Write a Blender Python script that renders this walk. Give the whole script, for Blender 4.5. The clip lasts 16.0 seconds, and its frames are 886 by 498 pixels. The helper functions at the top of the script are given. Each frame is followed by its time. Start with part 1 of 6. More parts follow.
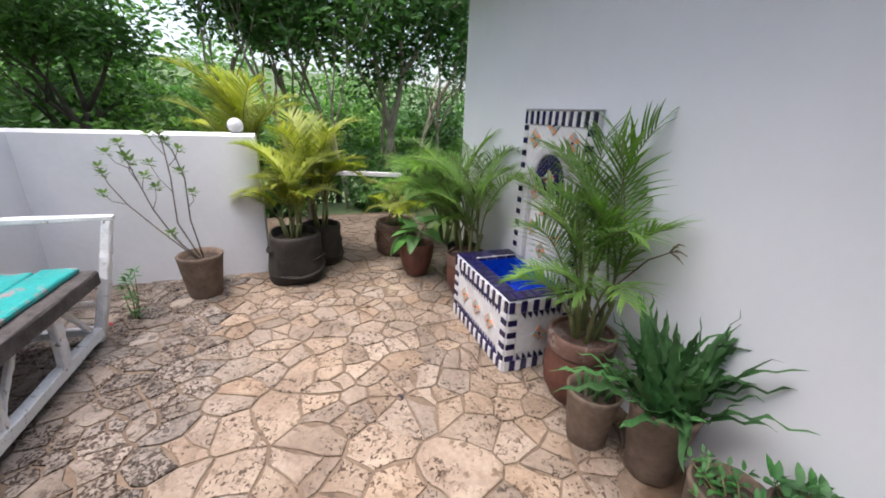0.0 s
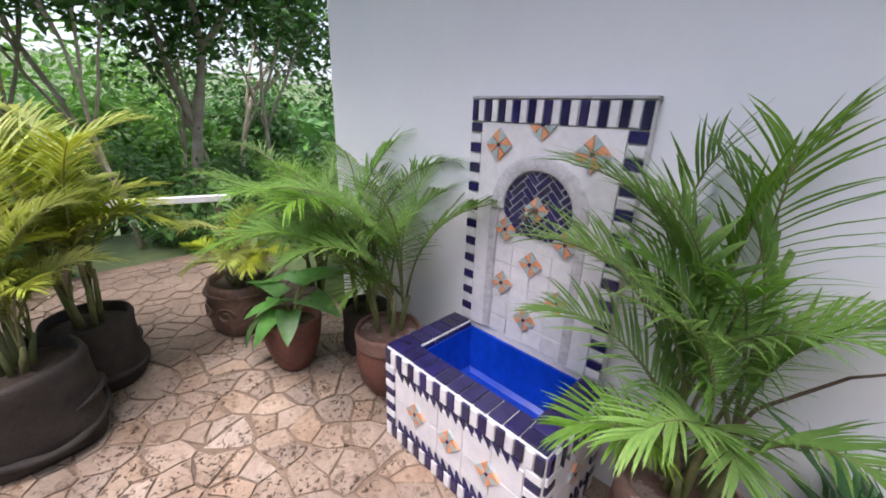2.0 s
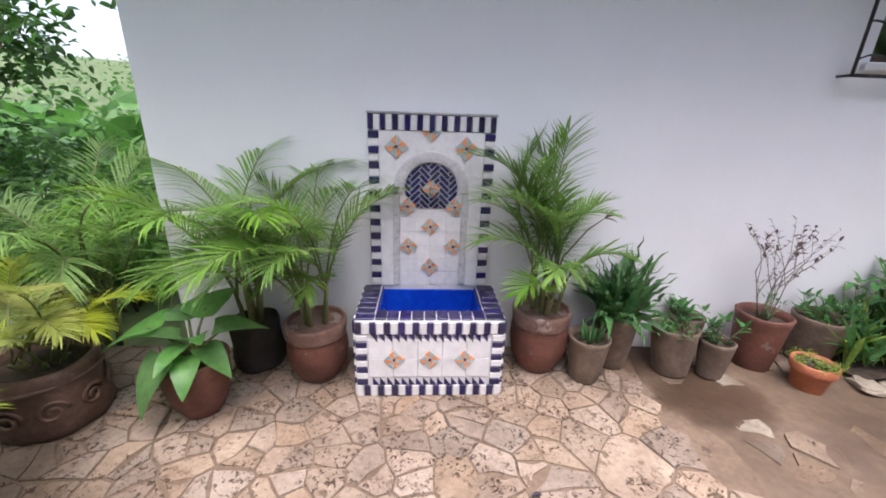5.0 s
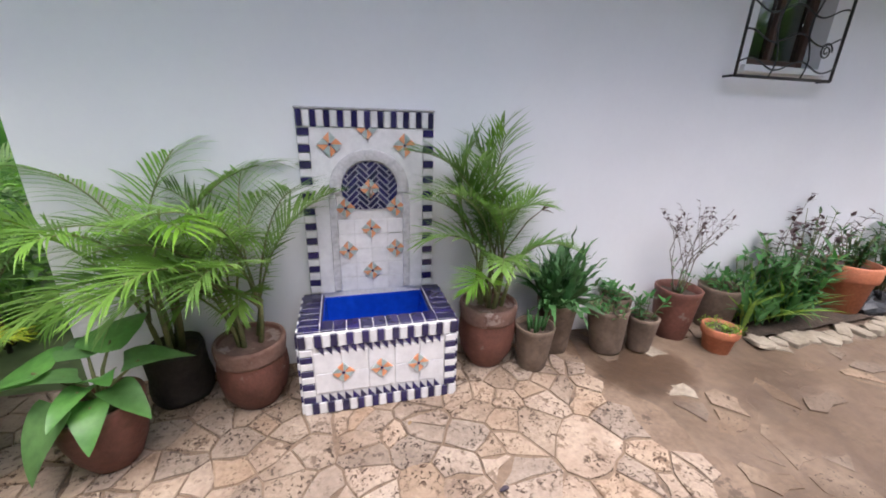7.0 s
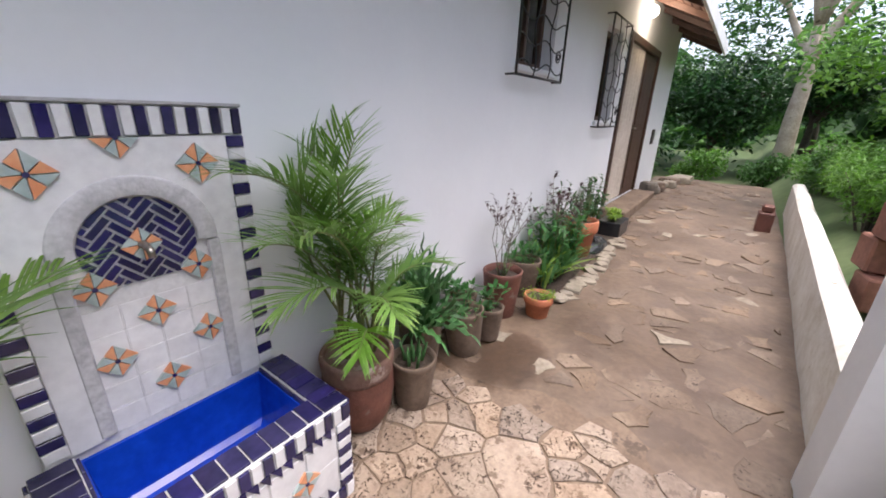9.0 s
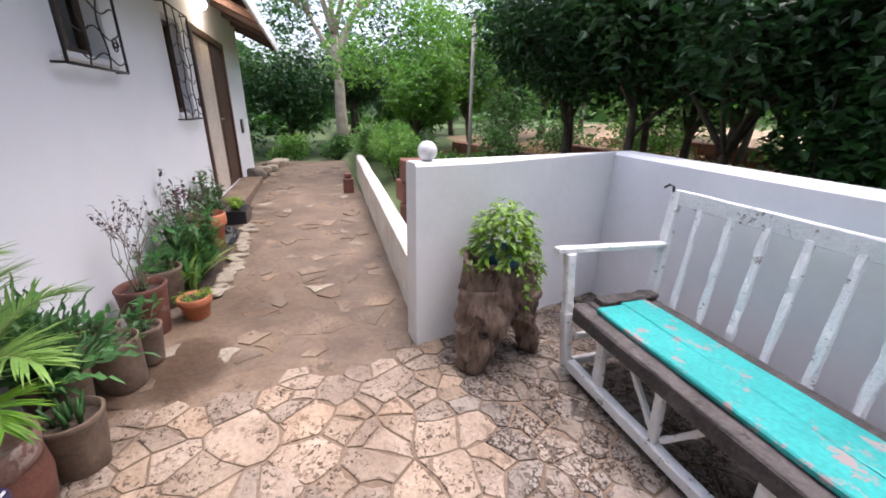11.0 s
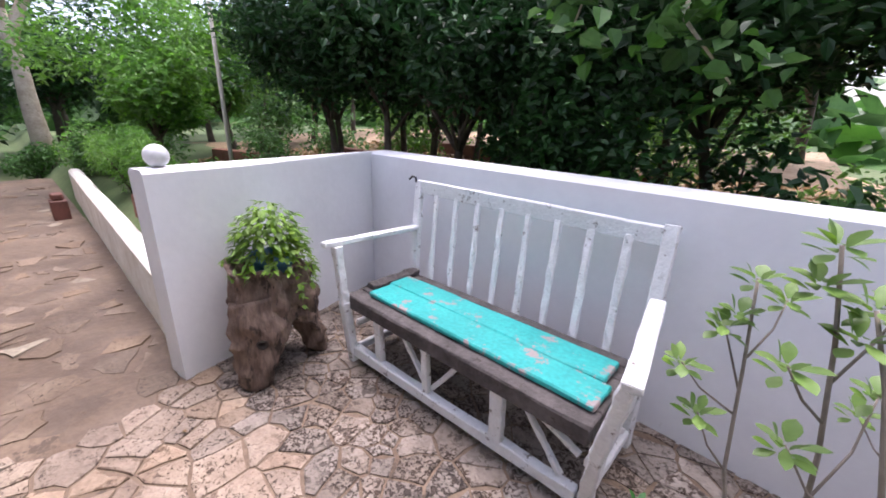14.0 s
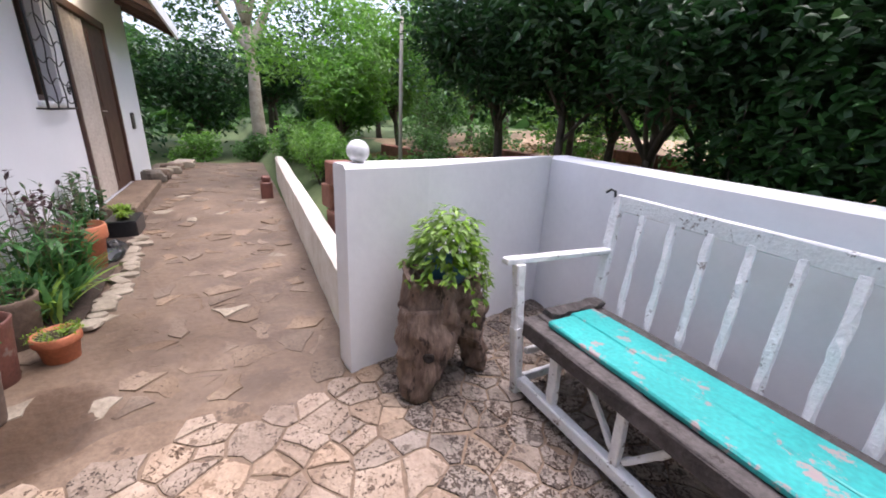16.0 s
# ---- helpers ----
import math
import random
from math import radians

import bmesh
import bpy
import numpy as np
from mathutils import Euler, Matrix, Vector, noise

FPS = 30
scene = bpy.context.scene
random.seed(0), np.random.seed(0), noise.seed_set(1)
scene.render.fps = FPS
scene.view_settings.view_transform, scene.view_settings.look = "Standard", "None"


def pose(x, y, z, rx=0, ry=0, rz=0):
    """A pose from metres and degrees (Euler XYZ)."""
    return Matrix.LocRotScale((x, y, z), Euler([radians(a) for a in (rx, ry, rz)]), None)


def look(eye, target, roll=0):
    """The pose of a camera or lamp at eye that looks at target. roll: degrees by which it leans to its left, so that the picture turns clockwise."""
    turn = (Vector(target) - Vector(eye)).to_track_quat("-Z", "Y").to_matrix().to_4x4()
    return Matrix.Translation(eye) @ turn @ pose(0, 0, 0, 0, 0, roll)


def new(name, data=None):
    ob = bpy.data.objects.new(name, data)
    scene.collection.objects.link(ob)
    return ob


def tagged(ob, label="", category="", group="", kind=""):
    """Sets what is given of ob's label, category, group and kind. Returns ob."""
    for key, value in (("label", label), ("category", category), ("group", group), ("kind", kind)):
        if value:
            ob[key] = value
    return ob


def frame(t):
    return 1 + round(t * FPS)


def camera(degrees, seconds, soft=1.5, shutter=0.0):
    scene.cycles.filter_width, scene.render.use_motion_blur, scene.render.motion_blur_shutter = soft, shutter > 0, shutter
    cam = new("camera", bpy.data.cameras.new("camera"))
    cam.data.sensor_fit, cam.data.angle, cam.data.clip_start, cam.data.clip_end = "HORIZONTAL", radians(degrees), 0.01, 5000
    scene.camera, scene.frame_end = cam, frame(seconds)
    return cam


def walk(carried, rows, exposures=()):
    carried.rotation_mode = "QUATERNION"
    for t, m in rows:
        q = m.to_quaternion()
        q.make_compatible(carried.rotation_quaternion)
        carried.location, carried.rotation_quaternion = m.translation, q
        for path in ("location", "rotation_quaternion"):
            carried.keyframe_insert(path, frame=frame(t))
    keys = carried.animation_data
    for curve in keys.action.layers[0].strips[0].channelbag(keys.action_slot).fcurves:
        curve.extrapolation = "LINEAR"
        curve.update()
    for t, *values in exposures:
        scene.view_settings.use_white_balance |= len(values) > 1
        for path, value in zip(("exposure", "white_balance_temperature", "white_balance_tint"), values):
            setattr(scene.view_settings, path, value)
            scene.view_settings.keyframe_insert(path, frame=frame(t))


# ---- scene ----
cam = camera(98.4, 16.0, soft=1.8)
PATH = [
    (0, (1.899, -1.389, 1.336), (0.131, -0.733, 0.668), 2.2),
    (0.5, (1.572, -1.301, 1.276), (-0.162, -0.523, 0.655), 2.2),
    (1, (1.263, -1.272, 1.251), (-0.423, -0.377, 0.654), 2.2),
    (1.5, (1.011, -1.237, 1.252), (-0.585, -0.178, 0.679), 1.9),
    (2, (0.706, -1.229, 1.322), (-0.614, 0.113, 0.648), 1.9),
    (2.5, (0.541, -1.235, 1.318), (-0.563, 0.304, 0.677), 1.8),
    (3, (0.273, -1.421, 1.304), (-0.282, 0.393, 0.67), 1.8),
    (5.5, (-0.057, -2.1, 1.379), (0.125, -0.219, 0.724), 1.7),
    (6, (-0.068, -2.097, 1.382), (0.225, -0.229, 0.729), 1.5),
    (6.5, (-0.094, -2.061, 1.378), (0.289, -0.211, 0.723), 1.7),
    (7, (-0.128, -2.003, 1.353), (0.357, -0.176, 0.7), 1.6),
    (7.5, (-0.148, -1.865, 1.333), (0.476, -0.078, 0.688), 1.6),
    (8, (-0.169, -1.661, 1.332), (0.694, 0.029, 0.701), 1.3),
    (8.5, (-0.235, -1.469, 1.346), (0.923, 0.032, 0.709), 0.9),
    (9, (-0.306, -1.332, 1.382), (1.205, -0.21, 0.705), 2.0),
    (9.5, (-0.332, -1.224, 1.396), (1.427, -0.566, 0.709), 3.0),
    (10, (-0.45, -1.251, 1.41), (1.418, -1.034, 0.73), 1.8),
    (12.5, (-0.911, -1.388, 1.417), (0.475, -2.679, 0.776), 2.3),
    (13, (-0.925, -1.397, 1.405), (0.388, -2.768, 0.775), 1.8),
    (13.5, (-0.92, -1.41, 1.395), (0.354, -2.819, 0.768), 1.6),
    (14, (-0.882, -1.409, 1.397), (0.365, -2.84, 0.767), 1.7),
    (14.5, (-0.814, -1.426, 1.377), (0.437, -2.853, 0.746), 1.5),
    (15, (-0.694, -1.409, 1.357), (0.602, -2.792, 0.718), 1.5),
    (15.5, (-0.551, -1.369, 1.36), (0.924, -2.557, 0.717), 2.3),
    (16, (-0.461, -1.369, 1.377), (1.194, -2.286, 0.729), 3.1),
]
walk(cam, [(t, look(eye, target, roll)) for t, eye, target, roll in PATH],
     exposures=[(0, 1.47, 6350, 14), (2.5, 1.62, 6250, 22), (5.5, 1.6, 6300, 18), (7, 1.58, 6300, 17), (10, 1.56, 6400, 17), (12.5, 1.7, 6200, 24), (13.5, 1.68, 6200, 24), (14.5, 1.57, 6200, 24), (15.5, 1.57, 6230, 23), (16, 1.6, 6280, 22)])

# ---- world, sun ----
world = bpy.data.worlds.new("world")
scene.world = world
world.use_nodes = True
wn = world.node_tree.nodes
wl = world.node_tree.links
sky = wn.new("ShaderNodeTexSky")
sky.sky_type = 'NISHITA'
sky.sun_disc = False
sky.sun_elevation = radians(75)
sky.sun_rotation = radians(166)
sky.dust_density = 4.0
sky.air_density = 1.0
veil = wn.new("ShaderNodeHueSaturation")
veil.inputs["Saturation"].default_value = 0.7
wl.new(sky.outputs[0], veil.inputs["Color"])
wl.new(veil.outputs[0], wn["Background"].inputs["Color"])
wn["Background"].inputs["Strength"].default_value = 0.15

sun_data = bpy.data.lights.new("sun", 'SUN')
sun_data.energy = 1.4
sun_data.angle = radians(50)
sun_data.color = (1.0, 0.98, 0.95)
sun = new("sun", sun_data)
sun.matrix_world = look((1, -4, 16), (0, 0, 0))


# ---- materials ----
def link(nt, a, b):
    nt.links.new(a, b)


def surf(name, c1, c2, scale=6.0, rough=0.8, bump=0.15, bscale=60.0, fleck=None, fleck_scale=25.0, fleck_at=0.62,
         random_by="", spread=0.25, metal=0.0, pits=0.0, sheen_leaf=0.0, detail=5.0, coat=0.0, grain=0.35, stretch=1.0, damp=()):
    """A surface with two colours mixed at large scale, fine grain, optional flecks, pits and per-piece variation."""
    m = bpy.data.materials.new(name)
    m.use_nodes = True
    nt = m.node_tree
    N = nt.nodes
    b = N["Principled BSDF"]
    geo = N.new("ShaderNodeNewGeometry")
    vm = N.new("ShaderNodeVectorMath")
    vm.operation = 'MULTIPLY'
    vm.inputs[1].default_value = (1.0, 1.0, stretch)
    link(nt, geo.outputs["Position"], vm.inputs[0])
    place = vm.outputs["Vector"]
    n1 = N.new("ShaderNodeTexNoise")
    n1.inputs["Scale"].default_value = scale
    n1.inputs["Detail"].default_value = detail
    n1.inputs["Roughness"].default_value = 0.6
    link(nt, place, n1.inputs["Vector"])
    r1 = N.new("ShaderNodeValToRGB")
    r1.color_ramp.elements[0].position, r1.color_ramp.elements[1].position = 0.32, 0.68
    r1.color_ramp.elements[0].color, r1.color_ramp.elements[1].color = (*c1, 1), (*c2, 1)
    link(nt, n1.outputs["Fac"], r1.inputs["Fac"])
    out = r1.outputs["Color"]
    n2 = N.new("ShaderNodeTexNoise")
    n2.inputs["Scale"].default_value = bscale
    n2.inputs["Detail"].default_value = 6.0
    link(nt, place, n2.inputs["Vector"])
    g = N.new("ShaderNodeMix")
    g.data_type, g.blend_type = 'RGBA', 'OVERLAY'
    g.inputs[0].default_value = grain
    link(nt, out, g.inputs[6])
    link(nt, n2.outputs["Fac"], g.inputs[7])
    out = g.outputs[2]
    if fleck:
        n3 = N.new("ShaderNodeTexNoise")
        n3.inputs["Scale"].default_value = fleck_scale
        n3.inputs["Detail"].default_value = 8.0
        n3.inputs["Roughness"].default_value = 0.7
        link(nt, place, n3.inputs["Vector"])
        r3 = N.new("ShaderNodeValToRGB")
        r3.color_ramp.elements[0].position, r3.color_ramp.elements[1].position = fleck_at, fleck_at + 0.04
        link(nt, n3.outputs["Fac"], r3.inputs["Fac"])
        f = N.new("ShaderNodeMix")
        f.data_type = 'RGBA'
        link(nt, r3.outputs["Color"], f.inputs[0])
        link(nt, out, f.inputs[6])
        f.inputs[7].default_value = (*fleck, 1)
        out = f.outputs[2]
    height = n2.outputs["Fac"]
    if pits:
        v = N.new("ShaderNodeTexNoise")
        v.inputs["Scale"].default_value = 46.0
        v.inputs["Detail"].default_value = 2.5
        v.inputs["Distortion"].default_value = 1.2
        link(nt, geo.outputs["Position"], v.inputs["Vector"])
        cmp_ = N.new("ShaderNodeMapRange")
        link(nt, v.outputs["Fac"], cmp_.inputs["Value"])
        cmp_.inputs["From Min"].default_value, cmp_.inputs["From Max"].default_value = 0.66 - 0.12 * pits, 0.71 - 0.12 * pits
        pn = N.new("ShaderNodeTexNoise")
        pn.inputs["Scale"].default_value = 5.0
        pn.inputs["Detail"].default_value = 3.0
        link(nt, geo.outputs["Position"], pn.inputs["Vector"])
        pr = N.new("ShaderNodeMapRange")
        pr.inputs["From Min"].default_value, pr.inputs["From Max"].default_value = 0.4, 0.52
        link(nt, pn.outputs["Fac"], pr.inputs["Value"])
        both = N.new("ShaderNodeMath")
        both.operation = 'MULTIPLY'
        link(nt, cmp_.outputs[0], both.inputs[0])
        link(nt, pr.outputs[0], both.inputs[1])
        pf = N.new("ShaderNodeMix")
        pf.data_type, pf.blend_type = 'RGBA', 'MULTIPLY'
        link(nt, both.outputs[0], pf.inputs[0])
        link(nt, out, pf.inputs[6])
        pf.inputs[7].default_value = (0.25, 0.195, 0.16, 1)
        out = pf.outputs[2]
        hs = N.new("ShaderNodeMath")
        hs.operation = 'SUBTRACT'
        link(nt, n2.outputs["Fac"], hs.inputs[0])
        link(nt, both.outputs[0], hs.inputs[1])
        height = hs.outputs[0]
    if random_by:
        if random_by == "object":
            src = N.new("ShaderNodeObjectInfo").outputs["Random"]
        else:
            src = geo.outputs["Random Per Island"]
        mr = N.new("ShaderNodeMapRange")
        mr.inputs["To Min"].default_value, mr.inputs["To Max"].default_value = 1 - spread, 1 + spread
        link(nt, src, mr.inputs["Value"])
        hv = N.new("ShaderNodeHueSaturation")
        link(nt, mr.outputs[0], hv.inputs["Value"])
        sat = N.new("ShaderNodeMapRange")
        mu = N.new("ShaderNodeMath")
        mu.operation = 'MULTIPLY'
        mu.inputs[1].default_value = 7.31
        link(nt, src, mu.inputs[0])
        fr = N.new("ShaderNodeMath")
        fr.operation = 'FRACT'
        link(nt, mu.outputs[0], fr.inputs[0])
        sat.inputs["To Min"].default_value, sat.inputs["To Max"].default_value = 0.86, 1.14
        link(nt, fr.outputs[0], sat.inputs["Value"])
        link(nt, sat.outputs[0], hv.inputs["Saturation"])
        link(nt, out, hv.inputs["Color"])
        out = hv.outputs["Color"]
    b.inputs["Roughness"].default_value = rough
    for x, y, r, depth in damp:
        wob = N.new("ShaderNodeTexNoise")
        wob.inputs["Scale"].default_value = 5.0
        wob.inputs["Detail"].default_value = 5.0
        link(nt, geo.outputs["Position"], wob.inputs["Vector"])
        far = N.new("ShaderNodeVectorMath")
        far.operation = 'DISTANCE'
        far.inputs[1].default_value = (x, y, 0.0)
        link(nt, geo.outputs["Position"], far.inputs[0])
        edge = N.new("ShaderNodeMath")
        edge.operation = 'MULTIPLY_ADD'
        edge.inputs[1].default_value = r * 1.7
        link(nt, wob.outputs["Fac"], edge.inputs[0])
        link(nt, far.outputs["Value"], edge.inputs[2])
        wet = N.new("ShaderNodeMapRange")
        wet.inputs["From Min"].default_value, wet.inputs["From Max"].default_value = r * 1.45, r * 1.95
        wet.inputs["To Min"].default_value, wet.inputs["To Max"].default_value = depth, 0.0
        link(nt, edge.outputs[0], wet.inputs["Value"])
        wm = N.new("ShaderNodeMix")
        wm.data_type, wm.blend_type = 'RGBA', 'MULTIPLY'
        link(nt, wet.outputs[0], wm.inputs[0])
        link(nt, out, wm.inputs[6])
        wm.inputs[7].default_value = (0.4, 0.31, 0.22, 1)
        out = wm.outputs[2]
    link(nt, out, b.inputs["Base Color"])
    b.inputs["Metallic"].default_value = metal
    b.inputs["Coat Weight"].default_value = coat
    bp = N.new("ShaderNodeBump")
    bp.inputs["Strength"].default_value = bump
    bp.inputs["Distance"].default_value = 0.01
    link(nt, height, bp.inputs["Height"])
    link(nt, bp.outputs["Normal"], b.inputs["Normal"])
    if sheen_leaf:
        tr = N.new("ShaderNodeBsdfTranslucent")
        link(nt, out, tr.inputs["Color"])
        ms = N.new("ShaderNodeMixShader")
        ms.inputs["Fac"].default_value = sheen_leaf
        link(nt, b.outputs[0], ms.inputs[1])
        link(nt, tr.outputs[0], ms.inputs[2])
        link(nt, ms.outputs[0], N["Material Output"].inputs["Surface"])
    return m


def glow(name, color, strength):
    m = bpy.data.materials.new(name)
    m.use_nodes = True
    b = m.node_tree.nodes["Principled BSDF"]
    b.inputs["Base Color"].default_value = (*color, 1)
    b.inputs["Emission Color"].default_value = (*color, 1)
    b.inputs["Emission Strength"].default_value = strength
    return m


# wet patches by the pots: place, radius, strength
DAMP = ((1.5, -0.48, 0.3, 0.85), (1.25, -0.12, 0.22, 0.8), (2.2, -1.1, 0.5, 0.4), (1.6, -1.5, 0.35, 0.35))
PLASTER = surf("white_plaster", (0.74, 0.74, 0.76), (0.8, 0.8, 0.82), 0.9, 0.85, 0.05, 30, grain=0.06)
PLASTER_WORN = surf("worn_white_plaster", (0.7, 0.7, 0.71), (0.8, 0.8, 0.81), 1.2, 0.88, 0.12, 24, (0.55, 0.53, 0.5), 5, 0.69, grain=0.12)
LIMEWASH = surf("limewashed_wall", (0.62, 0.58, 0.5), (0.78, 0.76, 0.7), 4, 0.9, 0.5, 22, (0.35, 0.28, 0.2), 11, 0.64)
STONE = surf("coral_flagstone", (0.19, 0.132, 0.092), (0.34, 0.265, 0.2), 3.2, 0.72, 0.8, 45, (0.14, 0.095, 0.063), 11, 0.57, "object", 0.2, pits=0.7)
STONE_PATH = surf("worn_path_stone", (0.13, 0.09, 0.06), (0.21, 0.155, 0.109), 3.0, 0.75, 0.5, 45, (0.12, 0.085, 0.057), 14, 0.62, "object", 0.2, pits=0.3, damp=DAMP)
MORTAR = surf("sandy_mortar", (0.12, 0.08, 0.052), (0.2, 0.142, 0.098), 2.4, 0.85, 0.6, 40, (0.085, 0.06, 0.042), 6, 0.57, damp=DAMP)
PATH_MORTAR = surf("sandy_path_mortar", (0.082, 0.053, 0.034), (0.168, 0.117, 0.078), 1.6, 0.58, 0.7, 22, (0.11, 0.076, 0.052), 2.6, 0.56, damp=DAMP)
EARTH = surf("dry_earth", (0.26, 0.17, 0.1), (0.42, 0.3, 0.19), 3.0, 0.95, 1.0, 18, (0.12, 0.13, 0.05), 5, 0.58)
SOIL = surf("potting_soil", (0.035, 0.025, 0.018), (0.08, 0.055, 0.038), 20, 0.95, 0.8, 90)


# ---- building helpers ----
class Mesh:
    """Collects vertices, faces and material indices for one mesh."""

    def __init__(self):
        self.v, self.f, self.m = [], [], []

    def poly(self, pts, mi=0):
        k = len(self.v)
        self.v += [tuple(p) for p in pts]
        self.f.append(tuple(range(k, k + len(pts))))
        self.m.append(mi)

    def grid(self, rings, mi=0, close=True):
        """Skins a list of rings of equal length."""
        k, n = len(self.v), len(rings[0])
        for r in rings:
            self.v += [tuple(p) for p in r]
        for i in range(len(rings) - 1):
            for j in range(n if close else n - 1):
                a, b = k + i * n + j, k + i * n + (j + 1) % n
                self.f.append((a, b, b + n, a + n))
                self.m.append(mi)
        return k

    def cap(self, k, n, flip=False, mi=0):
        idx = tuple(range(k, k + n))
        self.f.append(idx[::-1] if flip else idx)
        self.m.append(mi)

    def tube(self, pts, radii, n=8, mi=0, caps=True):
        pts = [Vector(p) for p in pts]
        rings = []
        side = None
        for i, p in enumerate(pts):
            d = (pts[min(i + 1, len(pts) - 1)] - pts[max(i - 1, 0)]).normalized()
            if side is None:
                side = d.orthogonal().normalized()
            side = (side - d * side.dot(d)).normalized()
            up = d.cross(side)
            r = radii[i] if isinstance(radii, (list, tuple)) else radii
            rings.append([p + (side * math.cos(a) + up * math.sin(a)) * r for a in [math.tau * j / n for j in range(n)]])
        k = self.grid(rings, mi)
        if caps:
            self.cap(k, n, True, mi)
            self.cap(k + (len(rings) - 1) * n, n, False, mi)

    def lathe(self, profile, n=28, mi=0, wobble=0.0, seed=0, squash=1.0):
        """Profile of (radius, z) from the bottom outside over the rim to the inside."""
        rings = []
        for r, z in profile:
            ring = []
            for j in range(n):
                a = math.tau * j / n
                w = 1 + wobble * (noise.noise((math.cos(a) * 1.3 + seed * 7.1, math.sin(a) * 1.3, z * 4)))
                ring.append((r * w * math.cos(a), r * w * math.sin(a) * squash, z))
            rings.append(ring)
        k = self.grid(rings, mi)
        self.cap(k, n, True, mi)
        self.cap(k + (len(rings) - 1) * n, n, False, mi)

    def box(self, x0, x1, y0, y1, z0, z1, mi=0, c=0.0):
        """A box with chamfered edges."""
        if c <= 0:
            c = 1e-4
        rings = []
        for z, i in ((z0, c), (z0 + c, 0), (z1 - c, 0), (z1, c)):
            rings.append([(x0 + i, y0 + c, z), (x0 + c, y0 + i, z), (x1 - c, y0 + i, z), (x1 - i, y0 + c, z),
                          (x1 - i, y1 - c, z), (x1 - c, y1 - i, z), (x0 + c, y1 - i, z), (x0 + i, y1 - c, z)])
        k = self.grid(rings, mi)
        self.cap(k, 8, True, mi)
        self.cap(k + 24, 8, False, mi)

    def beam(self, a, b, w, h, c=0.004, mi=0, up=(0, 0, 1), rough=0.0, seed=0, n=6):
        """A board from a to b, w wide and h deep, with slightly uneven faces."""
        a, b = Vector(a), Vector(b)
        d = (b - a).normalized()
        s = d.cross(Vector(up))
        s = s.normalized() if s.length > 1e-5 else Vector((1, 0, 0))
        u = s.cross(d)
        rings = []
        ts = [0, 0.004] + [i / n for i in range(1, n)] + [0.996, 1]
        for t in ts:
            p = a.lerp(b, t)
            e = c if t in (0, 1) else 0
            q = [noise.noise((seed * 3.7 + t * 6, k * 2.3, 1.1)) * rough for k in range(4)]
            W, H = w / 2 - e, h / 2 - e
            rings.append([p + s * x + u * z for x, z in ((-W + c + q[0], -H), (W - c + q[1], -H), (W + q[1], -H + c), (W + q[2], H - c),
                                                        (W - c + q[2], H + q[0]), (-W + c + q[3], H + q[1]), (-W + q[3], H - c), (-W + q[0], -H + c))])
        k = self.grid(rings, mi)
        self.cap(k, 8, True, mi)
        self.cap(k + 8 * (len(rings) - 1), 8, False, mi)

    def data(self, name, mats, smooth=False):
        me = bpy.data.meshes.new(name)
        me.from_pydata(self.v, [], self.f)
        for m in (mats if isinstance(mats, (list, tuple)) else [mats]):
            me.materials.append(m)
        if any(self.m):
            me.polygons.foreach_set("material_index", self.m)
        if smooth:
            me.polygons.foreach_set("use_smooth", [True] * len(me.polygons))
        me.update()
        return me


def part(name, mesh, mats, parent, label="", smooth=False, m=None):
    ob = new(name, mesh.data(name, mats, smooth) if isinstance(mesh, Mesh) else mesh)
    ob.parent = parent
    if m is not None:
        ob.matrix_basis = m
    if label:
        ob["label"] = label
    return ob


def thing(name, m, label, category, group="", kind="", mesh=None, mats=None, smooth=False):
    ob = new(name, mesh.data(name, mats, smooth) if mesh else None)
    ob.matrix_basis = m
    return tagged(ob, label, category, group, kind)


def clip(poly, nx, ny, d):
    """The part of a convex polygon where nx*x + ny*y <= d."""
    out = []
    for i, p in enumerate(poly):
        q = poly[(i + 1) % len(poly)]
        a, b = nx * p[0] + ny * p[1] - d, nx * q[0] + ny * q[1] - d
        if a <= 0:
            out.append(p)
        if a * b < 0:
            t = a / (a - b)
            out.append((p[0] + (q[0] - p[0]) * t, p[1] + (q[1] - p[1]) * t))
    return out


# ---- the setting ----
def rise(x):
    """The paved path climbs gently past the patio."""
    return 0.028 * max(0.0, x - 1.4)


def wall_run(name, pts, thick, z0, z1, mat, label, side=1, c=0.02):
    """A free-standing wall along a line of plan points, z1 given for every point."""
    me = Mesh()
    P = [Vector((x, y, 0)) for x, y in pts]
    rings = []
    for i, p in enumerate(P):
        d = (P[min(i + 1, len(P) - 1)] - P[max(i - 1, 0)]).normalized()
        s = Vector((-d.y, d.x, 0)) * side
        if 0 < i < len(P) - 1:
            a, b = (P[i] - P[i - 1]).normalized(), (P[i + 1] - P[i]).normalized()
            s /= max(0.5, math.cos(a.angle(b) / 2))
        t = z1[i]
        rings.append([p + Vector((0, 0, z0)), p + Vector((0, 0, t - c)), p + s * c + Vector((0, 0, t)), p + s * (thick - c) + Vector((0, 0, t)),
                      p + s * thick + Vector((0, 0, t - c)), p + s * thick + Vector((0, 0, z0))])
    k = me.grid(rings)
    me.cap(k, 6, True)
    me.cap(k + 6 * (len(rings) - 1), 6)
    return tagged(new(name, me.data(name, mat)), label, "wall", kind="structure")


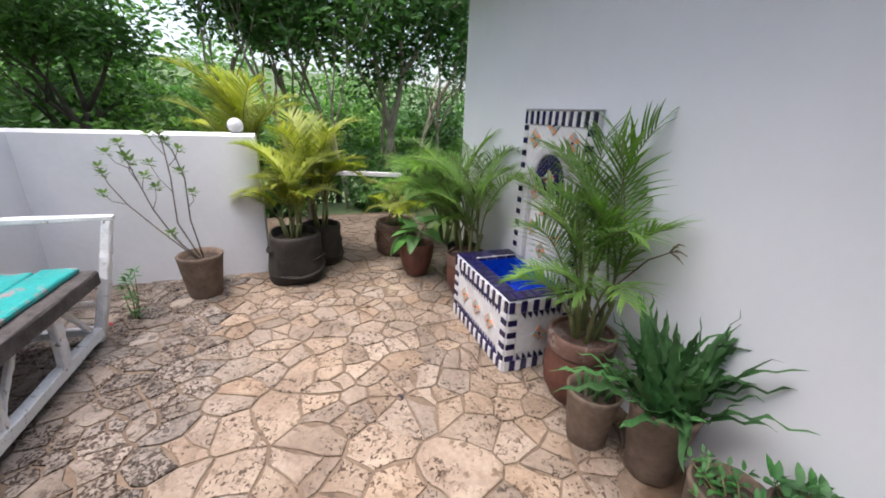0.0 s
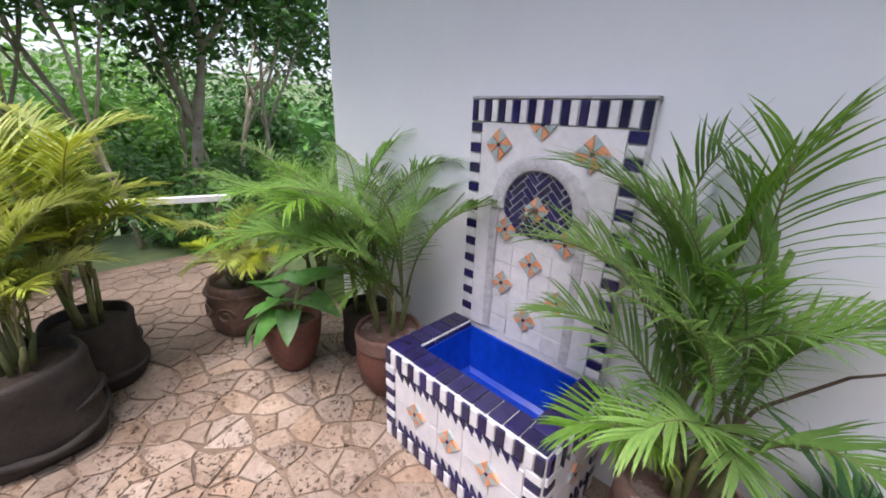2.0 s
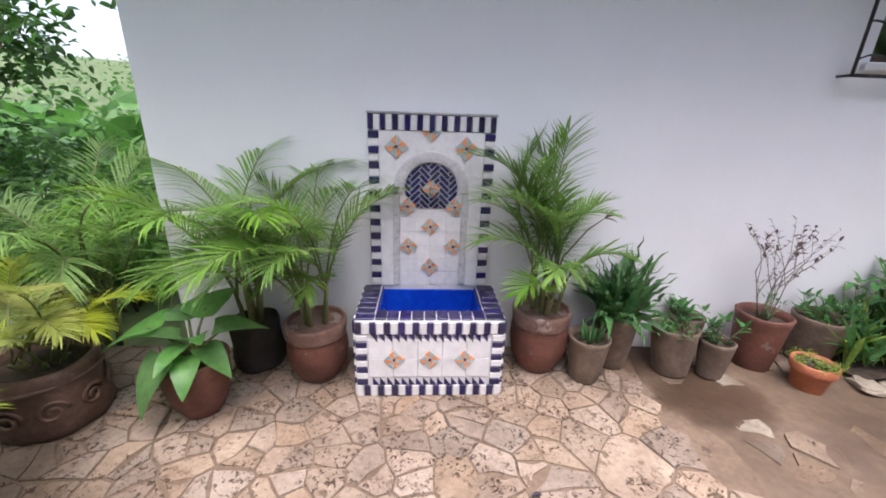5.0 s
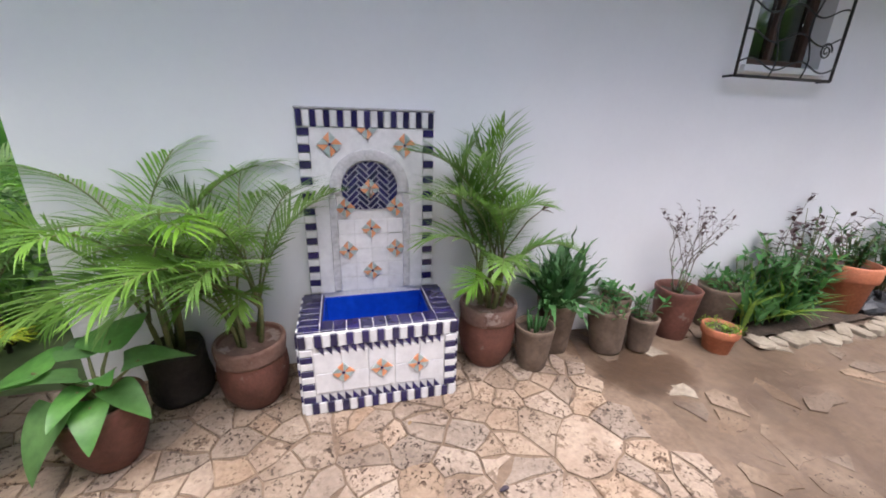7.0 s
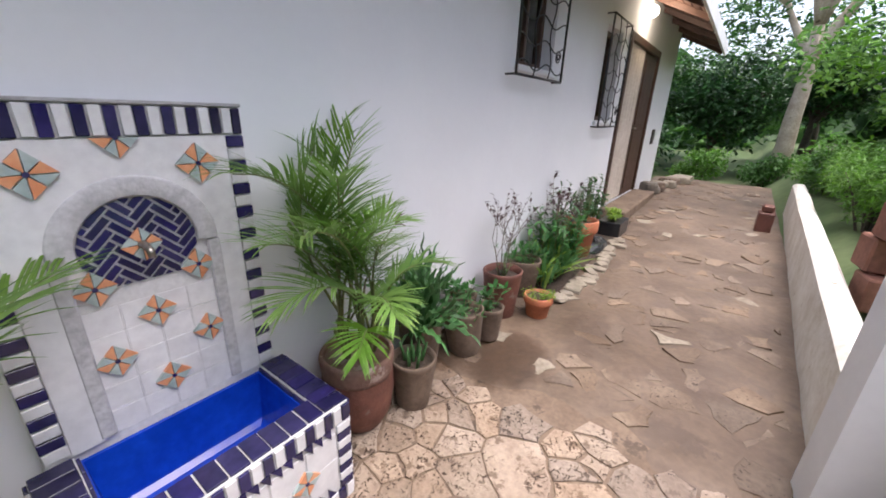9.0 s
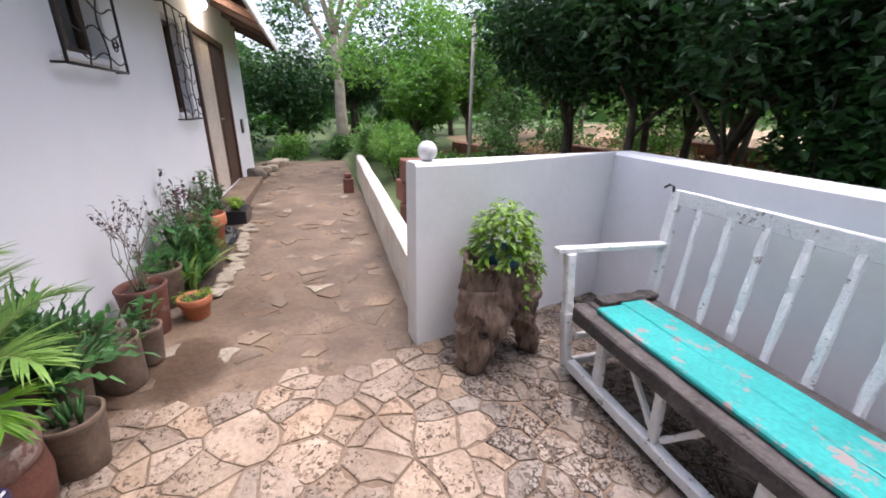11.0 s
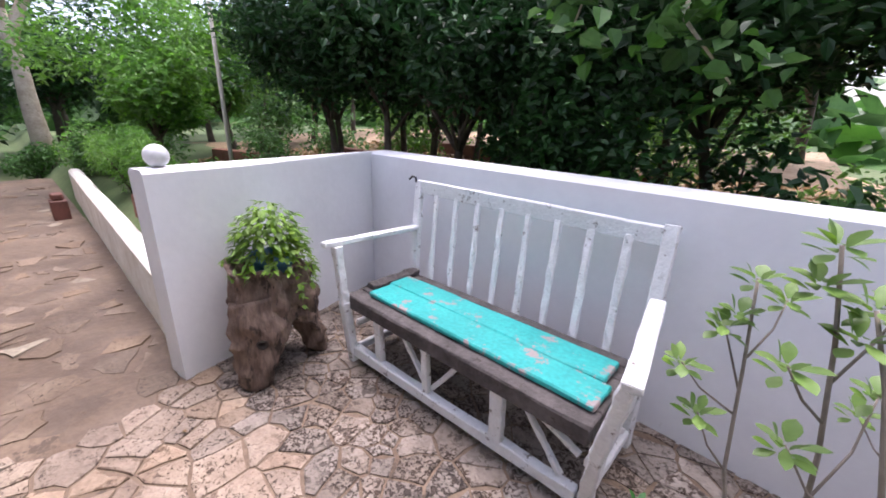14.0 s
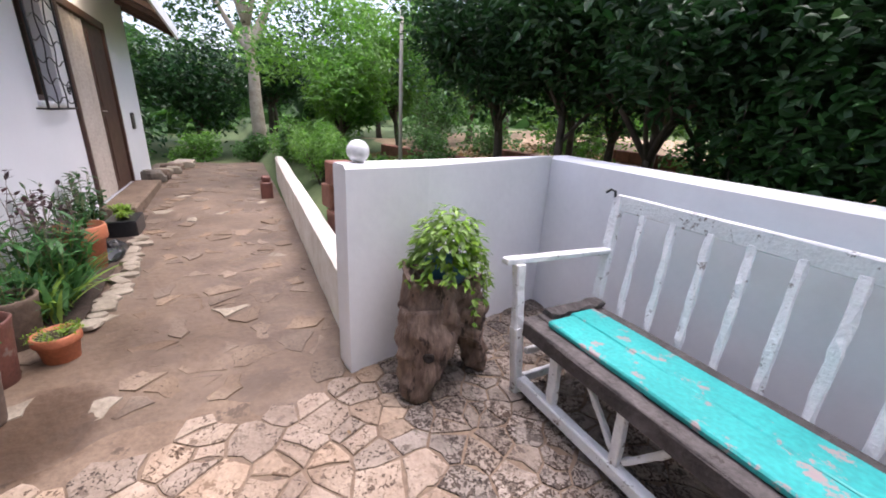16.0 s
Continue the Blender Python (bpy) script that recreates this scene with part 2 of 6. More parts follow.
def wall_with_holes(x0, x1, y0, y1, z0, z1, holes):
    """A wall slab between y0 and y1 with rectangular openings (xa, xb, za, zb)."""
    me = Mesh()
    xs = sorted({x0, x1, *[h[0] for h in holes], *[h[1] for h in holes]})
    zs = sorted({z0, z1, *[h[2] for h in holes], *[h[3] for h in holes]})

    def hole(a, b, c, d):
        mx, mz = (a + b) / 2, (c + d) / 2
        return any(h[0] < mx < h[1] and h[2] < mz < h[3] for h in holes)
    for a, b in zip(xs, xs[1:]):
        for c, d in zip(zs, zs[1:]):
            if hole(a, b, c, d):
                continue
            me.poly([(a, y0, c), (b, y0, c), (b, y0, d), (a, y0, d)])
            me.poly([(a, y1, c), (a, y1, d), (b, y1, d), (b, y1, c)])
    for a, b, c, d in holes:
        me.poly([(a, y0, c), (a, y1, c), (b, y1, c), (b, y0, c)])
        me.poly([(a, y0, d), (b, y0, d), (b, y1, d), (a, y1, d)])
        me.poly([(a, y0, c), (a, y0, d), (a, y1, d), (a, y1, c)])
        me.poly([(b, y0, c), (b, y1, c), (b, y1, d), (b, y0, d)])
    me.poly([(x0, y0, z0), (x0, y0, z1), (x0, y1, z1), (x0, y1, z0)])
    me.poly([(x1, y0, z0), (x1, y1, z0), (x1, y1, z1), (x1, y0, z1)])
    return me


HX0, HX1, HD = -1.44, 8.5, 5.5
WIN1 = (2.25, 2.84, 1.70, 2.52)
WIN2 = (4.12, 4.7, 1.34, 2.26)
DOOR = (5.0, 6.86, 0.24, 2.34)
me = wall_with_holes(HX0, HX1, 0.0, 0.24, -0.3, 3.05, [WIN1, WIN2, DOOR])
wall_house = tagged(new("wall_house", me.data("wall_house", PLASTER)), "white plastered house wall behind the tiled fountain", "wall", kind="structure")
for nm, x0, x1, y0, y1 in (("wall_west", HX0, HX0 + 0.24, 0.244, HD), ("wall_east", HX1 - 0.24, HX1, 0.244, HD), ("wall_back", HX0, HX1, HD + 0.004, HD + 0.24)):
    me = Mesh()
    me.box(x0, x1, y0, y1, -0.3, 3.05)
    tagged(new(nm, me.data(nm, PLASTER)), "white plastered outer wall of the house", "wall", kind="structure")
me = Mesh()
me.box(HX0 + 0.25, HX1 - 0.25, 0.25, HD, 0.1, 0.2)
tagged(new("floor_inside", me.data("floor_inside", MORTAR)), "dim floor inside the house", "floor", kind="structure")

wall_garden = wall_run("wall_garden", [(1.345, -1.825), (1.42, -2.3), (1.68, -3.42), (-1.45, -3.17), (-1.45, -2.4), (-1.45, -1.72)], 0.15, -0.2,
                       [1.145, 1.147, 1.155, 1.145, 1.14, 1.135], PLASTER_WORN, "waist-high white plastered garden wall round the patio", side=1)
# low wall along the path
lw = [(1.38 + i * 0.45, -1.86 - 0.012 * i) for i in range(13)]
lw_top = [0.44 + rise(x) * 1.1 + 0.02 * noise.noise((x * 2.1, 3.3, 0)) for x, y in lw]
wall_low = wall_run("wall_low", lw, 0.14, -0.2, lw_top, LIMEWASH, "low limewashed retaining wall beside the sloping path", side=-1, c=0.03)


def edge_x(y):
    """Where the flagged patio gives way to the mortar path, an uneven line."""
    if y < -1.86:
        return 1.42
    return 1.33 + 0.075 * math.cos((y + 0.9) * 5.5) + 0.04 * noise.noise((y * 7, 0.3, 0))


def floor_sheet(name, x0, x1, y0, y1, nx, ny, mat, label, lift=0.0, bumpy=0.006):
    """A gently uneven sheet; x0 and x1 are numbers, or functions of y for a ragged edge."""
    me = Mesh()
    rows = []
    for i in range(nx + 1):
        row = []
        for j in range(ny + 1):
            y = y0 + (y1 - y0) * j / ny
            a, b = x0(y) if callable(x0) else x0, x1(y) if callable(x1) else x1
            x = a + (b - a) * i / nx
            row.append((x, y, rise(x) + lift + bumpy * noise.noise((x * 3, y * 3, 0))))
        rows.append(row)
    me.grid(rows, close=False)
    return tagged(new(name, me.data(name, mat, True)), label, "floor", kind="structure")


floor_patio = floor_sheet("floor_patio", lambda y: edge_x(y) + 0.05, -3.3, -3.5, 0.02, 60, 90, MORTAR, "sandy mortar bed between patio flagstones", -0.005, 0.004)
floor_corner = floor_sheet("floor_corner", 1.8, 1.421, -3.5, -1.96, 6, 20, MORTAR, "sandy mortar in the patio corner", -0.006, 0.004)
floor_path = floor_sheet("floor_path", 9.2, lambda y: edge_x(y) - 0.06, -1.95, 0.02, 130, 60, PATH_MORTAR, "sandy mortar path with half-buried stones", -0.004, 0.02)

# ---- more materials ----
GROUT = surf("white_grout", (0.56, 0.55, 0.55), (0.66, 0.65, 0.65), 5, 0.6, 0.1, 60)
TILE_WHITE = surf("white_glazed_tile", (0.62, 0.61, 0.62), (0.72, 0.71, 0.72), 8, 0.3, 0.05, 30, random_by="object", spread=0.04)
TILE_NAVY = surf("navy_glazed_tile", (0.012, 0.011, 0.05), (0.03, 0.024, 0.095), 9, 0.16, 0.08, 40, (0.1, 0.09, 0.14), 30, 0.72, random_by="object", spread=0.3)
TILE_ORANGE = surf("orange_glazed_tile", (0.62, 0.24, 0.11), (0.72, 0.36, 0.2), 14, 0.3, 0.05, 40)
TILE_GREY = surf("grey_blue_glazed_tile", (0.3, 0.38, 0.38), (0.44, 0.5, 0.48), 14, 0.3, 0.05, 40)
ARCH = surf("rough_arch_band", (0.4, 0.39, 0.4), (0.56, 0.55, 0.56), 20, 0.8, 0.3, 60)
TUB = surf("blue_plastic_tub", (0.003, 0.035, 0.36), (0.006, 0.055, 0.46), 4, 0.22, 0.03, 30)
METAL = surf("dull_metal", (0.25, 0.22, 0.2), (0.42, 0.38, 0.34), 20, 0.35, 0.1, 60, metal=0.9)
IRON = surf("black_wrought_iron", (0.02, 0.02, 0.022), (0.045, 0.045, 0.05), 15, 0.5, 0.2, 80, metal=0.4)
FLAKY = surf("flaking_white_paint", (0.66, 0.66, 0.66), (0.78, 0.78, 0.78), 6, 0.75, 0.4, 70, (0.22, 0.19, 0.17), 21, 0.6)
GREYWOOD = surf("weathered_grey_wood", (0.042, 0.035, 0.033), (0.11, 0.094, 0.089), 9, 0.85, 0.6, 50, (0.045, 0.035, 0.03), 22, 0.6)
TURQUOISE = surf("worn_turquoise_paint", (0.012, 0.29, 0.27), (0.02, 0.37, 0.345), 4, 0.5, 0.25, 50, (0.3, 0.24, 0.235), 9, 0.565)
BARKWOOD = surf("dead_stump_wood", (0.09, 0.058, 0.043), (0.25, 0.175, 0.135), 11, 0.9, 1.0, 45, (0.04, 0.026, 0.02), 13, 0.57, stretch=0.3, grain=0.7)
TERRACOTTA = surf("stained_terracotta", (0.085, 0.032, 0.022), (0.17, 0.064, 0.044), 5, 0.65, 0.35, 45, (0.2, 0.14, 0.115), 7, 0.61)
ORANGE_POT = surf("orange_terracotta", (0.42, 0.13, 0.06), (0.5, 0.18, 0.09), 8, 0.65, 0.1, 60)
CLAY = surf("grey_brown_clay", (0.105, 0.072, 0.05), (0.185, 0.132, 0.097), 7, 0.9, 0.35, 40, (0.1, 0.08, 0.055), 12, 0.62)
DARKBAG = surf("dark_woven_sack", (0.016, 0.013, 0.011), (0.042, 0.033, 0.027), 9, 0.85, 0.5, 60)
CARVED = surf("carved_dark_clay", (0.09, 0.05, 0.035), (0.17, 0.1, 0.07), 10, 0.6, 0.4, 40)
BLACKBAG = surf("black_plastic", (0.012, 0.012, 0.013), (0.025, 0.025, 0.027), 8, 0.3, 0.3, 30)
PALM = surf("palm_leaf", (0.11, 0.24, 0.04), (0.23, 0.4, 0.075), 3, 0.55, 0.05, 50, random_by="object", spread=0.35, sheen_leaf=0.5)
PALM_YELLOW = surf("yellowing_palm_leaf", (0.25, 0.33, 0.035), (0.43, 0.46, 0.075), 3, 0.5, 0.05, 50, random_by="object", spread=0.2, sheen_leaf=0.35)
STEM = surf("palm_stem", (0.1, 0.13, 0.04), (0.2, 0.19, 0.08), 9, 0.6, 0.1, 50)
DRYSTEM = surf("dry_brown_stem", (0.09, 0.06, 0.04), (0.16, 0.11, 0.08), 12, 0.85, 0.3, 60)
BROADLEAF = surf("broad_leaf", (0.04, 0.15, 0.04), (0.09, 0.24, 0.06), 5, 0.55, 0.1, 40, random_by="island", spread=0.3, sheen_leaf=0.3)
DARKLEAF = surf("dark_leaf", (0.025, 0.085, 0.022), (0.055, 0.15, 0.04), 4, 0.6, 0.1, 40, random_by="island", spread=0.4, sheen_leaf=0.3)
LIME = surf("lime_leaf", (0.14, 0.28, 0.02), (0.26, 0.4, 0.05), 8, 0.5, 0.1, 40, random_by="island", spread=0.25, sheen_leaf=0.4)
REDLEAF = surf("dark_red_leaf", (0.05, 0.025, 0.03), (0.1, 0.05, 0.05), 8, 0.5, 0.1, 40, random_by="island", spread=0.3, sheen_leaf=0.2)
TWIG = surf("grey_twig", (0.14, 0.115, 0.095), (0.26, 0.22, 0.185), 10, 0.85, 0.3, 60)
GLOBE = surf("opal_globe", (0.56, 0.56, 0.57), (0.7, 0.7, 0.7), 9, 0.35, 0.02, 40)


# ---- tiled fountain ----
FX = 0.365        # half width of the basin
FY0, FY1 = -0.445, -0.046
FH = 0.44
fountain = thing("wall_fountain", pose(0, 0, 0), "white, navy and orange mosaic-tiled wall fountain with a blue basin", "fountain")
me = Mesh()
me.box(-0.329, 0.329, -0.034, -0.002, 0.0, 1.372, c=0.004)
part("backboard", me, GROUT, fountain, "white grouted backboard")
me = Mesh()
me.box(-FX, FX, FY0, FY0 + 0.1, 0, FH - 0.006, c=0.004)
me.box(-FX, -FX + 0.095, FY0 + 0.1, -0.036, 0, FH - 0.006, c=0.004)
me.box(FX - 0.095, FX, FY0 + 0.1, -0.036, 0, FH - 0.006, c=0.004)
part("basin_wall", me, GROUT, fountain)
tub = Mesh()
X, Y0, Y1 = 0.268, FY0 + 0.102, -0.038
tub.grid([[(-X + i, Y0 + i, z), (X - i, Y0 + i, z), (X - i, Y1 - i, z), (-X + i, Y1 - i, z)] for i, z in
          ((0.0, 0.405), (0.0, 0.412), (0.012, 0.412), (0.02, 0.33), (0.03, 0.22), (0.05, 0.205))])
tub.cap(20, 4)
part("basin_tub", tub, TUB, fountain, "glossy blue plastic basin")

_tiles = {}


def tile_mesh(w, h, mat, d=0.009):
    key = (round(w, 4), round(h, 4), mat.name, d)
    if key not in _tiles:
        t = Mesh()
        t.box(-w / 2, w / 2, -d, 0.0, -h / 2, h / 2, c=0.0018)
        _tiles[key] = t.data("tile", mat)
    return _tiles[key]


def tile(x, y, z, w, h, mat, rx=0, rz=0, name="tile"):
    """A tile lying on a face that looks to -y, turned by rx (to lie flat) and rz."""
    j = random.uniform(-0.0012, 0.0012)
    return part(name, tile_mesh(w - 0.005, h - 0.005, mat), None, fountain, m=pose(x + j, y, z + j, rx, random.uniform(-1, 1), rz))


BY = -0.0345
n = 21
for i in range(n):
    tile(-0.329 + 0.658 * (i + 0.5) / n, BY, 1.332, 0.658 / n, 0.08, TILE_NAVY if i % 2 == 0 else TILE_WHITE)
rows = 22
for i in range(rows):
    z = 1.29 - (i + 0.5) * (1.29 - 0.445) / rows
    for s in (-1, 1):
        tile(s * 0.3, BY, z, 0.058, (1.29 - 0.445) / rows, TILE_NAVY if i % 2 == 0 else TILE_WHITE)
me = Mesh()
me.box(-0.333, 0.333, -0.042, -0.003, 1.3725, 1.383, c=0.003)
part("coping", me, surf("grey_coping", (0.3, 0.29, 0.29), (0.45, 0.44, 0.44), 12), fountain, "thin grey coping strip")

# arch: raised surround with an arched niche
AC, AR_IN, AR_OUT = 0.995, 0.142, 0.197
me = Mesh()
steps = 28
inner, outer = [], []
for i in range(steps + 1):
    a = math.pi * i / steps
    inner.append((AR_OUT * math.cos(a), AC + AR_OUT * math.sin(a)))
for i in range(steps):
    (x0, z0), (x1, z1) = inner[i], inner[i + 1]
    me.poly([(x0, -0.044, z0), (x1, -0.044, z1), (x1, -0.044, 1.29), (x0, -0.044, 1.29)][::-1])
    me.poly([(x0, -0.044, z0), (x0, -0.034, z0), (x1, -0.034, z1), (x1, -0.044, z1)])
for s in (-1, 1):
    a, b = sorted((s * AR_OUT, s * 0.27))
    me.poly([(a, -0.044, AC), (b, -0.044, AC), (b, -0.044, 1.29), (a, -0.044, 1.29)])
    me.poly([(a, -0.044, 0.44), (b, -0.044, 0.44), (b, -0.044, AC), (a, -0.044, AC)])
    me.poly([(s * AR_OUT, -0.044, 0.44), (s * AR_OUT, -0.034, 0.44), (s * AR_OUT, -0.034, AC), (s * AR_OUT, -0.044, AC)])
    me.poly([(s * 0.27, -0.044, 0.44), (s * 0.27, -0.034, 0.44), (s * 0.27, -0.034, 1.29), (s * 0.27, -0.044, 1.29)])
part("arch_surround", me, TILE_WHITE, fountain, "white tiled surround of the arched niche")
me = Mesh()
rings = []
for i in range(37):
    a = -0.08 + (math.pi + 0.16) * i / 36
    c_, s_ = math.cos(a), math.sin(a)
    rings.append([(r * c_, y, AC + r * s_) for r, y in ((AR_IN, -0.034), (AR_IN, -0.046), (AR_IN + 0.006, -0.05), (AR_OUT - 0.004, -0.05), (AR_OUT + 0.002, -0.046), (AR_OUT + 0.002, -0.034))])
me.grid(rings, close=False)
part("arch_band", me, ARCH, fountain, "rough pale grey arch band", True)
for s in (-1, 1):
    me = Mesh()
    me.box(s * 0.186 - 0.02, s * 0.186 + 0.02, -0.047, -0.034, 0.445, AC - 0.02, c=0.005)
    part("pilaster", me, ARCH, fountain)

# herringbone in the arch
def herringbone(cx, cz, r, low, y):
    L, W = 0.072, 0.024
    for i in range(-14, 15):
        for j in range(-14, 15):
            k = (i - j) % 6
            for kind in (0, 1):
                if kind == 0 and k != 0 or kind == 1 and k != 5:
                    continue
                u, v = i * W, j * W
                quad = [(u, v), (u + L, v), (u + L, v + W), (u, v + W)] if kind == 0 else [(u, v), (u + W, v), (u + W, v + L), (u, v + L)]
                g = 0.0036
                us, vs = [p[0] for p in quad], [p[1] for p in quad]
                quad = [(min(us) + g, min(vs) + g), (max(us) - g, min(vs) + g), (max(us) - g, max(vs) - g), (min(us) + g, max(vs) - g)]
                q = [((a - b) * 0.7071, (a + b) * 0.7071) for a, b in quad]
                if all(abs(a) + abs(b) < 0.055 for a, b in q):
                    continue
                for t in range(20):
                    a = math.tau * t / 20
                    q = clip(q, math.cos(a), math.sin(a), r)
                    if len(q) < 3:
                        break
                if len(q) >= 3:
                    q = clip(q, 0, -1, low)
                if len(q) < 3:
                    continue
                t = Mesh()
                d = 0.007
                t.poly([(cx + a, y - d, cz + b) for a, b in q])
                for e in range(len(q)):
                    (a, b), (c, dd) = q[e], q[(e + 1) % len(q)]
                    t.poly([(cx + a, y, cz + b), (cx + c, y, cz + dd), (cx + c, y - d, cz + dd), (cx + a, y - d, cz + b)])
                part("tile", t, TILE_NAVY, fountain)


herringbone(0.0, AC, AR_IN - 0.004, 0.1, -0.0345)


def star(x, y, z, r, rz=0, half=False):
    """A diamond pinwheel of eight glazed triangles with a dark centre."""
    t = Mesh()
    corners = [(r, 0), (r * 0.5, r * 0.5), (0, r), (-r * 0.5, r * 0.5), (-r, 0), (-r * 0.5, -r * 0.5), (0, -r), (r * 0.5, -r * 0.5)]
    for i in range(8):
        a, b = corners[i], corners[(i + 1) % 8]
        if half and (a[1] > 0.001 or b[1] > 0.001):
            continue
        mx, mz = (a[0] + b[0]) / 3, (a[1] + b[1]) / 3
        tri = [(mx + (p[0] - mx) * 0.88, mz + (p[1] - mz) * 0.88) for p in ((0, 0), a, b)]
        t.poly([(p[0], -0.0085, p[1]) for p in tri], i % 2)
        for e in range(3):
            p, q = tri[e], tri[(e + 1) % 3]
            t.poly([(p[0], 0, p[1]), (q[0], 0, q[1]), (q[0], -0.0085, q[1]), (p[0], -0.0085, p[1])], i % 2)
    hub = [(0.007 * math.cos(a), 0.007 * math.sin(a)) for a in [math.tau * i / 8 for i in range(8)]]
    t.poly([(a, -0.0105, b) for a, b in hub], 2)
    for e in range(8):
        p, q = hub[e], hub[(e + 1) % 8]
        t.poly([(p[0], 0, p[1]), (q[0], 0, q[1]), (q[0], -0.0105, q[1]), (p[0], -0.0105, p[1])], 2)
    part("star_tile", t, [TILE_ORANGE, TILE_GREY, TILE_NAVY], fountain, "orange and grey-blue pinwheel tile", m=pose(x, y, z, 0, 0, rz))


for x, z in ((-0.182, 1.215), (0.178, 1.213)):
    star(x, -0.0445, z, 0.062)
star(-0.005, -0.0445, 1.292, 0.055, half=True)
for x, z in ((0.0, 1.0), (-0.125, 0.902), (0.13, 0.902), (0.0, 0.79), (-0.122, 0.675), (0.128, 0.675), (0.0, 0.553)):
    star(x, -0.0368, z, 0.053)
# plain white tiles between the stars
for i in range(4):
    for j in range(6):
        x, z = -0.1275 + i * 0.085, 0.48 + j * 0.08
        if z < 0.86:
            part("tile", tile_mesh(0.0815, 0.0765, TILE_WHITE, 0.002), None, fountain, m=pose(x, -0.0342, z))

me = Mesh()
me.tube([(0, -0.036, 1.0), (0, -0.075, 1.002), (0, -0.105, 0.998), (0, -0.112, 0.975)], [0.011, 0.011, 0.01, 0.009], 10)
spout = part("spout", me, METAL, fountain, "tarnished metal water spout", True)

# basin: top, front and side tiling
TOPZ = FH - 0.0055
for i in range(9):
    tile(-FX + 0.095 + 0.54 * (i + 0.5) / 9, FY0 + 0.048, TOPZ, 0.54 / 9, 0.095, TILE_NAVY, -90)
for i in range(7):
    for s in (-1, 1):
        tile(s * (FX - 0.0475), FY0 + (i + 0.5) * 0.4 / 7, TOPZ, 0.095, 0.4 / 7, TILE_NAVY, -90)
for s in (-1, 1):
    for i in range(4):
        tile(s * (FX - 0.095) - s * 0.0005, FY0 + 0.14 + i * 0.075, FH - 0.03, 0.074, 0.045, TILE_NAVY, 0, 90 if s < 0 else -90)


def face_tiles(width, place):
    """Borders of one upright basin face; place(u, z) gives the pose from the face's left edge."""
    def put(u, z, w, h, mat, d=0.009):
        part("tile", tile_mesh(w - 0.005, h - 0.005, mat, d), None, fountain, m=place(u, z))
    k = max(5, round(width / 0.0348))
    k += 1 - k % 2
    for i in range(k):
        put((i + 0.5) * width / k, FH - 0.043, width / k, 0.068, TILE_NAVY if i % 2 == 0 else TILE_WHITE)
        put((i + 0.5) * width / k, 0.036, width / k, 0.066, TILE_NAVY if i % 2 else TILE_WHITE)
    for i in range(8):
        z = FH - 0.08 - (i + 0.5) * (FH - 0.08 - 0.07) / 8
        for u in (0.03, width - 0.03):
            put(u, z, 0.058, (FH - 0.15) / 8, TILE_NAVY if i % 2 else TILE_WHITE)
    tri = Mesh()
    tri.poly([(-0.016, -0.007, 0.02), (0.014, -0.007, -0.02), (0.014, -0.007, 0.02)])
    for p, q in (((-0.016, 0.02), (0.014, -0.02)), ((0.014, -0.02), (0.014, 0.02)), ((0.014, 0.02), (-0.016, 0.02))):
        tri.poly([(p[0], 0, p[1]), (q[0], 0, q[1]), (q[0], -0.007, q[1]), (p[0], -0.007, p[1])])
    low = Mesh()
    low.poly([(-0.014, -0.007, 0.02), (-0.014, -0.007, -0.02), (0.016, -0.007, -0.02)])
    for p, q in (((-0.014, 0.02), (-0.014, -0.02)), ((-0.014, -0.02), (0.016, -0.02)), ((0.016, -0.02), (-0.014, 0.02))):
        low.poly([(p[0], 0, p[1]), (q[0], 0, q[1]), (q[0], -0.007, q[1]), (p[0], -0.007, p[1])])
    td, ld = tri.data("triangle_tile", TILE_NAVY), low.data("triangle_tile", TILE_NAVY)
    m = int((width - 0.13) / 0.036)
    for i in range(m):
        u = width / 2 + (i - (m - 1) / 2) * 0.036
        part("triangle_tile", td, None, fountain, m=place(u, FH - 0.1))
        part("triangle_tile", ld, None, fountain, m=place(u, 0.092))
    q = max(2, round((width - 0.12) / 0.12))
    for i in range(q):
        for j in range(2):
            put(0.06 + (width - 0.12) * (i + 0.5) / q, 0.17 + j * 0.11, (width - 0.12) / q, 0.112, TILE_WHITE, 0.004)


face_tiles(2 * FX, lambda u, z: pose(-FX + u, FY0 - 0.0005, z))
face_tiles(0.4, lambda u, z: pose(FX + 0.0005, FY0 + u, z, 0, 0, 90))
face_tiles(0.4, lambda u, z: pose(-FX - 0.0005, FY0 + 0.4 - u, z, 0, 0, -90))
for x in (-0.176, 0.0, 0.176):
    star(x, FY0 - 0.0045, 0.223, 0.054)
for s in (-1, 1):
    star(s * (FX + 0.0045), FY0 + 0.2, 0.223, 0.05, 90 * s)


# ---- bench ----
BM = pose(0.115, -2.845, 0, 0, 0, -1.8)
bench = thing("garden_bench", BM, "old white wooden bench with flaking paint and a turquoise seat board", "bench")
BL, BF, BB = 0.72, 0.31, -0.2     # half length, front and back of the seat (front looks to +y)
SZ = 0.445


def bench_part(name, a, b, w, h, mat, label="", up=(0, 0, 1), rough=0.006):
    bench_part.k += 1
    m = Mesh()
    m.beam(a, b, w, h, 0.005, up=up, rough=rough, seed=bench_part.k, n=10)
    return part(name, m, mat, bench, label)


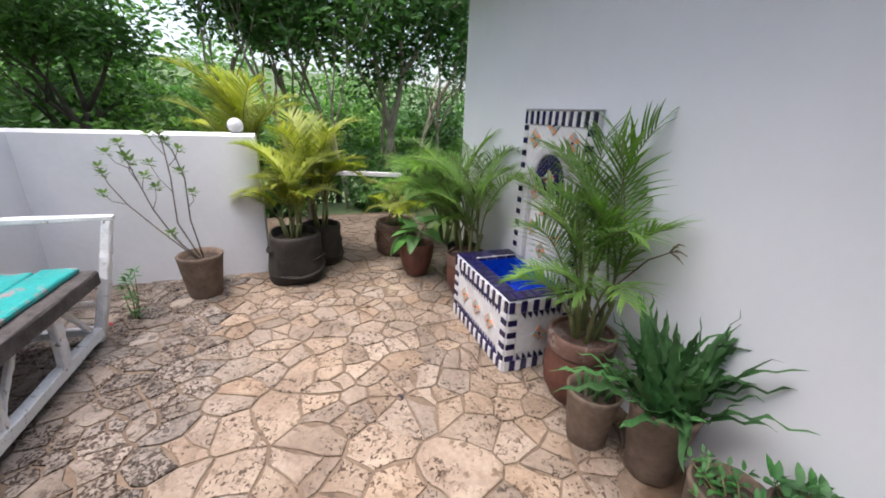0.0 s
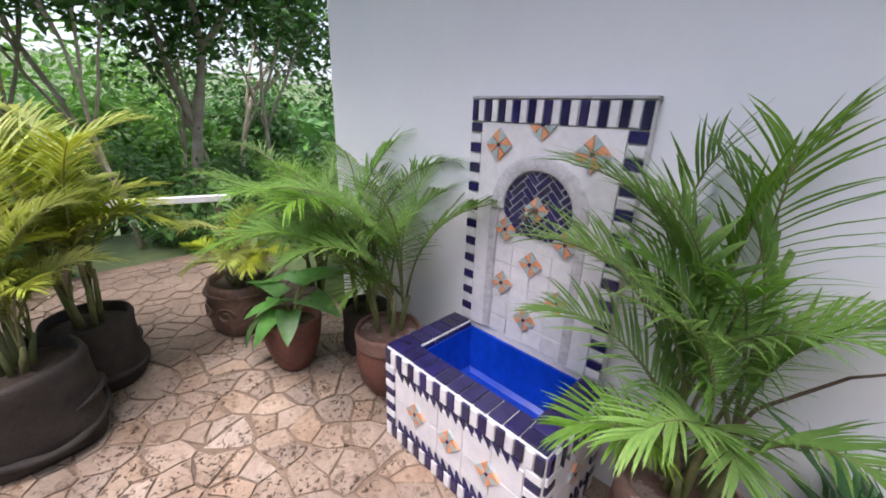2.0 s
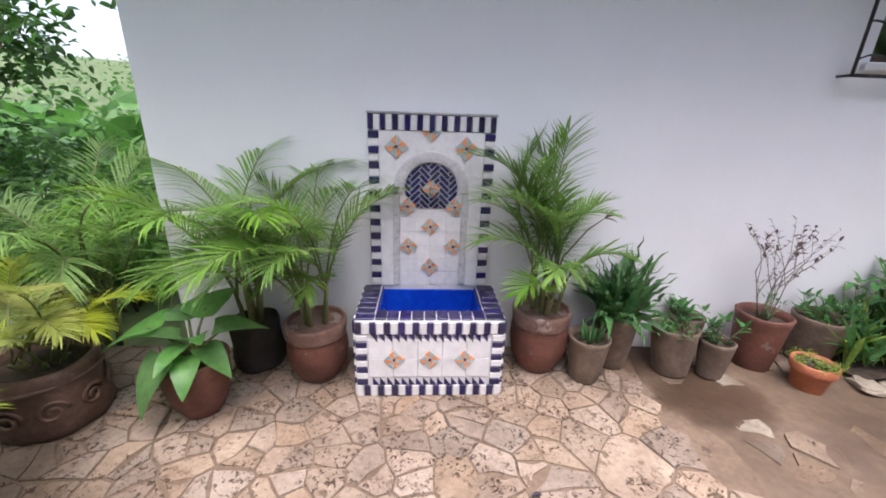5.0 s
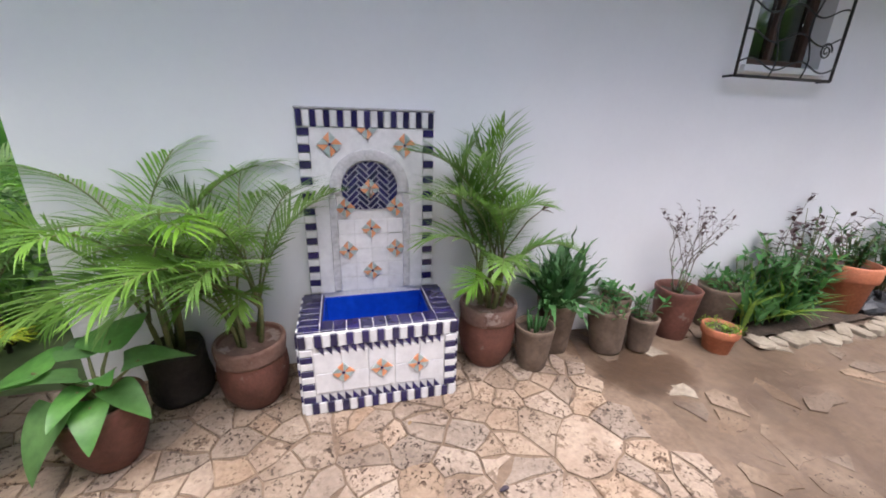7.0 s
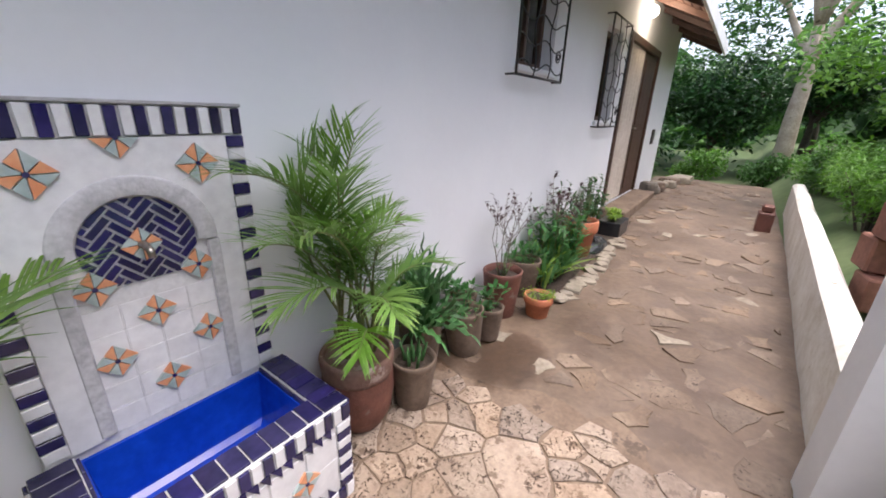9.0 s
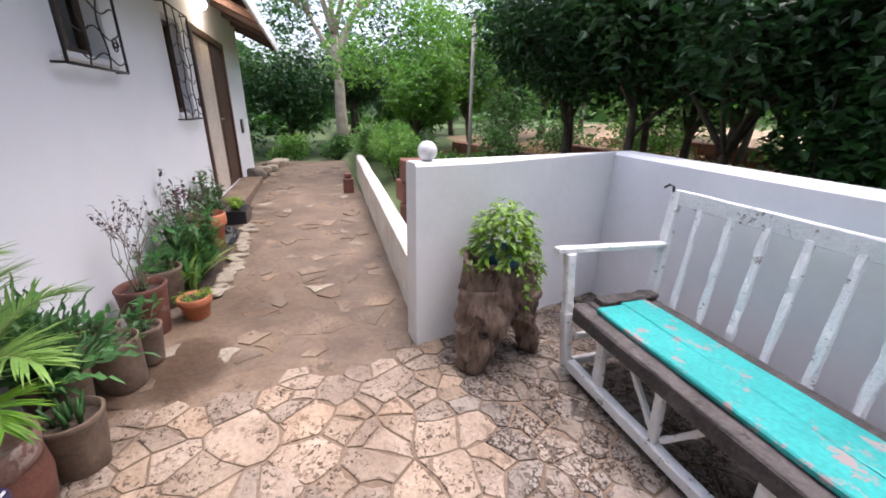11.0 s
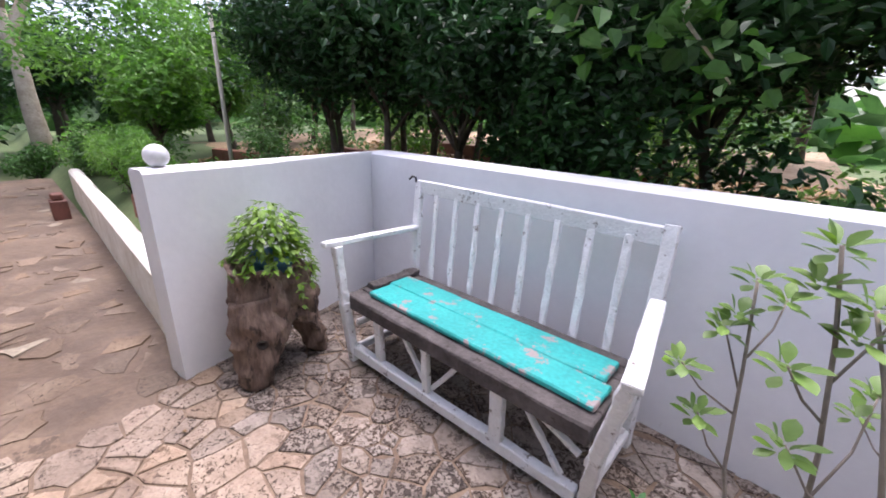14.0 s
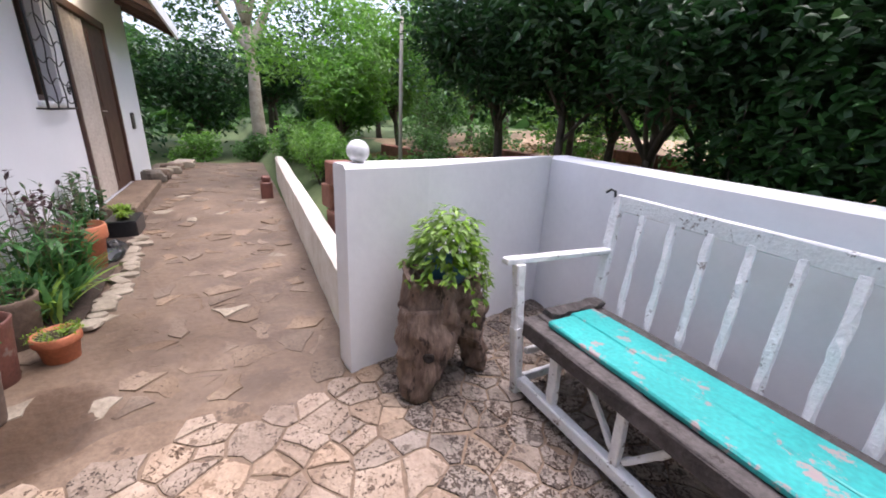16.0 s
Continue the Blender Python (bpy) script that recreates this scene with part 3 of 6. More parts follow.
bench_part.k = 0
for y, w in ((0.26, 0.1), (0.155, 0.105), (0.04, 0.118), (-0.075, 0.104), (-0.167, 0.066)):
    bench_part("seat_plank", (-BL, y, SZ - 0.018), (BL, y, SZ - 0.018), w, 0.035, GREYWOOD)
bench_part("apron", (-BL, BF - 0.012, SZ - 0.045), (BL, BF - 0.012, SZ - 0.045), 0.03, 0.075, GREYWOOD, "grey weathered front apron")
for x in (-BL + 0.02, BL - 0.02):
    bench_part("seat_end", (x, BB, SZ - 0.06), (x, BF - 0.03, SZ - 0.06), 0.04, 0.05, GREYWOOD)
bench_part("end_board", (BL - 0.045, -0.19, SZ + 0.02), (BL - 0.04, 0.17, SZ + 0.012), 0.075, 0.03, GREYWOOD, "dark rough board across the seat end", rough=0.016)
# two turquoise boards; the joint between them opens towards one end
for a, b, w, sd in (((-0.70, 0.158, SZ + 0.017), (0.60, 0.155, SZ + 0.017), 0.166, 91), ((-0.665, -0.016, SZ + 0.017), (0.622, -0.006, SZ + 0.018), 0.163, 92)):
    m = Mesh()
    m.beam(a, b, w, 0.03, 0.007, rough=0.005, seed=sd, n=14)
    part("seat_board", m, TURQUOISE, bench, "turquoise painted board with worn patches")
# front post: foot, top; arm: back, front, width
for side, foot, top, arm_a, arm_b, aw, ux in (
        (1, (0.712, 0.285, 0.0), (0.735, 0.345, 0.735), (0.745, BB - 0.06, 0.735), (0.752, 0.42, 0.752), 0.05, 0.785),
        (-1, (-0.715, 0.225, 0.0), (-0.82, 0.37, 0.70), (-0.73, BB + 0.0, 0.735), (-0.83, 0.4, 0.715), 0.06, -0.7)):
    x = side * (BL - 0.005)
    m = Mesh()
    f, t = Vector(foot), Vector(top)
    mid = f.lerp(t, 0.55) + Vector((side * -0.012, 0.012, 0))
    m.beam(f, mid, 0.05, 0.05, 0.006, up=(0, 1, 0), rough=0.009, seed=40 + side, n=8)
    m.beam(mid - (mid - f).normalized() * 0.012, t, 0.05, 0.048, 0.006, up=(0, 1, 0), rough=0.009, seed=50 + side, n=8)
    part("front_post", m, FLAKY, bench)
    bench_part("back_post", (x, BB - 0.02, 0.0), (x, BB - 0.02, SZ - 0.03), 0.05, 0.05, FLAKY, up=(0, 1, 0))
    bench_part("back_upright", (x, BB - 0.01, SZ - 0.04), (ux, BB - 0.125, 1.03), 0.055, 0.04, FLAKY, up=(0, 1, 0))
    bench_part("armrest", arm_a, arm_b, aw, 0.03, FLAKY, "flaking white armrest")
    bench_part("side_rail", (x, BB, 0.24), (x, BF - 0.06, 0.24), 0.03, 0.035, FLAKY)
    bench_part("side_brace", (x - side * 0.01, BB + 0.02, 0.1), (x - side * 0.01, BF - 0.08, 0.38), 0.025, 0.03, FLAKY)
    bench_part("bottom_side_rail", (x, BB - 0.02, 0.075), (x, BF - 0.06, 0.075), 0.035, 0.045, FLAKY)
bench_part("top_rail", (-0.725, BB - 0.12, 0.975), (0.795, BB - 0.12, 0.995), 0.03, 0.085, FLAKY, "cracked white top rail", rough=0.009)
m = Mesh()
m.tube([(0.795, BB - 0.1, 1.02), (0.8, BB - 0.1, 1.05), (0.825, BB - 0.095, 1.056), (0.85, BB - 0.09, 1.035)], 0.007, 6)
part("bent_strip", m, IRON, bench, "bent dark strip at the corner")
for i in range(8):
    bench_part("back_slat", (-BL + 0.155 + i * 0.16, BB - 0.004, SZ - 0.02), (-0.545 + i * 0.166, BB - 0.112, 0.96), 0.036, 0.018, FLAKY, up=(0, 1, 0), rough=0.011)
bench_part("bottom_rail", (-BL + 0.03, BF - 0.06, 0.075), (BL - 0.03, BF - 0.03, 0.075), 0.05, 0.06, FLAKY, "long white bottom rail", rough=0.01)
bench_part("back_bottom_rail", (-BL, BB - 0.02, 0.075), (BL, BB - 0.02, 0.075), 0.04, 0.05, FLAKY)
for x, w in ((0.47, 0.05), (0.1, 0.04), (-0.33, 0.065)):
    bench_part("strut", (x, BF - 0.045, 0.1), (x, BF - 0.03, SZ - 0.07), w, 0.035, FLAKY, up=(0, 1, 0))
for a, za, b, zb in ((0.32, SZ - 0.08, 0.13, 0.14), (-0.1, 0.35, 0.07, 0.13), (-0.42, SZ - 0.08, -0.62, 0.12), (-0.45, SZ - 0.08, -0.68, 0.26)):
    bench_part("brace", (a, BF - 0.06, za), (b, BF - 0.06, zb), 0.026, 0.026, FLAKY, up=(0, 1, 0))


# ---- stump planter ----
def smooth_step(a, b, t):
    t = min(1, max(0, (t - a) / (b - a)))
    return t * t * (3 - 2 * t)


def roughen(m, amp, scale, seed=0.0, keep=0.012):
    """Pushes vertices about with noise at two scales; those at the foot stay on the floor."""
    out = []
    for p in m.v:
        q = Vector(p)
        a = q * scale + Vector((seed, seed, seed))
        n = Vector((noise.noise(a), noise.noise(a + Vector((9, 0, 0))), noise.noise(a + Vector((0, 9, 0))))) * amp
        n += Vector((noise.noise(a * 3.1), noise.noise(a * 3.1 + Vector((5, 0, 0))), 0)) * amp * 0.45
        if q.z < keep:
            n.z = 0
        out.append(tuple(q + n))
    m.v = out


stump = thing("tree_stump", pose(1.16, -2.27, 0.0), "dead hollow tree stump used as a plant stand", "stump")
m = Mesh()
N = 52
rings = []
for i in range(24):
    t = i / 23
    ring = []
    for j in range(N):
        a = math.tau * j / N
        c, q = math.cos(a), math.sin(a)
        low = 0.19 + 0.12 * math.exp(-((q + 0.25) / 0.35) ** 2) * (1 if c < 0.2 else 0.3)
        high = 0.6 + 0.07 * smooth_step(-0.2, 0.9, q) + 0.02 * math.sin(5 * a)
        r = (1 + 0.07 * math.sin(3 * a + 1.0) + 0.05 * math.sin(7 * a)) * (0.98 - 0.05 * math.sin(math.pi * t))
        ring.append((0.175 * r * c, 0.235 * r * q, low + (high - low) * t))
    rings.append(ring)
rings.append([(p[0] * 0.8, p[1] * 0.8, p[2] - 0.02) for p in rings[-1]])
rings.append([(p[0] * 0.7, p[1] * 0.7, 0.56) for p in rings[-1]])
k0 = m.grid(rings)
m.cap(k0, N, True)
m.cap(k0 + 25 * N, N)
roughen(m, 0.04, 6.5)
roughen(m, 0.02, 20, 3.3)
roughen(m, 0.008, 55, 1.3)
part("trunk", m, BARKWOOD, stump, smooth=True)
for sd, pts, rr in ((1, [(-0.05, 0.12, 0.46), (-0.08, 0.13, 0.34), (-0.1, 0.14, 0.22), (-0.12, 0.17, 0.1), (-0.13, 0.19, 0.0)], [0.135, 0.135, 0.128, 0.105, 0.075]),
                    (2, [(-0.04, -0.12, 0.45), (-0.05, -0.14, 0.33), (-0.06, -0.175, 0.2), (-0.07, -0.205, 0.1), (-0.08, -0.225, 0.0)], [0.115, 0.1, 0.075, 0.058, 0.045]),
                    (3, [(0.05, 0.05, 0.45), (0.06, 0.06, 0.3), (0.07, 0.08, 0.15), (0.08, 0.1, 0.0)], [0.13, 0.12, 0.1, 0.09]),
                    (4, [(-0.12, 0.05, 0.56), (-0.145, 0.03, 0.44), (-0.13, 0.06, 0.32)], [0.04, 0.055, 0.03])):
    m = Mesh()
    fine, rad = [], []
    for i in range(len(pts) - 1):
        for j in range(6):
            fine.append(Vector(pts[i]).lerp(Vector(pts[i + 1]), j / 6))
            rad.append(rr[i] + (rr[i + 1] - rr[i]) * j / 6)
    m.tube(fine + [Vector(pts[-1])], rad + [rr[-1]], 22)
    roughen(m, 0.035, 8, sd)
    roughen(m, 0.014, 24, sd)
    roughen(m, 0.006, 60, sd)
    m.v = [(x, y, max(z, 0.0)) for x, y, z in m.v]
    part("root" if sd < 4 else "burl", m, BARKWOOD, stump, smooth=True)
m = Mesh()
m.lathe([(0.004, 0), (0.024, 0.004), (0.027, 0.016), (0.02, 0.02), (0.01, 0.008)], 14, wobble=0.4)
part("knot_hole", m, surf("dark_hollow", (0.015, 0.01, 0.008), (0.03, 0.02, 0.015), 9), stump, "dark knot hole", m=pose(-0.205, 0.16, 0.27, 0, -84, -30))

# ---- pots ----
def soil_disc(r, z, seed):
    m = Mesh()
    n = 18
    rings = []
    for q in (1.0, 0.7, 0.35):
        rings.append([(r * q * math.cos(math.tau * j / n), r * q * math.sin(math.tau * j / n), z + 0.015 * noise.noise((q * 3 + seed, j * 0.9, 0)) + 0.01 * (1 - q)) for j in range(n)])
    k = m.grid(rings)
    m.cap(k + 2 * n, n)
    return m


COLLAR = surf("worn_clay_collar", (0.13, 0.06, 0.042), (0.24, 0.15, 0.12), 7, 0.8, 0.4, 40, (0.33, 0.25, 0.22), 9, 0.55)


def pot(x, y, r, h, mat, label, style="taper", z=0.0, lean=(0, 0), name="plant_pot", seed=1, group="potted plants by the wall"):
    ob = thing(name, pose(x, y, z, lean[0], lean[1], seed * 37 % 360), label, "pot", group)
    t = max(0.012, r * 0.1)
    if style == "taper":
        prof = [(r * 0.7, 0), (r * 0.73, 0.012), (r * 0.86, h * 0.5), (r * 0.96, h * 0.9), (r, h * 0.985), (r - 0.006, h), (r - t, h), (r - t - 0.008, h * 0.85), (r * 0.75, h * 0.6)]
    elif style == "belly":
        prof = [(r * 0.62, 0), (r * 0.7, 0.02), (r * 0.93, h * 0.25), (r * 1.02, h * 0.5), (r * 1.0, h * 0.68), (r * 0.95, h * 0.78), (r * 0.97, h * 0.81), (r, h * 0.97), (r - 0.008, h), (r - t, h), (r * 0.82, h * 0.8), (r * 0.8, h * 0.6)]
    elif style == "bowl":
        prof = [(r * 0.45, 0), (r * 0.55, 0.012), (r * 0.8, h * 0.3), (r * 0.95, h * 0.6), (r * 1.0, h * 0.8), (r * 1.05, h * 0.97), (r * 1.02, h), (r * 0.95, h), (r * 0.88, h * 0.85), (r * 0.75, h * 0.6)]
    elif style == "rim":
        prof = [(r * 0.66, 0), (r * 0.7, 0.008), (r * 0.86, h * 0.68), (r * 0.97, h * 0.7), (r, h * 0.76), (r, h * 0.97), (r - 0.006, h), (r - t, h), (r - t, h * 0.75), (r * 0.7, h * 0.5)]
    else:
        prof = [(r * 0.92, 0), (r * 1.0, 0.03), (r * 1.03, h * 0.3), (r * 0.97, h * 0.55), (r * 1.0, h * 0.8), (r * 1.02, h * 0.93), (r * 0.97, h), (r * 0.9, h * 0.985), (r * 0.86, h * 0.8), (r * 0.8, h * 0.7)]
    m = Mesh()
    m.lathe(prof, 32, wobble=0.05 if style != "sack" else 0.16, seed=seed)
    part("body", m, mat, ob, smooth=True)
    if style == "belly":
        m = Mesh()
        m.lathe([(r * 0.985, h * 0.76), (r * 0.99, h * 0.8), (r * 1.02, h * 0.9), (r * 1.028, h * 0.965), (r * 1.0, h * 1.008), (r - t * 0.9, h * 1.008), (r - t * 1.2, h * 0.95)], 32, wobble=0.05, seed=seed)
        part("collar", m, COLLAR, ob, "worn pale collar", True)
    part("soil", soil_disc(prof[-2][0] + 0.004, h * 0.86, seed), SOIL, ob, "dark potting soil", smooth=True)
    return ob


# ---- leaves and plants ----
def blade(m, base, d, up, length, width, bend=0.5, fold=0.25, n=4, shape=0.35, mi=0):
    """One leaf: a folded strip that starts at base along d and bends away from up."""
    p, d, up = Vector(base), Vector(d).normalized(), Vector(up)
    s = d.cross(up)
    s = s.normalized() if s.length > 1e-4 else d.orthogonal().normalized()
    u = s.cross(d).normalized()
    L, M, R = [], [], []
    for i in range(n + 1):
        t = i / n
        w = width * 0.5 * (math.sin(math.pi * min(1, (0.08 + 0.92 * t) ** (0.5 + shape))) ** 0.8 if i < n else 0.02)
        L.append(p - s * w + u * fold * w)
        M.append(p.copy())
        R.append(p + s * w + u * fold * w)
        d = (d - u * bend / n).normalized()
        u = s.cross(d).normalized()
        p = p + d * length / n
    k = len(m.v)
    for a, b, c in zip(L, M, R):
        m.v += [tuple(a), tuple(b), tuple(c)]
    for i in range(n):
        q = k + 3 * i
        m.f += [(q, q + 1, q + 4, q + 3), (q + 1, q + 2, q + 5, q + 4)]
        m.m += [mi, mi]


def frond_mesh(name, length, a0, a1, mats, pairs=44, leaflet=0.2, width=0.014, seed=0, bare=0.28, sag=0.5):
    """A feather palm leaf that leaves the origin upward and arches over to +x; a0, a1: degrees from the vertical."""
    rnd = random.Random(seed)
    m = Mesh()
    pts, dirs = [], []
    p = Vector((0, 0, 0))
    N = 26
    for i in range(N + 1):
        t = i / N
        a = radians(a0 + (a1 - a0) * t ** 1.6)
        d = Vector((math.sin(a), 0.05 * math.sin(seed + t * 3), math.cos(a))).normalized()
        pts.append(p.copy())
        dirs.append(d)
        p = p + d * length / N
    m.tube(pts[::2], [0.0075 * (1 - 0.85 * i / (N / 2)) + 0.001 for i in range(len(pts[::2]))], 5, 1)
    for i in range(pairs):
        t = bare + (1 - bare) * (i + 0.5) / pairs
        f = t * N
        k = min(int(f), N - 1)
        q = pts[k].lerp(pts[k + 1], f - k)
        d = dirs[k]
        side = Vector((0, 1, 0))
        up = side.cross(d) * -1
        up = d.cross(side) * -1 if up.z < 0 else up
        s = (t - bare) / (1 - bare)
        ln = leaflet * (0.45 + 0.75 * math.sin(math.pi * (0.12 + 0.78 * s))) * rnd.uniform(0.85, 1.1)
        for g in (-1, 1):
            ang = radians(58 - 34 * s + rnd.uniform(-7, 7))
            w = d * math.cos(ang) + side * g * math.sin(ang) + up * (0.32 + rnd.uniform(-0.08, 0.08))
            blade(m, q, w, Vector((0, 0, 1)), ln, width, sag * rnd.uniform(0.6, 1.4), 0.3, 4, 0.2)
    return m.data(name, mats, True)


FROND_G = [frond_mesh("frond", L, a0, a1, [PALM, STEM], 34 + k, ll * 1.12, 0.0095, 11 + k, sag=0.75) for k, (L, a0, a1, ll) in enumerate(
    ((0.95, 4, 62, 0.2), (0.85, 8, 95, 0.2), (0.75, 10, 118, 0.19), (0.62, 6, 80, 0.17), (0.9, 14, 80, 0.21), (0.5, 20, 120, 0.16), (1.05, 8, 105, 0.21), (0.7, 25, 95, 0.18)))]
FROND_W = [frond_mesh("frond", L, a0, a1, [PALM, STEM], 27 + k, ll, 0.0115, 51 + k, sag=0.5) for k, (L, a0, a1, ll) in enumerate(
    ((0.95, 4, 62, 0.25), (0.85, 8, 95, 0.25), (0.75, 10, 118, 0.23), (0.62, 6, 80, 0.21), (0.9, 14, 80, 0.26), (0.5, 20, 120, 0.19), (1.05, 8, 105, 0.26)))]
FROND_Y = [frond_mesh("frond", L, a0, a1, [PALM_YELLOW, STEM], 40 + k, ll * 1.1, 0.0125, 31 + k, sag=0.6) for k, (L, a0, a1, ll) in enumerate(
    ((0.8, 5, 70, 0.19), (0.7, 10, 100, 0.18), (0.6, 14, 115, 0.17), (0.95, 6, 90, 0.2)))]


def palm(x, y, z, fronds, meshes, label, stems=5, stem_h=0.25, scale=1.0, seed=0, group="potted palms"):
    """fronds: (kind, compass degrees, extra lean)."""
    rnd = random.Random(seed)
    ob = thing("areca_palm", pose(x, y, z), label, "palm", group)
    tops = []
    for i in range(stems):
        a = math.tau * i / stems + rnd.random()
        r = 0.045 * rnd.uniform(0.5, 1.2)
        h = stem_h * rnd.uniform(0.6, 1.1)
        lean = rnd.uniform(0.02, 0.07)
        b = Vector((r * math.cos(a), r * math.sin(a), 0))
        t = b + Vector((lean * math.cos(a), lean * math.sin(a), h))
        m = Mesh()
        m.tube([b - Vector((0, 0, 0.03)), b.lerp(t, 0.5) + Vector((0.004, 0, 0)), t], [0.014, 0.012, 0.008], 7)
        part("stem", m, STEM, ob, smooth=True)
        tops.append(t)
    for i, (k, az, lean) in enumerate(fronds):
        t = tops[i % stems]
        part("frond", meshes[k % len(meshes)], None, ob, m=Matrix.Translation(t * 0.85) @ pose(0, 0, 0, 0, 0, az) @ pose(0, 0, 0, rnd.uniform(-6, 6), lean, 0) @ Matrix.Scale(scale * rnd.uniform(0.92, 1.06), 4))
    return ob


def rosette(m, base, n, length, width, seed, tilt=(20, 75), bend=0.8, shape=0.35, seg=5, fold=0.25):
    rnd = random.Random(seed)
    for i in range(n):
        az = i * 2.39996 + rnd.uniform(-0.3, 0.3)
        el = radians(90 - (tilt[0] + (tilt[1] - tilt[0]) * (i / max(1, n - 1))) + rnd.uniform(-8, 8))
        d = (math.cos(az) * math.cos(el), math.sin(az) * math.cos(el), math.sin(el))
        q = rnd.uniform(0.75, 1.15)
        blade(m, (base[0] + 0.01 * math.cos(az), base[1] + 0.01 * math.sin(az), base[2]), d, (0, 0, 1), length * q, width * rnd.uniform(0.8, 1.15), bend * rnd.uniform(0.6, 1.3), fold, seg, shape)


def small_plant(x, y, z, label, category="plant", kind="seedling", seed=0, h=0.2, spread=0.1, n=14, mat=None, group="", leaf=0.05):
    """A little plant of several stems with leaves along them."""
    rnd = random.Random(seed)
    ob = thing("potted_plant", pose(x, y, z), label, category, group)
    st, lf = Mesh(), Mesh()
    for i in range(n):
        a, r = rnd.uniform(0, math.tau), spread * math.sqrt(rnd.random())
        b = Vector((r * math.cos(a) * 0.6, r * math.sin(a) * 0.6, 0))
        t = b + Vector((r * math.cos(a) * 0.8 + rnd.uniform(-0.02, 0.02), r * math.sin(a) * 0.8 + rnd.uniform(-0.02, 0.02), h * rnd.uniform(0.55, 1.05)))
        mid = b.lerp(t, 0.5) + Vector((rnd.uniform(-0.015, 0.015), rnd.uniform(-0.015, 0.015), 0))
        st.tube([b, mid, t], [0.004, 0.003, 0.0015], 5)
        k = max(3, int(h / 0.035))
        for j in range(k):
            q = (b.lerp(mid, 2 * j / k) if j < k / 2 else mid.lerp(t, 2 * j / k - 1))
            if j < k * 0.25 and kind == "shrub":
                continue
            az = rnd.uniform(0, math.tau)
            el = rnd.uniform(0.1, 0.9)
            blade(lf, q, (math.cos(az) * math.cos(el), math.sin(az) * math.cos(el), math.sin(el)), (0, 0, 1), leaf * rnd.uniform(0.6, 1.2), leaf * 0.42, 0.6, 0.25, 3)
        rosette(lf, t, 4, leaf, leaf * 0.42, seed * 7 + i, (10, 70), 0.5, seg=3)
    part("stem", st, STEM if kind == "seedling" else TWIG, ob, smooth=True)
    part("leaves", lf, mat or BROADLEAF, ob, smooth=True)
    return ob


# right of the fountain
pot(0.63, -0.185, 0.157, 0.375, TERRACOTTA, "round reddish clay pot with a chipped collar", "belly", seed=3)
main_palm = palm(0.63, -0.19, 0.3, [(0, 10, -25), (0, 185, -17), (0, 335, -30), (4, 190, -20), (1, 185, -8), (1, 205, -2), (2, 183, 0), (3, 240, -4), (5, 240, 4), (3, 5, -8), (5, 290, 0), (2, 355, -10), (6, 190, -14), (4, 225, -24), (0, 270, -27), (5, 215, 8), (3, 172, -6), (5, 330, -4), (3, 265, -14)],
     FROND_W, "full green areca palm growing in a clay pot", 9, 0.28, 0.82, 5)
m = Mesh()
m.tube([(0.02, 0.02, 0.1), (0.1, 0.05, 0.36), (0.22, 0.055, 0.52), (0.33, 0.06, 0.6)], [0.006, 0.005, 0.0035, 0.002], 6)
for dx, dz in ((0.05, 0.045), (0.07, 0.012), (0.06, -0.02), (0.03, 0.03)):
    m.tube([(0.3, 0.06, 0.58), (0.3 + dx * 0.6, 0.055, 0.59 + dz * 0.7), (0.31 + dx, 0.05, 0.58 + dz)], [0.003, 0.004, 0.001], 5)
part("dry_stalk", m, DRYSTEM, main_palm, "dry brown flower stalk", True)
pot(0.875, -0.3, 0.113, 0.265, CLAY, "grey-brown tapering clay pot", seed=4)
ob = thing("succulent", pose(0.875, -0.3, 0.225), "short upright green succulent stalks in a clay pot", "plant")
for i in range(9):
    m = Mesh()
    a, r = i * 2.4, 0.018 * math.sqrt(i)
    q = (0.4 + 0.6 * noise.noise((i * 1.7, 0, 0)))
    m.tube([(r * math.cos(a), r * math.sin(a), 0), (r * 1.3 * math.cos(a), r * 1.3 * math.sin(a), 0.05), (r * 1.7 * math.cos(a), r * 1.7 * math.sin(a), 0.09 + 0.03 * q)], [0.009, 0.009, 0.004], 6)
    part("stalk", m, BROADLEAF, ob, smooth=True)
pot(1.09, -0.16, 0.125, 0.33, CLAY, "tall grey-brown clay pot", seed=5)
ob = thing("strap_fern", pose(1.09, -0.165, 0.28), "bushy dark green fern with wavy strap leaves in a clay pot", "fern")
for i in range(130):
    m = Mesh()
    rnd = random.Random(700 + i)
    az, el = rnd.uniform(0, math.tau), radians(90 - 62 * rnd.random() ** 1.3)
    if math.sin(az) > 0.3:
        el = max(el, 1.2)
    blade(m, (0.075 * math.cos(az * 3.7), 0.06 * math.sin(az * 3.7), 0), (math.cos(az) * math.cos(el), math.sin(az) * math.cos(el), math.sin(el)), (0, 0, 1), rnd.uniform(0.26, 0.5) * (0.62 + 0.38 * math.sin(el)), rnd.uniform(0.03, 0.05), rnd.uniform(0.05, 1.1), 0.35, 14, 0.15)
    m.v = [(a + 0.008 * math.sin(95 * c + i), b + 0.008 * math.cos(80 * c + i), c + 0.012 * math.sin(60 * (a + b) + i)) for a, b, c in m.v]
    part("leaf", m, DARKLEAF if i % 2 else BROADLEAF, ob, smooth=True)
pot(1.41, -0.25, 0.128, 0.28, CLAY, "grey-brown clay pot with small seedlings", seed=6, lean=(4, -3))
small_plant(1.41, -0.25, 0.24, "low green seedlings in a clay pot", seed=61, h=0.07, spread=0.09, n=16, leaf=0.035)
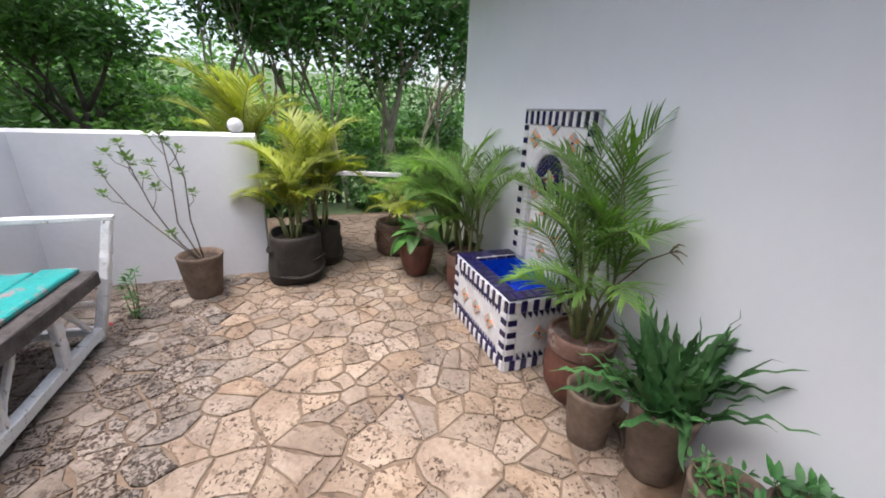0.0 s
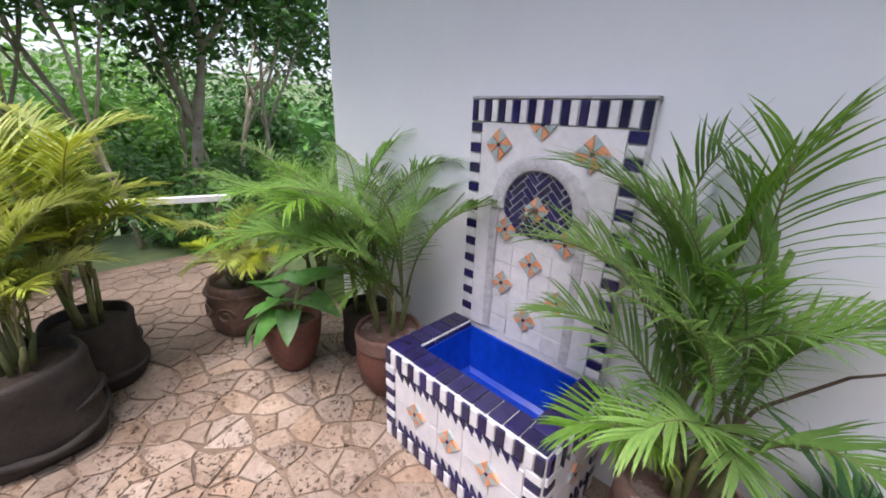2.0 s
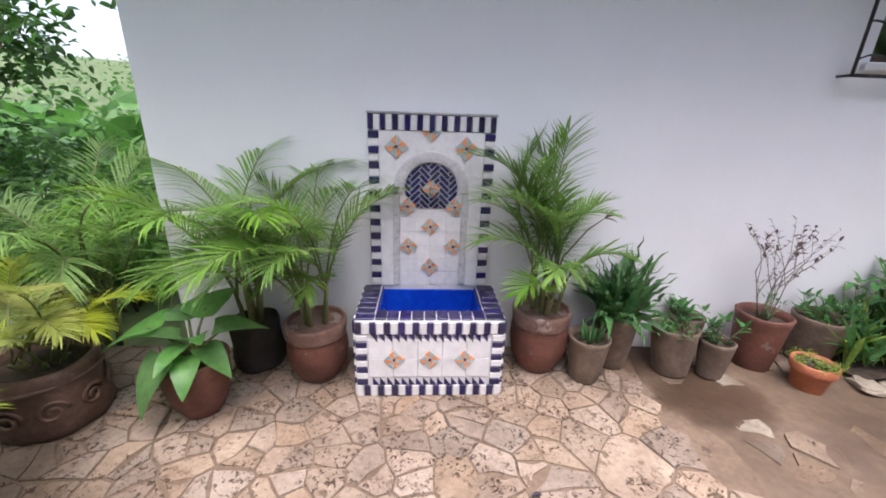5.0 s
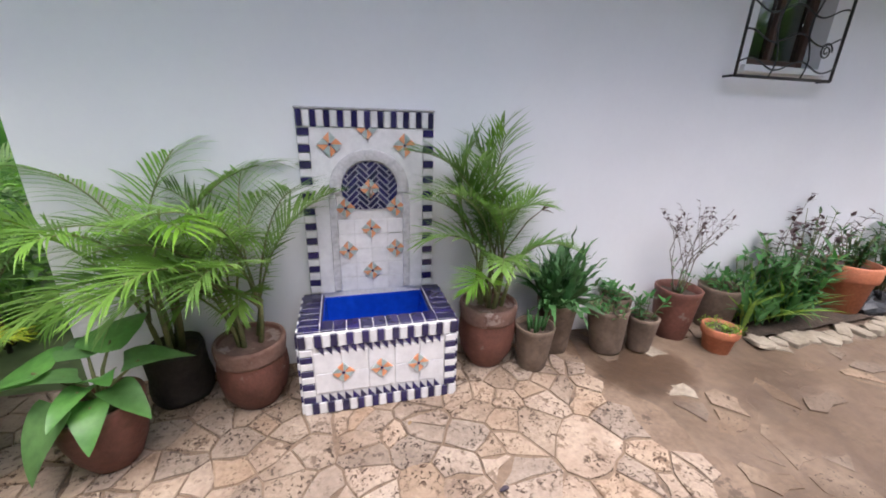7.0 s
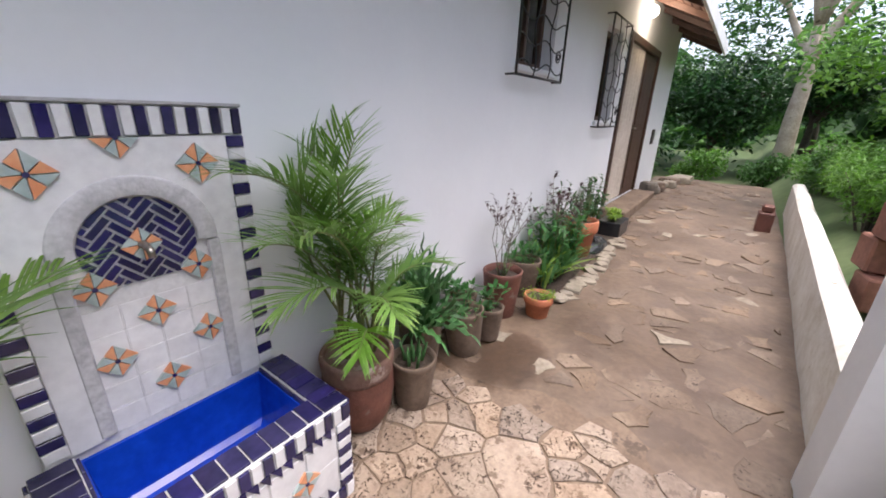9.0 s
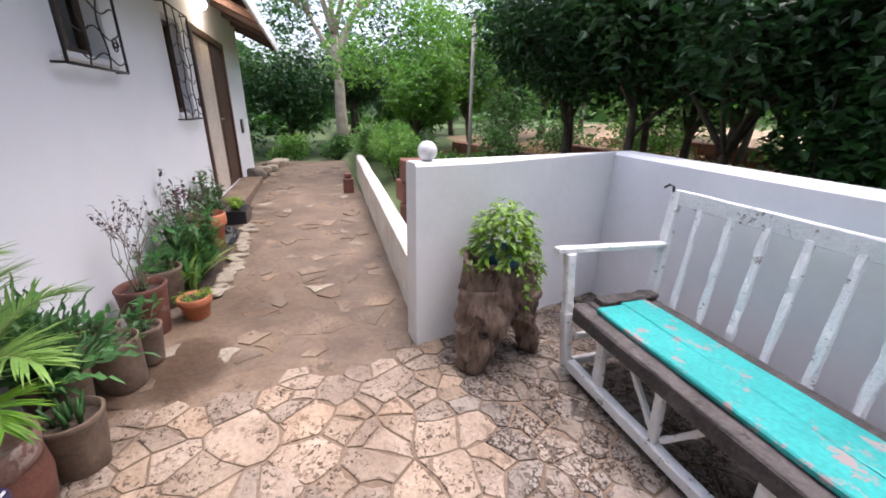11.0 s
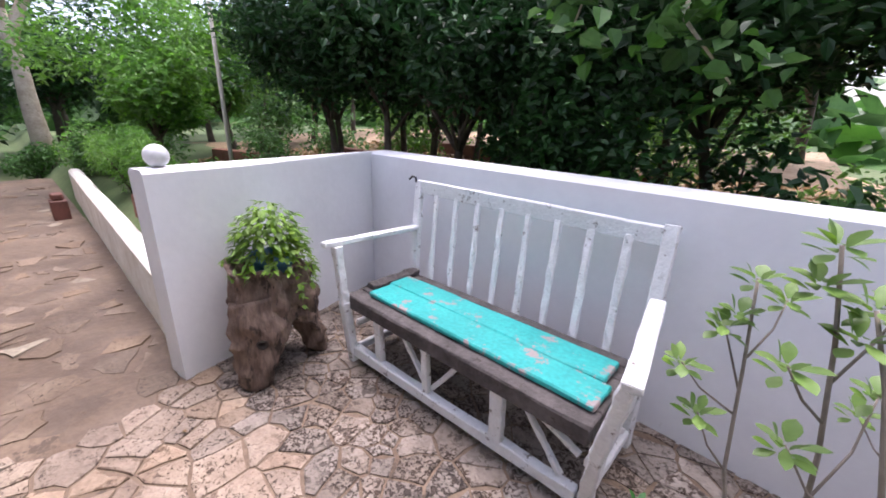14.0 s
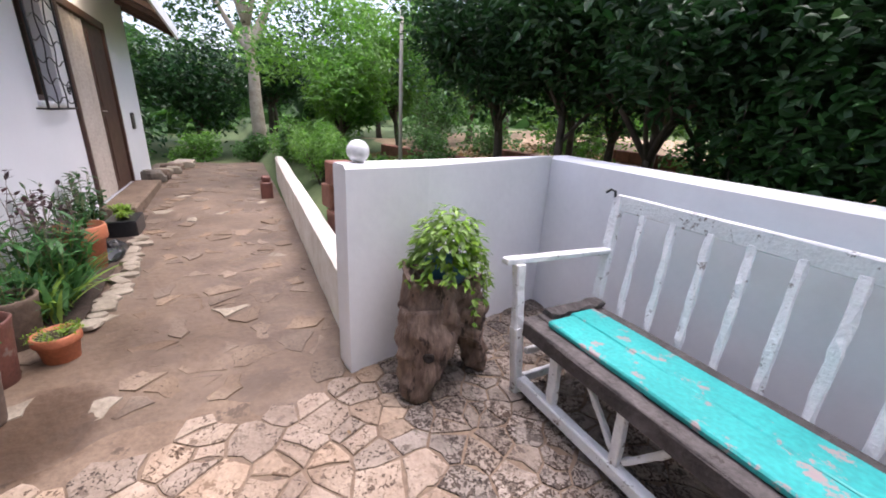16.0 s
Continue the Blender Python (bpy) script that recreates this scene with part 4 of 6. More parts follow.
pot(1.54, -0.12, 0.1, 0.3, CLAY, "small clay pot standing against the wall", seed=7)
small_plant(1.54, -0.12, 0.26, "leafy green seedling in a clay pot", seed=62, h=0.1, spread=0.09, n=10, leaf=0.06)
pot(1.62, -0.29, 0.092, 0.23, CLAY, "small weathered clay pot", seed=8)
small_plant(1.62, -0.29, 0.19, "small leafy green plant", seed=63, h=0.17, spread=0.06, n=7, leaf=0.06)
pot(1.95, -0.19, 0.14, 0.35, TERRACOTTA, "large reddish clay pot", seed=9)
pot(2.33, -0.17, 0.14, 0.32, CLAY, "wide grey-brown clay pot", seed=10)
small_plant(2.33, -0.17, 0.28, "sparse leafy plant in a clay pot", seed=64, h=0.12, spread=0.11, n=10, leaf=0.06)
pot(2.09, -0.42, 0.105, 0.175, ORANGE_POT, "small bright orange pot with a thick rim", "rim", seed=11)
small_plant(2.09, -0.42, 0.148, "dense carpet of tiny green seedlings", seed=65, h=0.035, spread=0.085, n=45, mat=LIME, leaf=0.018)


def branching(m, lf, base, d, length, r, depth, rnd, leaf=0.03, spread=0.6, leaf_n=3, wide=0.45):
    pts = [Vector(base)]
    d = Vector(d).normalized()
    for i in range(4):
        d = (d + Vector((rnd.uniform(-1, 1), rnd.uniform(-1, 1), rnd.uniform(-0.2, 0.7))) * 0.14).normalized()
        pts.append(pts[-1] + d * length / 4)
    m.tube(pts, [r * (1 - 0.11 * i) for i in range(5)], 6)
    if depth == 0:
        for i in range(leaf_n):
            q = pts[2 + i % 3]
            az, el = rnd.uniform(0, math.tau), rnd.uniform(-0.1, 1.2)
            blade(lf, q, (math.cos(az) * math.cos(el), math.sin(az) * math.cos(el), math.sin(el)), (0, 0, 1), leaf * rnd.uniform(0.7, 1.3), leaf * wide, 0.4, 0.2, 3)
        return [pts[-1]]
    ends = []
    for i in range(rnd.choice((2, 3))):
        az = rnd.uniform(0, math.tau)
        side = Vector((math.cos(az), math.sin(az), 0.2))
        ends += branching(m, lf, pts[rnd.choice((2, 3, 4))], d + side * spread, length * rnd.uniform(0.6, 0.85), r * 0.6, depth - 1, rnd, leaf, spread, leaf_n, wide)
    return ends


ob = thing("twiggy_shrub", pose(1.95, -0.19, 0.3), "thin twiggy shrub with sparse dark red leaves in a clay pot", "shrub")
st, lf = Mesh(), Mesh()
rnd = random.Random(81)
for i in range(5):
    branching(st, lf, (0.02 * math.cos(i), 0.02 * math.sin(i), 0), (0.3 * math.cos(i * 1.3), 0.25 * math.sin(i * 1.3) - 0.05, 1), 0.29, 0.0042, 2, rnd, 0.03, 0.5, 4, 0.5)
part("stem", st, TWIG, ob, smooth=True)
part("leaves", lf, REDLEAF, ob, smooth=True)
small_plant(1.95, -0.19, 0.3, "pale weeds growing at the foot of a shrub", seed=66, h=0.2, spread=0.05, n=6, leaf=0.03)

ob = thing("strap_leaf_clump", pose(2.62, -0.25, rise(2.6) + 0.05), "dense clump of upright strap leaves at the wall", "plant")
rnd = random.Random(91)
for i in range(110):
    m = Mesh()
    az, el = rnd.uniform(0, math.tau), radians(rnd.uniform(38, 84))
    if math.sin(az) > 0.2:
        el = max(el, 1.15)
    blade(m, (rnd.uniform(-0.26, 0.26), rnd.uniform(-0.1, 0.06), 0), (math.cos(az) * math.cos(el), math.sin(az) * math.cos(el) * 0.7, math.sin(el)), (0, 0, 1), rnd.uniform(0.26, 0.46), rnd.uniform(0.02, 0.034), rnd.uniform(0.2, 0.9), 0.3, 6, 0.4)
    part("leaf", m, BROADLEAF if i % 3 else LIME, ob, smooth=True)

# planting bed along the wall
def bush(x, y, z, rx, h, label, n, leaf, mat, seed, stems=12, wide=0.3, name="bush", bend=0.7):
    rnd = random.Random(seed)
    ob = thing(name, pose(x, y, z), label, "bush")
    st, lf = Mesh(), Mesh()
    for i in range(stems):
        a, r = rnd.uniform(0, math.tau), rx * math.sqrt(rnd.random())
        t = Vector((r * math.cos(a), r * math.sin(a) * 0.75, h * rnd.uniform(0.45, 0.95)))
        b = t * 0.25
        b.z = 0
        st.tube([b, b.lerp(t, 0.5) + Vector((0.01, 0.01, 0.02)), t], [0.005, 0.004, 0.002], 5)
        for j in range(n // stems):
            q = b.lerp(t, rnd.uniform(0.2, 1.0))
            az, el = rnd.uniform(0, math.tau), rnd.uniform(0.0, 1.3)
            blade(lf, q, (math.cos(az) * math.cos(el), math.sin(az) * math.cos(el), math.sin(el)), (0, 0, 1), leaf * rnd.uniform(0.6, 1.3), leaf * wide * rnd.uniform(0.7, 1.2), bend * rnd.uniform(0.3, 1.3), 0.25, 3)
    part("stem", st, STEM, ob, smooth=True)
    part("leaves", lf, mat, ob, smooth=True)
    return ob


bush(2.82, -0.24, rise(2.8) + 0.02, 0.3, 0.62, "dense green narrow-leaved bush against the white wall", 560, 0.12, BROADLEAF, 21, 34, 0.22)
bush(2.6, -0.16, rise(2.6) + 0.02, 0.2, 0.55, "pale green leafy bush against the wall", 180, 0.07, BROADLEAF, 22, 14, 0.5)
ob = thing("twiggy_shrub", pose(3.0, -0.12, rise(3)), "upright shrub with dark red leaves behind green bushes", "shrub")
st, lf = Mesh(), Mesh()
rnd = random.Random(83)
for i in range(5):
    branching(st, lf, (0.03 * math.cos(i), 0.03 * math.sin(i), 0), (0.25 * math.cos(i * 1.3), 0.2 * math.sin(i * 1.3) - 0.1, 1), 0.36, 0.005, 2, rnd, 0.055, 0.4, 6, 0.5)
part("stem", st, TWIG, ob, smooth=True)
part("leaves", lf, REDLEAF, ob, smooth=True)
pot(3.42, -0.24, 0.17, 0.38, ORANGE_POT, "wide orange clay pot with a thick rim in the bed", "rim", z=rise(3.4), seed=12)
bush(3.42, -0.24, rise(3.4) + 0.3, 0.16, 0.36, "grey-green upright herb in an orange pot", 180, 0.08, DARKLEAF, 24, 16, 0.25)
bush(3.25, -0.1, rise(3.3), 0.16, 0.85, "tall grey-green stems against the wall", 140, 0.07, DARKLEAF, 25, 10, 0.3)
bush(4.05, -0.14, rise(4), 0.2, 0.75, "leafy green bush beside the doorway", 260, 0.09, DARKLEAF, 26, 18, 0.4)


def rock(x, y, z, sx, sy, sz, mat, label, seed, name="rock", group="rocks", flat=False):
    m = Mesh()
    n, k = 14, 8
    rings = []
    for i in range(k + 1):
        th = math.pi * i / k
        rings.append([Vector((math.sin(th) * math.cos(math.tau * j / n), math.sin(th) * math.sin(math.tau * j / n), -math.cos(th))) for j in range(n)])
    out = []
    for r in rings:
        o = []
        for p in r:
            q = 1 + 0.32 * noise.noise(p * 1.3 + Vector((seed * 3.1, 0, 0))) + 0.12 * noise.noise(p * 4 + Vector((0, seed, 0)))
            v = Vector((max(-0.75, min(0.75, p.x * q)), max(-0.75, min(0.75, p.y * q)), max(-0.6, min(0.6, p.z * q))))
            o.append((v.x * sx / 1.5, v.y * sy / 1.5, (v.z + 0.6) * sz / 1.2))
        out.append(o)
    m.grid(out)
    return thing(name, pose(x, y, z, 0, 0, seed * 53 % 360), label, "rock", group, mesh=m, mats=mat)


PALE = surf("pale_limestone", (0.2, 0.165, 0.12), (0.32, 0.275, 0.215), 7, 0.9, 0.5, 40, (0.3, 0.25, 0.19), 16, 0.62)
DARKROCK = surf("dark_rock", (0.1, 0.085, 0.07), (0.2, 0.17, 0.14), 7, 0.9, 0.6, 30)
rnd = random.Random(44)
for i in range(17):
    t = i / 16
    x = 2.42 + 1.75 * t
    rock(x, -0.44 - 0.07 * math.sin(t * 3) + rnd.uniform(-0.04, 0.04), rise(x) - 0.01, rnd.uniform(0.1, 0.19), rnd.uniform(0.08, 0.13), rnd.uniform(0.03, 0.05), PALE, "flat pale edging stone of the planting bed", 100 + i, "edging_stone", "bed edging")
me = Mesh()
me.grid([[(2.4 + 2.6 * i / 20, -0.42 + 0.42 * j / 4, rise(2.4 + 2.6 * i / 20) + 0.02 + 0.02 * noise.noise((i * 0.7, j * 1.1, 0))) for j in range(5)] for i in range(20, -1, -1)], close=False)
tagged(new("bed_soil", me.data("bed_soil", SOIL, True)), "dark soil of the planting bed by the wall", "soil", kind="structure")
# black plastic heap in the bed
m = Mesh()
rings = []
for i in range(9):
    th = math.pi / 2 * i / 8
    rings.append([(0.3 * math.cos(th) * math.cos(a) * (1 + 0.3 * noise.noise((math.cos(a) * 3, math.sin(a) * 3, th * 3))), 0.15 * math.cos(th) * math.sin(a) * (1 + 0.3 * noise.noise((a, th, 2))),
                   0.1 * math.sin(th) * (1 + 0.6 * noise.noise((math.cos(a) * 4, math.sin(a) * 4, th * 4)))) for a in [math.tau * j / 22 for j in range(22)]])
m.grid(rings)
thing("plastic_sheet", pose(3.72, -0.29, rise(3.7) + 0.01), "crumpled black plastic sheet in the planting bed", "sheet", mesh=m, mats=BLACKBAG)
pl = thing("planter_box", pose(4.4, -0.32, rise(4.4)), "black box planter with pale leafy plants", "planter")
m = Mesh()
m.box(-0.2, 0.2, -0.13, 0.13, 0, 0.17, c=0.008)
part("body", m, BLACKBAG, pl)
bush(4.4, -0.32, rise(4.4) + 0.165, 0.17, 0.13, "pale leafy plants in a black planter", 120, 0.07, LIME, 28, 12, 0.5)
m = Mesh()
m.box(4.9, 6.9, -0.34, -0.002, rise(5), rise(5) + 0.14, c=0.015)
tagged(new("door_step", m.data("door_step", MORTAR)), "worn stone step in front of the double door", "step", kind="structure")
for i, (x, y, sx, sz, mt) in enumerate(((7.15, -0.22, 0.3, 0.2, DARKROCK), (7.45, -0.28, 0.26, 0.16, CLAY), (7.75, -0.25, 0.3, 0.13, PALE), (8.0, -0.4, 0.26, 0.12, PALE), (8.3, -0.35, 0.34, 0.13, CLAY), (8.6, -0.45, 0.4, 0.12, PALE), (8.9, -0.5, 0.45, 0.11, PALE))):
    rock(x, y, rise(x) - 0.01, sx, sx * 0.8, sz, mt, "rough loose stone beside the path", 140 + i)

# left of the fountain
pot(-0.6, -0.26, 0.155, 0.34, TERRACOTTA, "round dark red clay pot", "belly", seed=13)
palm(-0.6, -0.26, 0.28, [(0, 80, -4), (4, 20, -2), (1, 190, -4), (6, 205, 2), (1, 235, 6), (2, 255, 8), (7, 300, 8), (5, 220, 16), (3, 120, 0), (2, 180, 10), (4, 60, 0), (6, 240, -2), (7, 160, 6), (5, 270, 12), (6, 225, 24), (1, 205, 22), (6, 250, 18), (2, 215, 26)],
     FROND_W, "arching green areca palm in a red clay pot", 6, 0.26, 0.78, 6)
pot(-0.96, -0.15, 0.13, 0.28, DARKBAG, "dark plant sack against the wall", "sack", seed=14)
palm(-0.96, -0.15, 0.24, [(6, 15, 0), (0, 90, -2), (6, 160, -4), (4, 200, 4), (1, 260, 6), (2, 280, 10), (7, 330, 4), (3, 120, 0), (5, 230, 12), (0, 60, -4), (1, 300, 8)],
     FROND_G, "tall arching green areca palm in a dark sack", 6, 0.34, 0.95, 7)
pot(-1.07, -0.53, 0.145, 0.29, TERRACOTTA, "tilted stained clay bowl pot with a pale rim", "bowl", seed=15, lean=(3, 4))
EARLEAF = surf("elephant_ear_leaf", (0.07, 0.22, 0.045), (0.15, 0.36, 0.08), 6, 0.4, 0.15, 30, random_by="object", spread=0.15, sheen_leaf=0.35)
ob = thing("elephant_ear", pose(-1.08, -0.52, 0.25), "elephant ear plant with large bright green leaves", "plant")
rnd = random.Random(55)
# compass, rise of the stalk, stalk length, leaf length, leaf width, pitch of the leaf
for az, el, sl, ln, w, tip in ((185, 50, 0.26, 0.3, 0.23, -8), (235, 22, 0.16, 0.27, 0.21, -42), (75, 66, 0.26, 0.27, 0.2, 25), (20, 50, 0.22, 0.24, 0.17, 5), (285, 38, 0.14, 0.2, 0.13, -20), (215, 68, 0.2, 0.22, 0.13, 30), (120, 62, 0.24, 0.25, 0.18, 10), (330, 42, 0.16, 0.2, 0.12, -15), (262, 60, 0.16, 0.19, 0.11, 5), (310, 66, 0.2, 0.2, 0.12, 35)):
    a, e, g = radians(az), radians(el), radians(tip)
    d = Vector((math.cos(a) * math.cos(e), math.sin(a) * math.cos(e), math.sin(e)))
    q = d * sl
    m = Mesh()
    m.tube([(0, 0, 0), (q.x * 0.4, q.y * 0.4, q.z * 0.62), tuple(q)], [0.009, 0.007, 0.004], 6)
    part("stalk", m, STEM, ob, smooth=True)
    m = Mesh()
    out = Vector((math.cos(a) * math.cos(g), math.sin(a) * math.cos(g), math.sin(g)))
    blade(m, q - out * ln * 0.2, out, (0, 0, 1), ln, w, 0.55, 0.22, 12, -0.08)
    m.v = [(vx, vy, vz + 0.006 * math.sin(30 * (vx - vy) + az)) for vx, vy, vz in m.v]
    part("leaf", m, EARLEAF, ob, smooth=True)

ob = pot(-1.71, -0.56, 0.2, 0.32, CARVED, "dark carved clay pot with scroll ornament", "sack", name="carved_pot", seed=16)
for i in range(9):
    a0 = math.tau * i / 9
    m = Mesh()
    pts = []
    for j in range(22):
        t = j / 21
        r = 0.055 * (1 - 0.8 * t)
        ang = t * 9.5
        u, w = r * math.cos(ang), r * math.sin(ang)
        aa = a0 + u / 0.205
        R = 0.206
        pts.append((R * math.cos(aa), R * math.sin(aa), 0.15 + w))
    m.tube(pts, 0.009, 6)
    part("scroll", m, CARVED, ob, "raised scroll ornament", True)
m = Mesh()
m.tube([(0.207 * math.cos(a), 0.207 * math.sin(a), 0.262) for a in [math.tau * i / 40 for i in range(41)]], 0.01, 6)
part("band", m, CARVED, ob, smooth=True)
palm(-1.71, -0.56, 0.27, [(1, 10, 10), (2, -20, 16), (1, 330, 20), (2, 60, 10), (0, 120, 10), (1, 200, 14), (2, 260, 16), (3, 300, 10), (2, 340, 6), (1, 90, 8), (2, 25, 18)],
     FROND_Y, "yellow-green drooping areca palm in a carved pot", 6, 0.08, 0.62, 8)

# sacks by the gap in the garden wall
SACK_GROUP = "plant sacks"
for x, y, r, h, sd in ((-1.27, -1.5, 0.205, 0.4, 17), (-1.6, -1.28, 0.17, 0.36, 18)):
    ob = pot(x, y, r, h, DARKBAG, "dark folded plant sack sagging at the bottom", "sack", name="plant_sack", seed=sd, group=SACK_GROUP)
    for i in range(5):
        m = Mesh()
        z0 = 0.05 + 0.06 * i
        m.tube([(r * (1.03 + 0.03 * math.sin(i)) * math.cos(a), r * (1.03 + 0.03 * math.sin(i)) * math.sin(a), max(0.02, z0 + 0.035 * math.sin(a * 1.5 + i * 2))) for a in [i * 1.1 + 2.6 * k / 16 for k in range(17)]],
               [0.004 + 0.014 * math.sin(math.pi * k / 16) for k in range(17)], 6)
        part("fold", m, DARKBAG, ob, smooth=True)
palm(-1.27, -1.5, 0.34, [(0, 200, 0), (3, 250, -4), (0, 80, -16), (2, 330, -14), (2, 290, -4), (3, 110, 0), (1, 90, -6), (0, 160, -6), (2, 20, -16), (1, 230, 6), (2, 350, -20), (3, 270, -6), (2, 200, 8), (1, 130, 0), (2, 260, 4), (1, 180, -2), (3, 70, -10), (2, 100, 6), (1, 300, -12), (2, 150, 12), (3, 220, 0), (2, 240, 14)],
     FROND_Y, "yellow-green areca palm in a dark sack", 8, 0.2, 0.72, 9)
palm(-1.6, -1.28, 0.3, [(3, 200, -4), (3, 230, -4), (1, 30, 0), (0, 330, 2), (2, 60, 8), (1, 110, 0), (0, 10, -8), (2, 250, 6), (3, 180, -8), (1, 270, 0), (2, 140, 6), (3, 210, 2), (1, 160, 0), (0, 220, -8), (0, 240, -14), (3, 90, -6), (0, 200, -16)],
     FROND_Y, "yellow-green areca palm with high fronds in a dark sack", 6, 0.3, 0.98, 10)

# pot and leggy shrub in the corner
pot(-1.12, -2.14, 0.15, 0.32, CLAY, "brown clay pot with a bushy bonsai-like shrub", "taper", seed=19)
ob = thing("leggy_shrub", pose(-1.12, -2.14, 0.27), "leggy bare-stemmed shrub with clusters of green leaves", "shrub")
tips = []
SHRUBLEAF = surf("fresh_shrub_leaf", (0.1, 0.2, 0.035), (0.2, 0.32, 0.07), 9, 0.45, 0.1, 40, random_by="island", spread=0.25, sheen_leaf=0.3)
for pts in ([(0, 0, 0), (0.1, -0.02, 0.2), (0.15, -0.06, 0.43), (0.17, -0.11, 0.65), (0.19, -0.15, 0.84)], [(0, 0.01, 0), (0.02, 0.02, 0.3), (0.05, 0.04, 0.62), (0.08, 0.04, 0.82), (0.11, 0.03, 0.97)],
            [(-0.01, 0.02, 0), (-0.05, 0.08, 0.3), (-0.02, 0.1, 0.6), (0.02, 0.07, 0.78), (0.05, 0.02, 0.88)], [(0, -0.01, 0), (-0.1, -0.16, 0.22), (-0.16, -0.3, 0.4), (-0.17, -0.38, 0.54), (-0.18, -0.42, 0.66)],
            [(0.15, -0.06, 0.43), (0.19, -0.02, 0.5), (0.22, 0.0, 0.58)], [(0.16, -0.09, 0.55), (0.23, -0.06, 0.6), (0.27, -0.03, 0.66)], [(0.165, -0.1, 0.6), (0.2, -0.12, 0.68), (0.22, -0.1, 0.74)], [(0.17, -0.11, 0.68), (0.14, -0.2, 0.72), (0.13, -0.24, 0.78)],
            [(0.04, 0.03, 0.52), (0.0, -0.04, 0.6), (-0.01, -0.08, 0.7)], [(0.06, 0.04, 0.68), (0.1, 0.1, 0.74), (0.13, 0.13, 0.8)], [(0.07, 0.04, 0.75), (0.03, -0.02, 0.82), (0.01, -0.05, 0.88)], [(-0.02, 0.1, 0.55), (0.06, 0.12, 0.6), (0.1, 0.11, 0.66)],
            [(-0.04, 0.09, 0.4), (0.03, 0.14, 0.45), (0.08, 0.15, 0.52)], [(-0.16, -0.3, 0.4), (-0.1, -0.36, 0.44), (-0.06, -0.38, 0.5)], [(0.08, -0.02, 0.15), (0.16, 0.02, 0.2), (0.2, 0.02, 0.28)]):
    pts = [(x + 0.04 * min(1, z / 0.3), y - 0.1 * min(1, z / 0.3), z) for x, y, z in pts]
    m = Mesh()
    k = len(pts)
    m.tube(pts, [0.0054 * (1 - 0.55 * i / k) * (1 if k == 5 else 0.5) for i in range(k)], 7)
    part("branch", m, TWIG, ob, smooth=True)
    tips.append(Vector(pts[-1]))
    if k == 5:
        tips.append(Vector(pts[3]).lerp(Vector(pts[4]), 0.6) + Vector((0.02, 0.01, 0)))
for i, t in enumerate(tips):
    m = Mesh()
    rosette(m, t, 8, 0.044, 0.024, 300 + i, (15, 95), 0.3, 0.9, 5, 0.15)
    rosette(m, t - Vector((0, 0, 0.015)), 5, 0.038, 0.021, 400 + i, (60, 105), 0.3, 0.9, 5, 0.15)
    part("leaf_rosette", m, SHRUBLEAF, ob, smooth=True)
small_plant(-0.86, -2.5, 0.0, "low weed with pale leaves on the paving", seed=67, h=0.3, spread=0.06, n=5, mat=BROADLEAF, leaf=0.045)

# plant on the stump
ob = thing("plant_bowl", pose(1.13, -2.28, 0.59), "blue plastic bowl set in the stump", "bowl")
m = Mesh()
m.lathe([(0.09, 0), (0.12, 0.05), (0.13, 0.09), (0.125, 0.095), (0.115, 0.09), (0.1, 0.06)], 24)
part("body", m, surf("blue_bowl", (0.02, 0.09, 0.16), (0.03, 0.13, 0.22), 6, 0.4), ob, smooth=True)
ob = thing("trailing_plant", pose(1.13, -2.28, 0.675), "bushy lime-green trailing plant on a tree stump", "plant")
rnd = random.Random(77)
lf, st = Mesh(), Mesh()
for i in range(620):
    a, e = rnd.uniform(0, math.tau), math.asin(rnd.uniform(0.0, 1.0))
    r = 0.185 * rnd.uniform(0.6, 1.04)
    q = (r * math.cos(a) * math.cos(e), r * math.sin(a) * math.cos(e), 0.02 + r * 1.5 * math.sin(e))
    d = (math.cos(a + rnd.uniform(-0.8, 0.8)), math.sin(a + rnd.uniform(-0.8, 0.8)), rnd.uniform(-0.5, 0.6))
    blade(lf, q, d, (0, 0, 1), rnd.uniform(0.035, 0.065), rnd.uniform(0.02, 0.034), 0.7, 0.2, 3, 0.1)
for i in range(22):
    a = math.tau * i / 22 + rnd.uniform(-0.1, 0.1)
    drop = rnd.uniform(0.08, 0.3) if math.cos(a + 1.9) > 0.35 else rnd.uniform(0.0, 0.07)
    pts = [(0.13 * math.cos(a), 0.13 * math.sin(a), 0.06), (0.18 * math.cos(a), 0.19 * math.sin(a), 0.02), (0.205 * math.cos(a), 0.225 * math.sin(a), -drop * 0.6), (0.21 * math.cos(a), 0.23 * math.sin(a), -drop)]
    st.tube(pts, 0.002, 4)
    for j in range(int(10 + drop * 60)):
        t = rnd.random()
        k = min(2, int(t * 3))
        q = Vector(pts[k]).lerp(Vector(pts[k + 1]), t * 3 - k)
        b = a + rnd.uniform(-1.5, 1.5)
        blade(lf, q, (math.cos(b), math.sin(b), rnd.uniform(-0.6, 0.4)), (0, 0, 1), rnd.uniform(0.025, 0.05), rnd.uniform(0.015, 0.028), 0.6, 0.2, 3, 0.1)
part("stem", st, STEM, ob)
part("leaves", lf, surf("trailing_leaf", (0.1, 0.21, 0.02), (0.2, 0.33, 0.045), 8, 0.5, 0.1, 40, random_by="island", spread=0.35, sheen_leaf=0.35), ob, smooth=True)


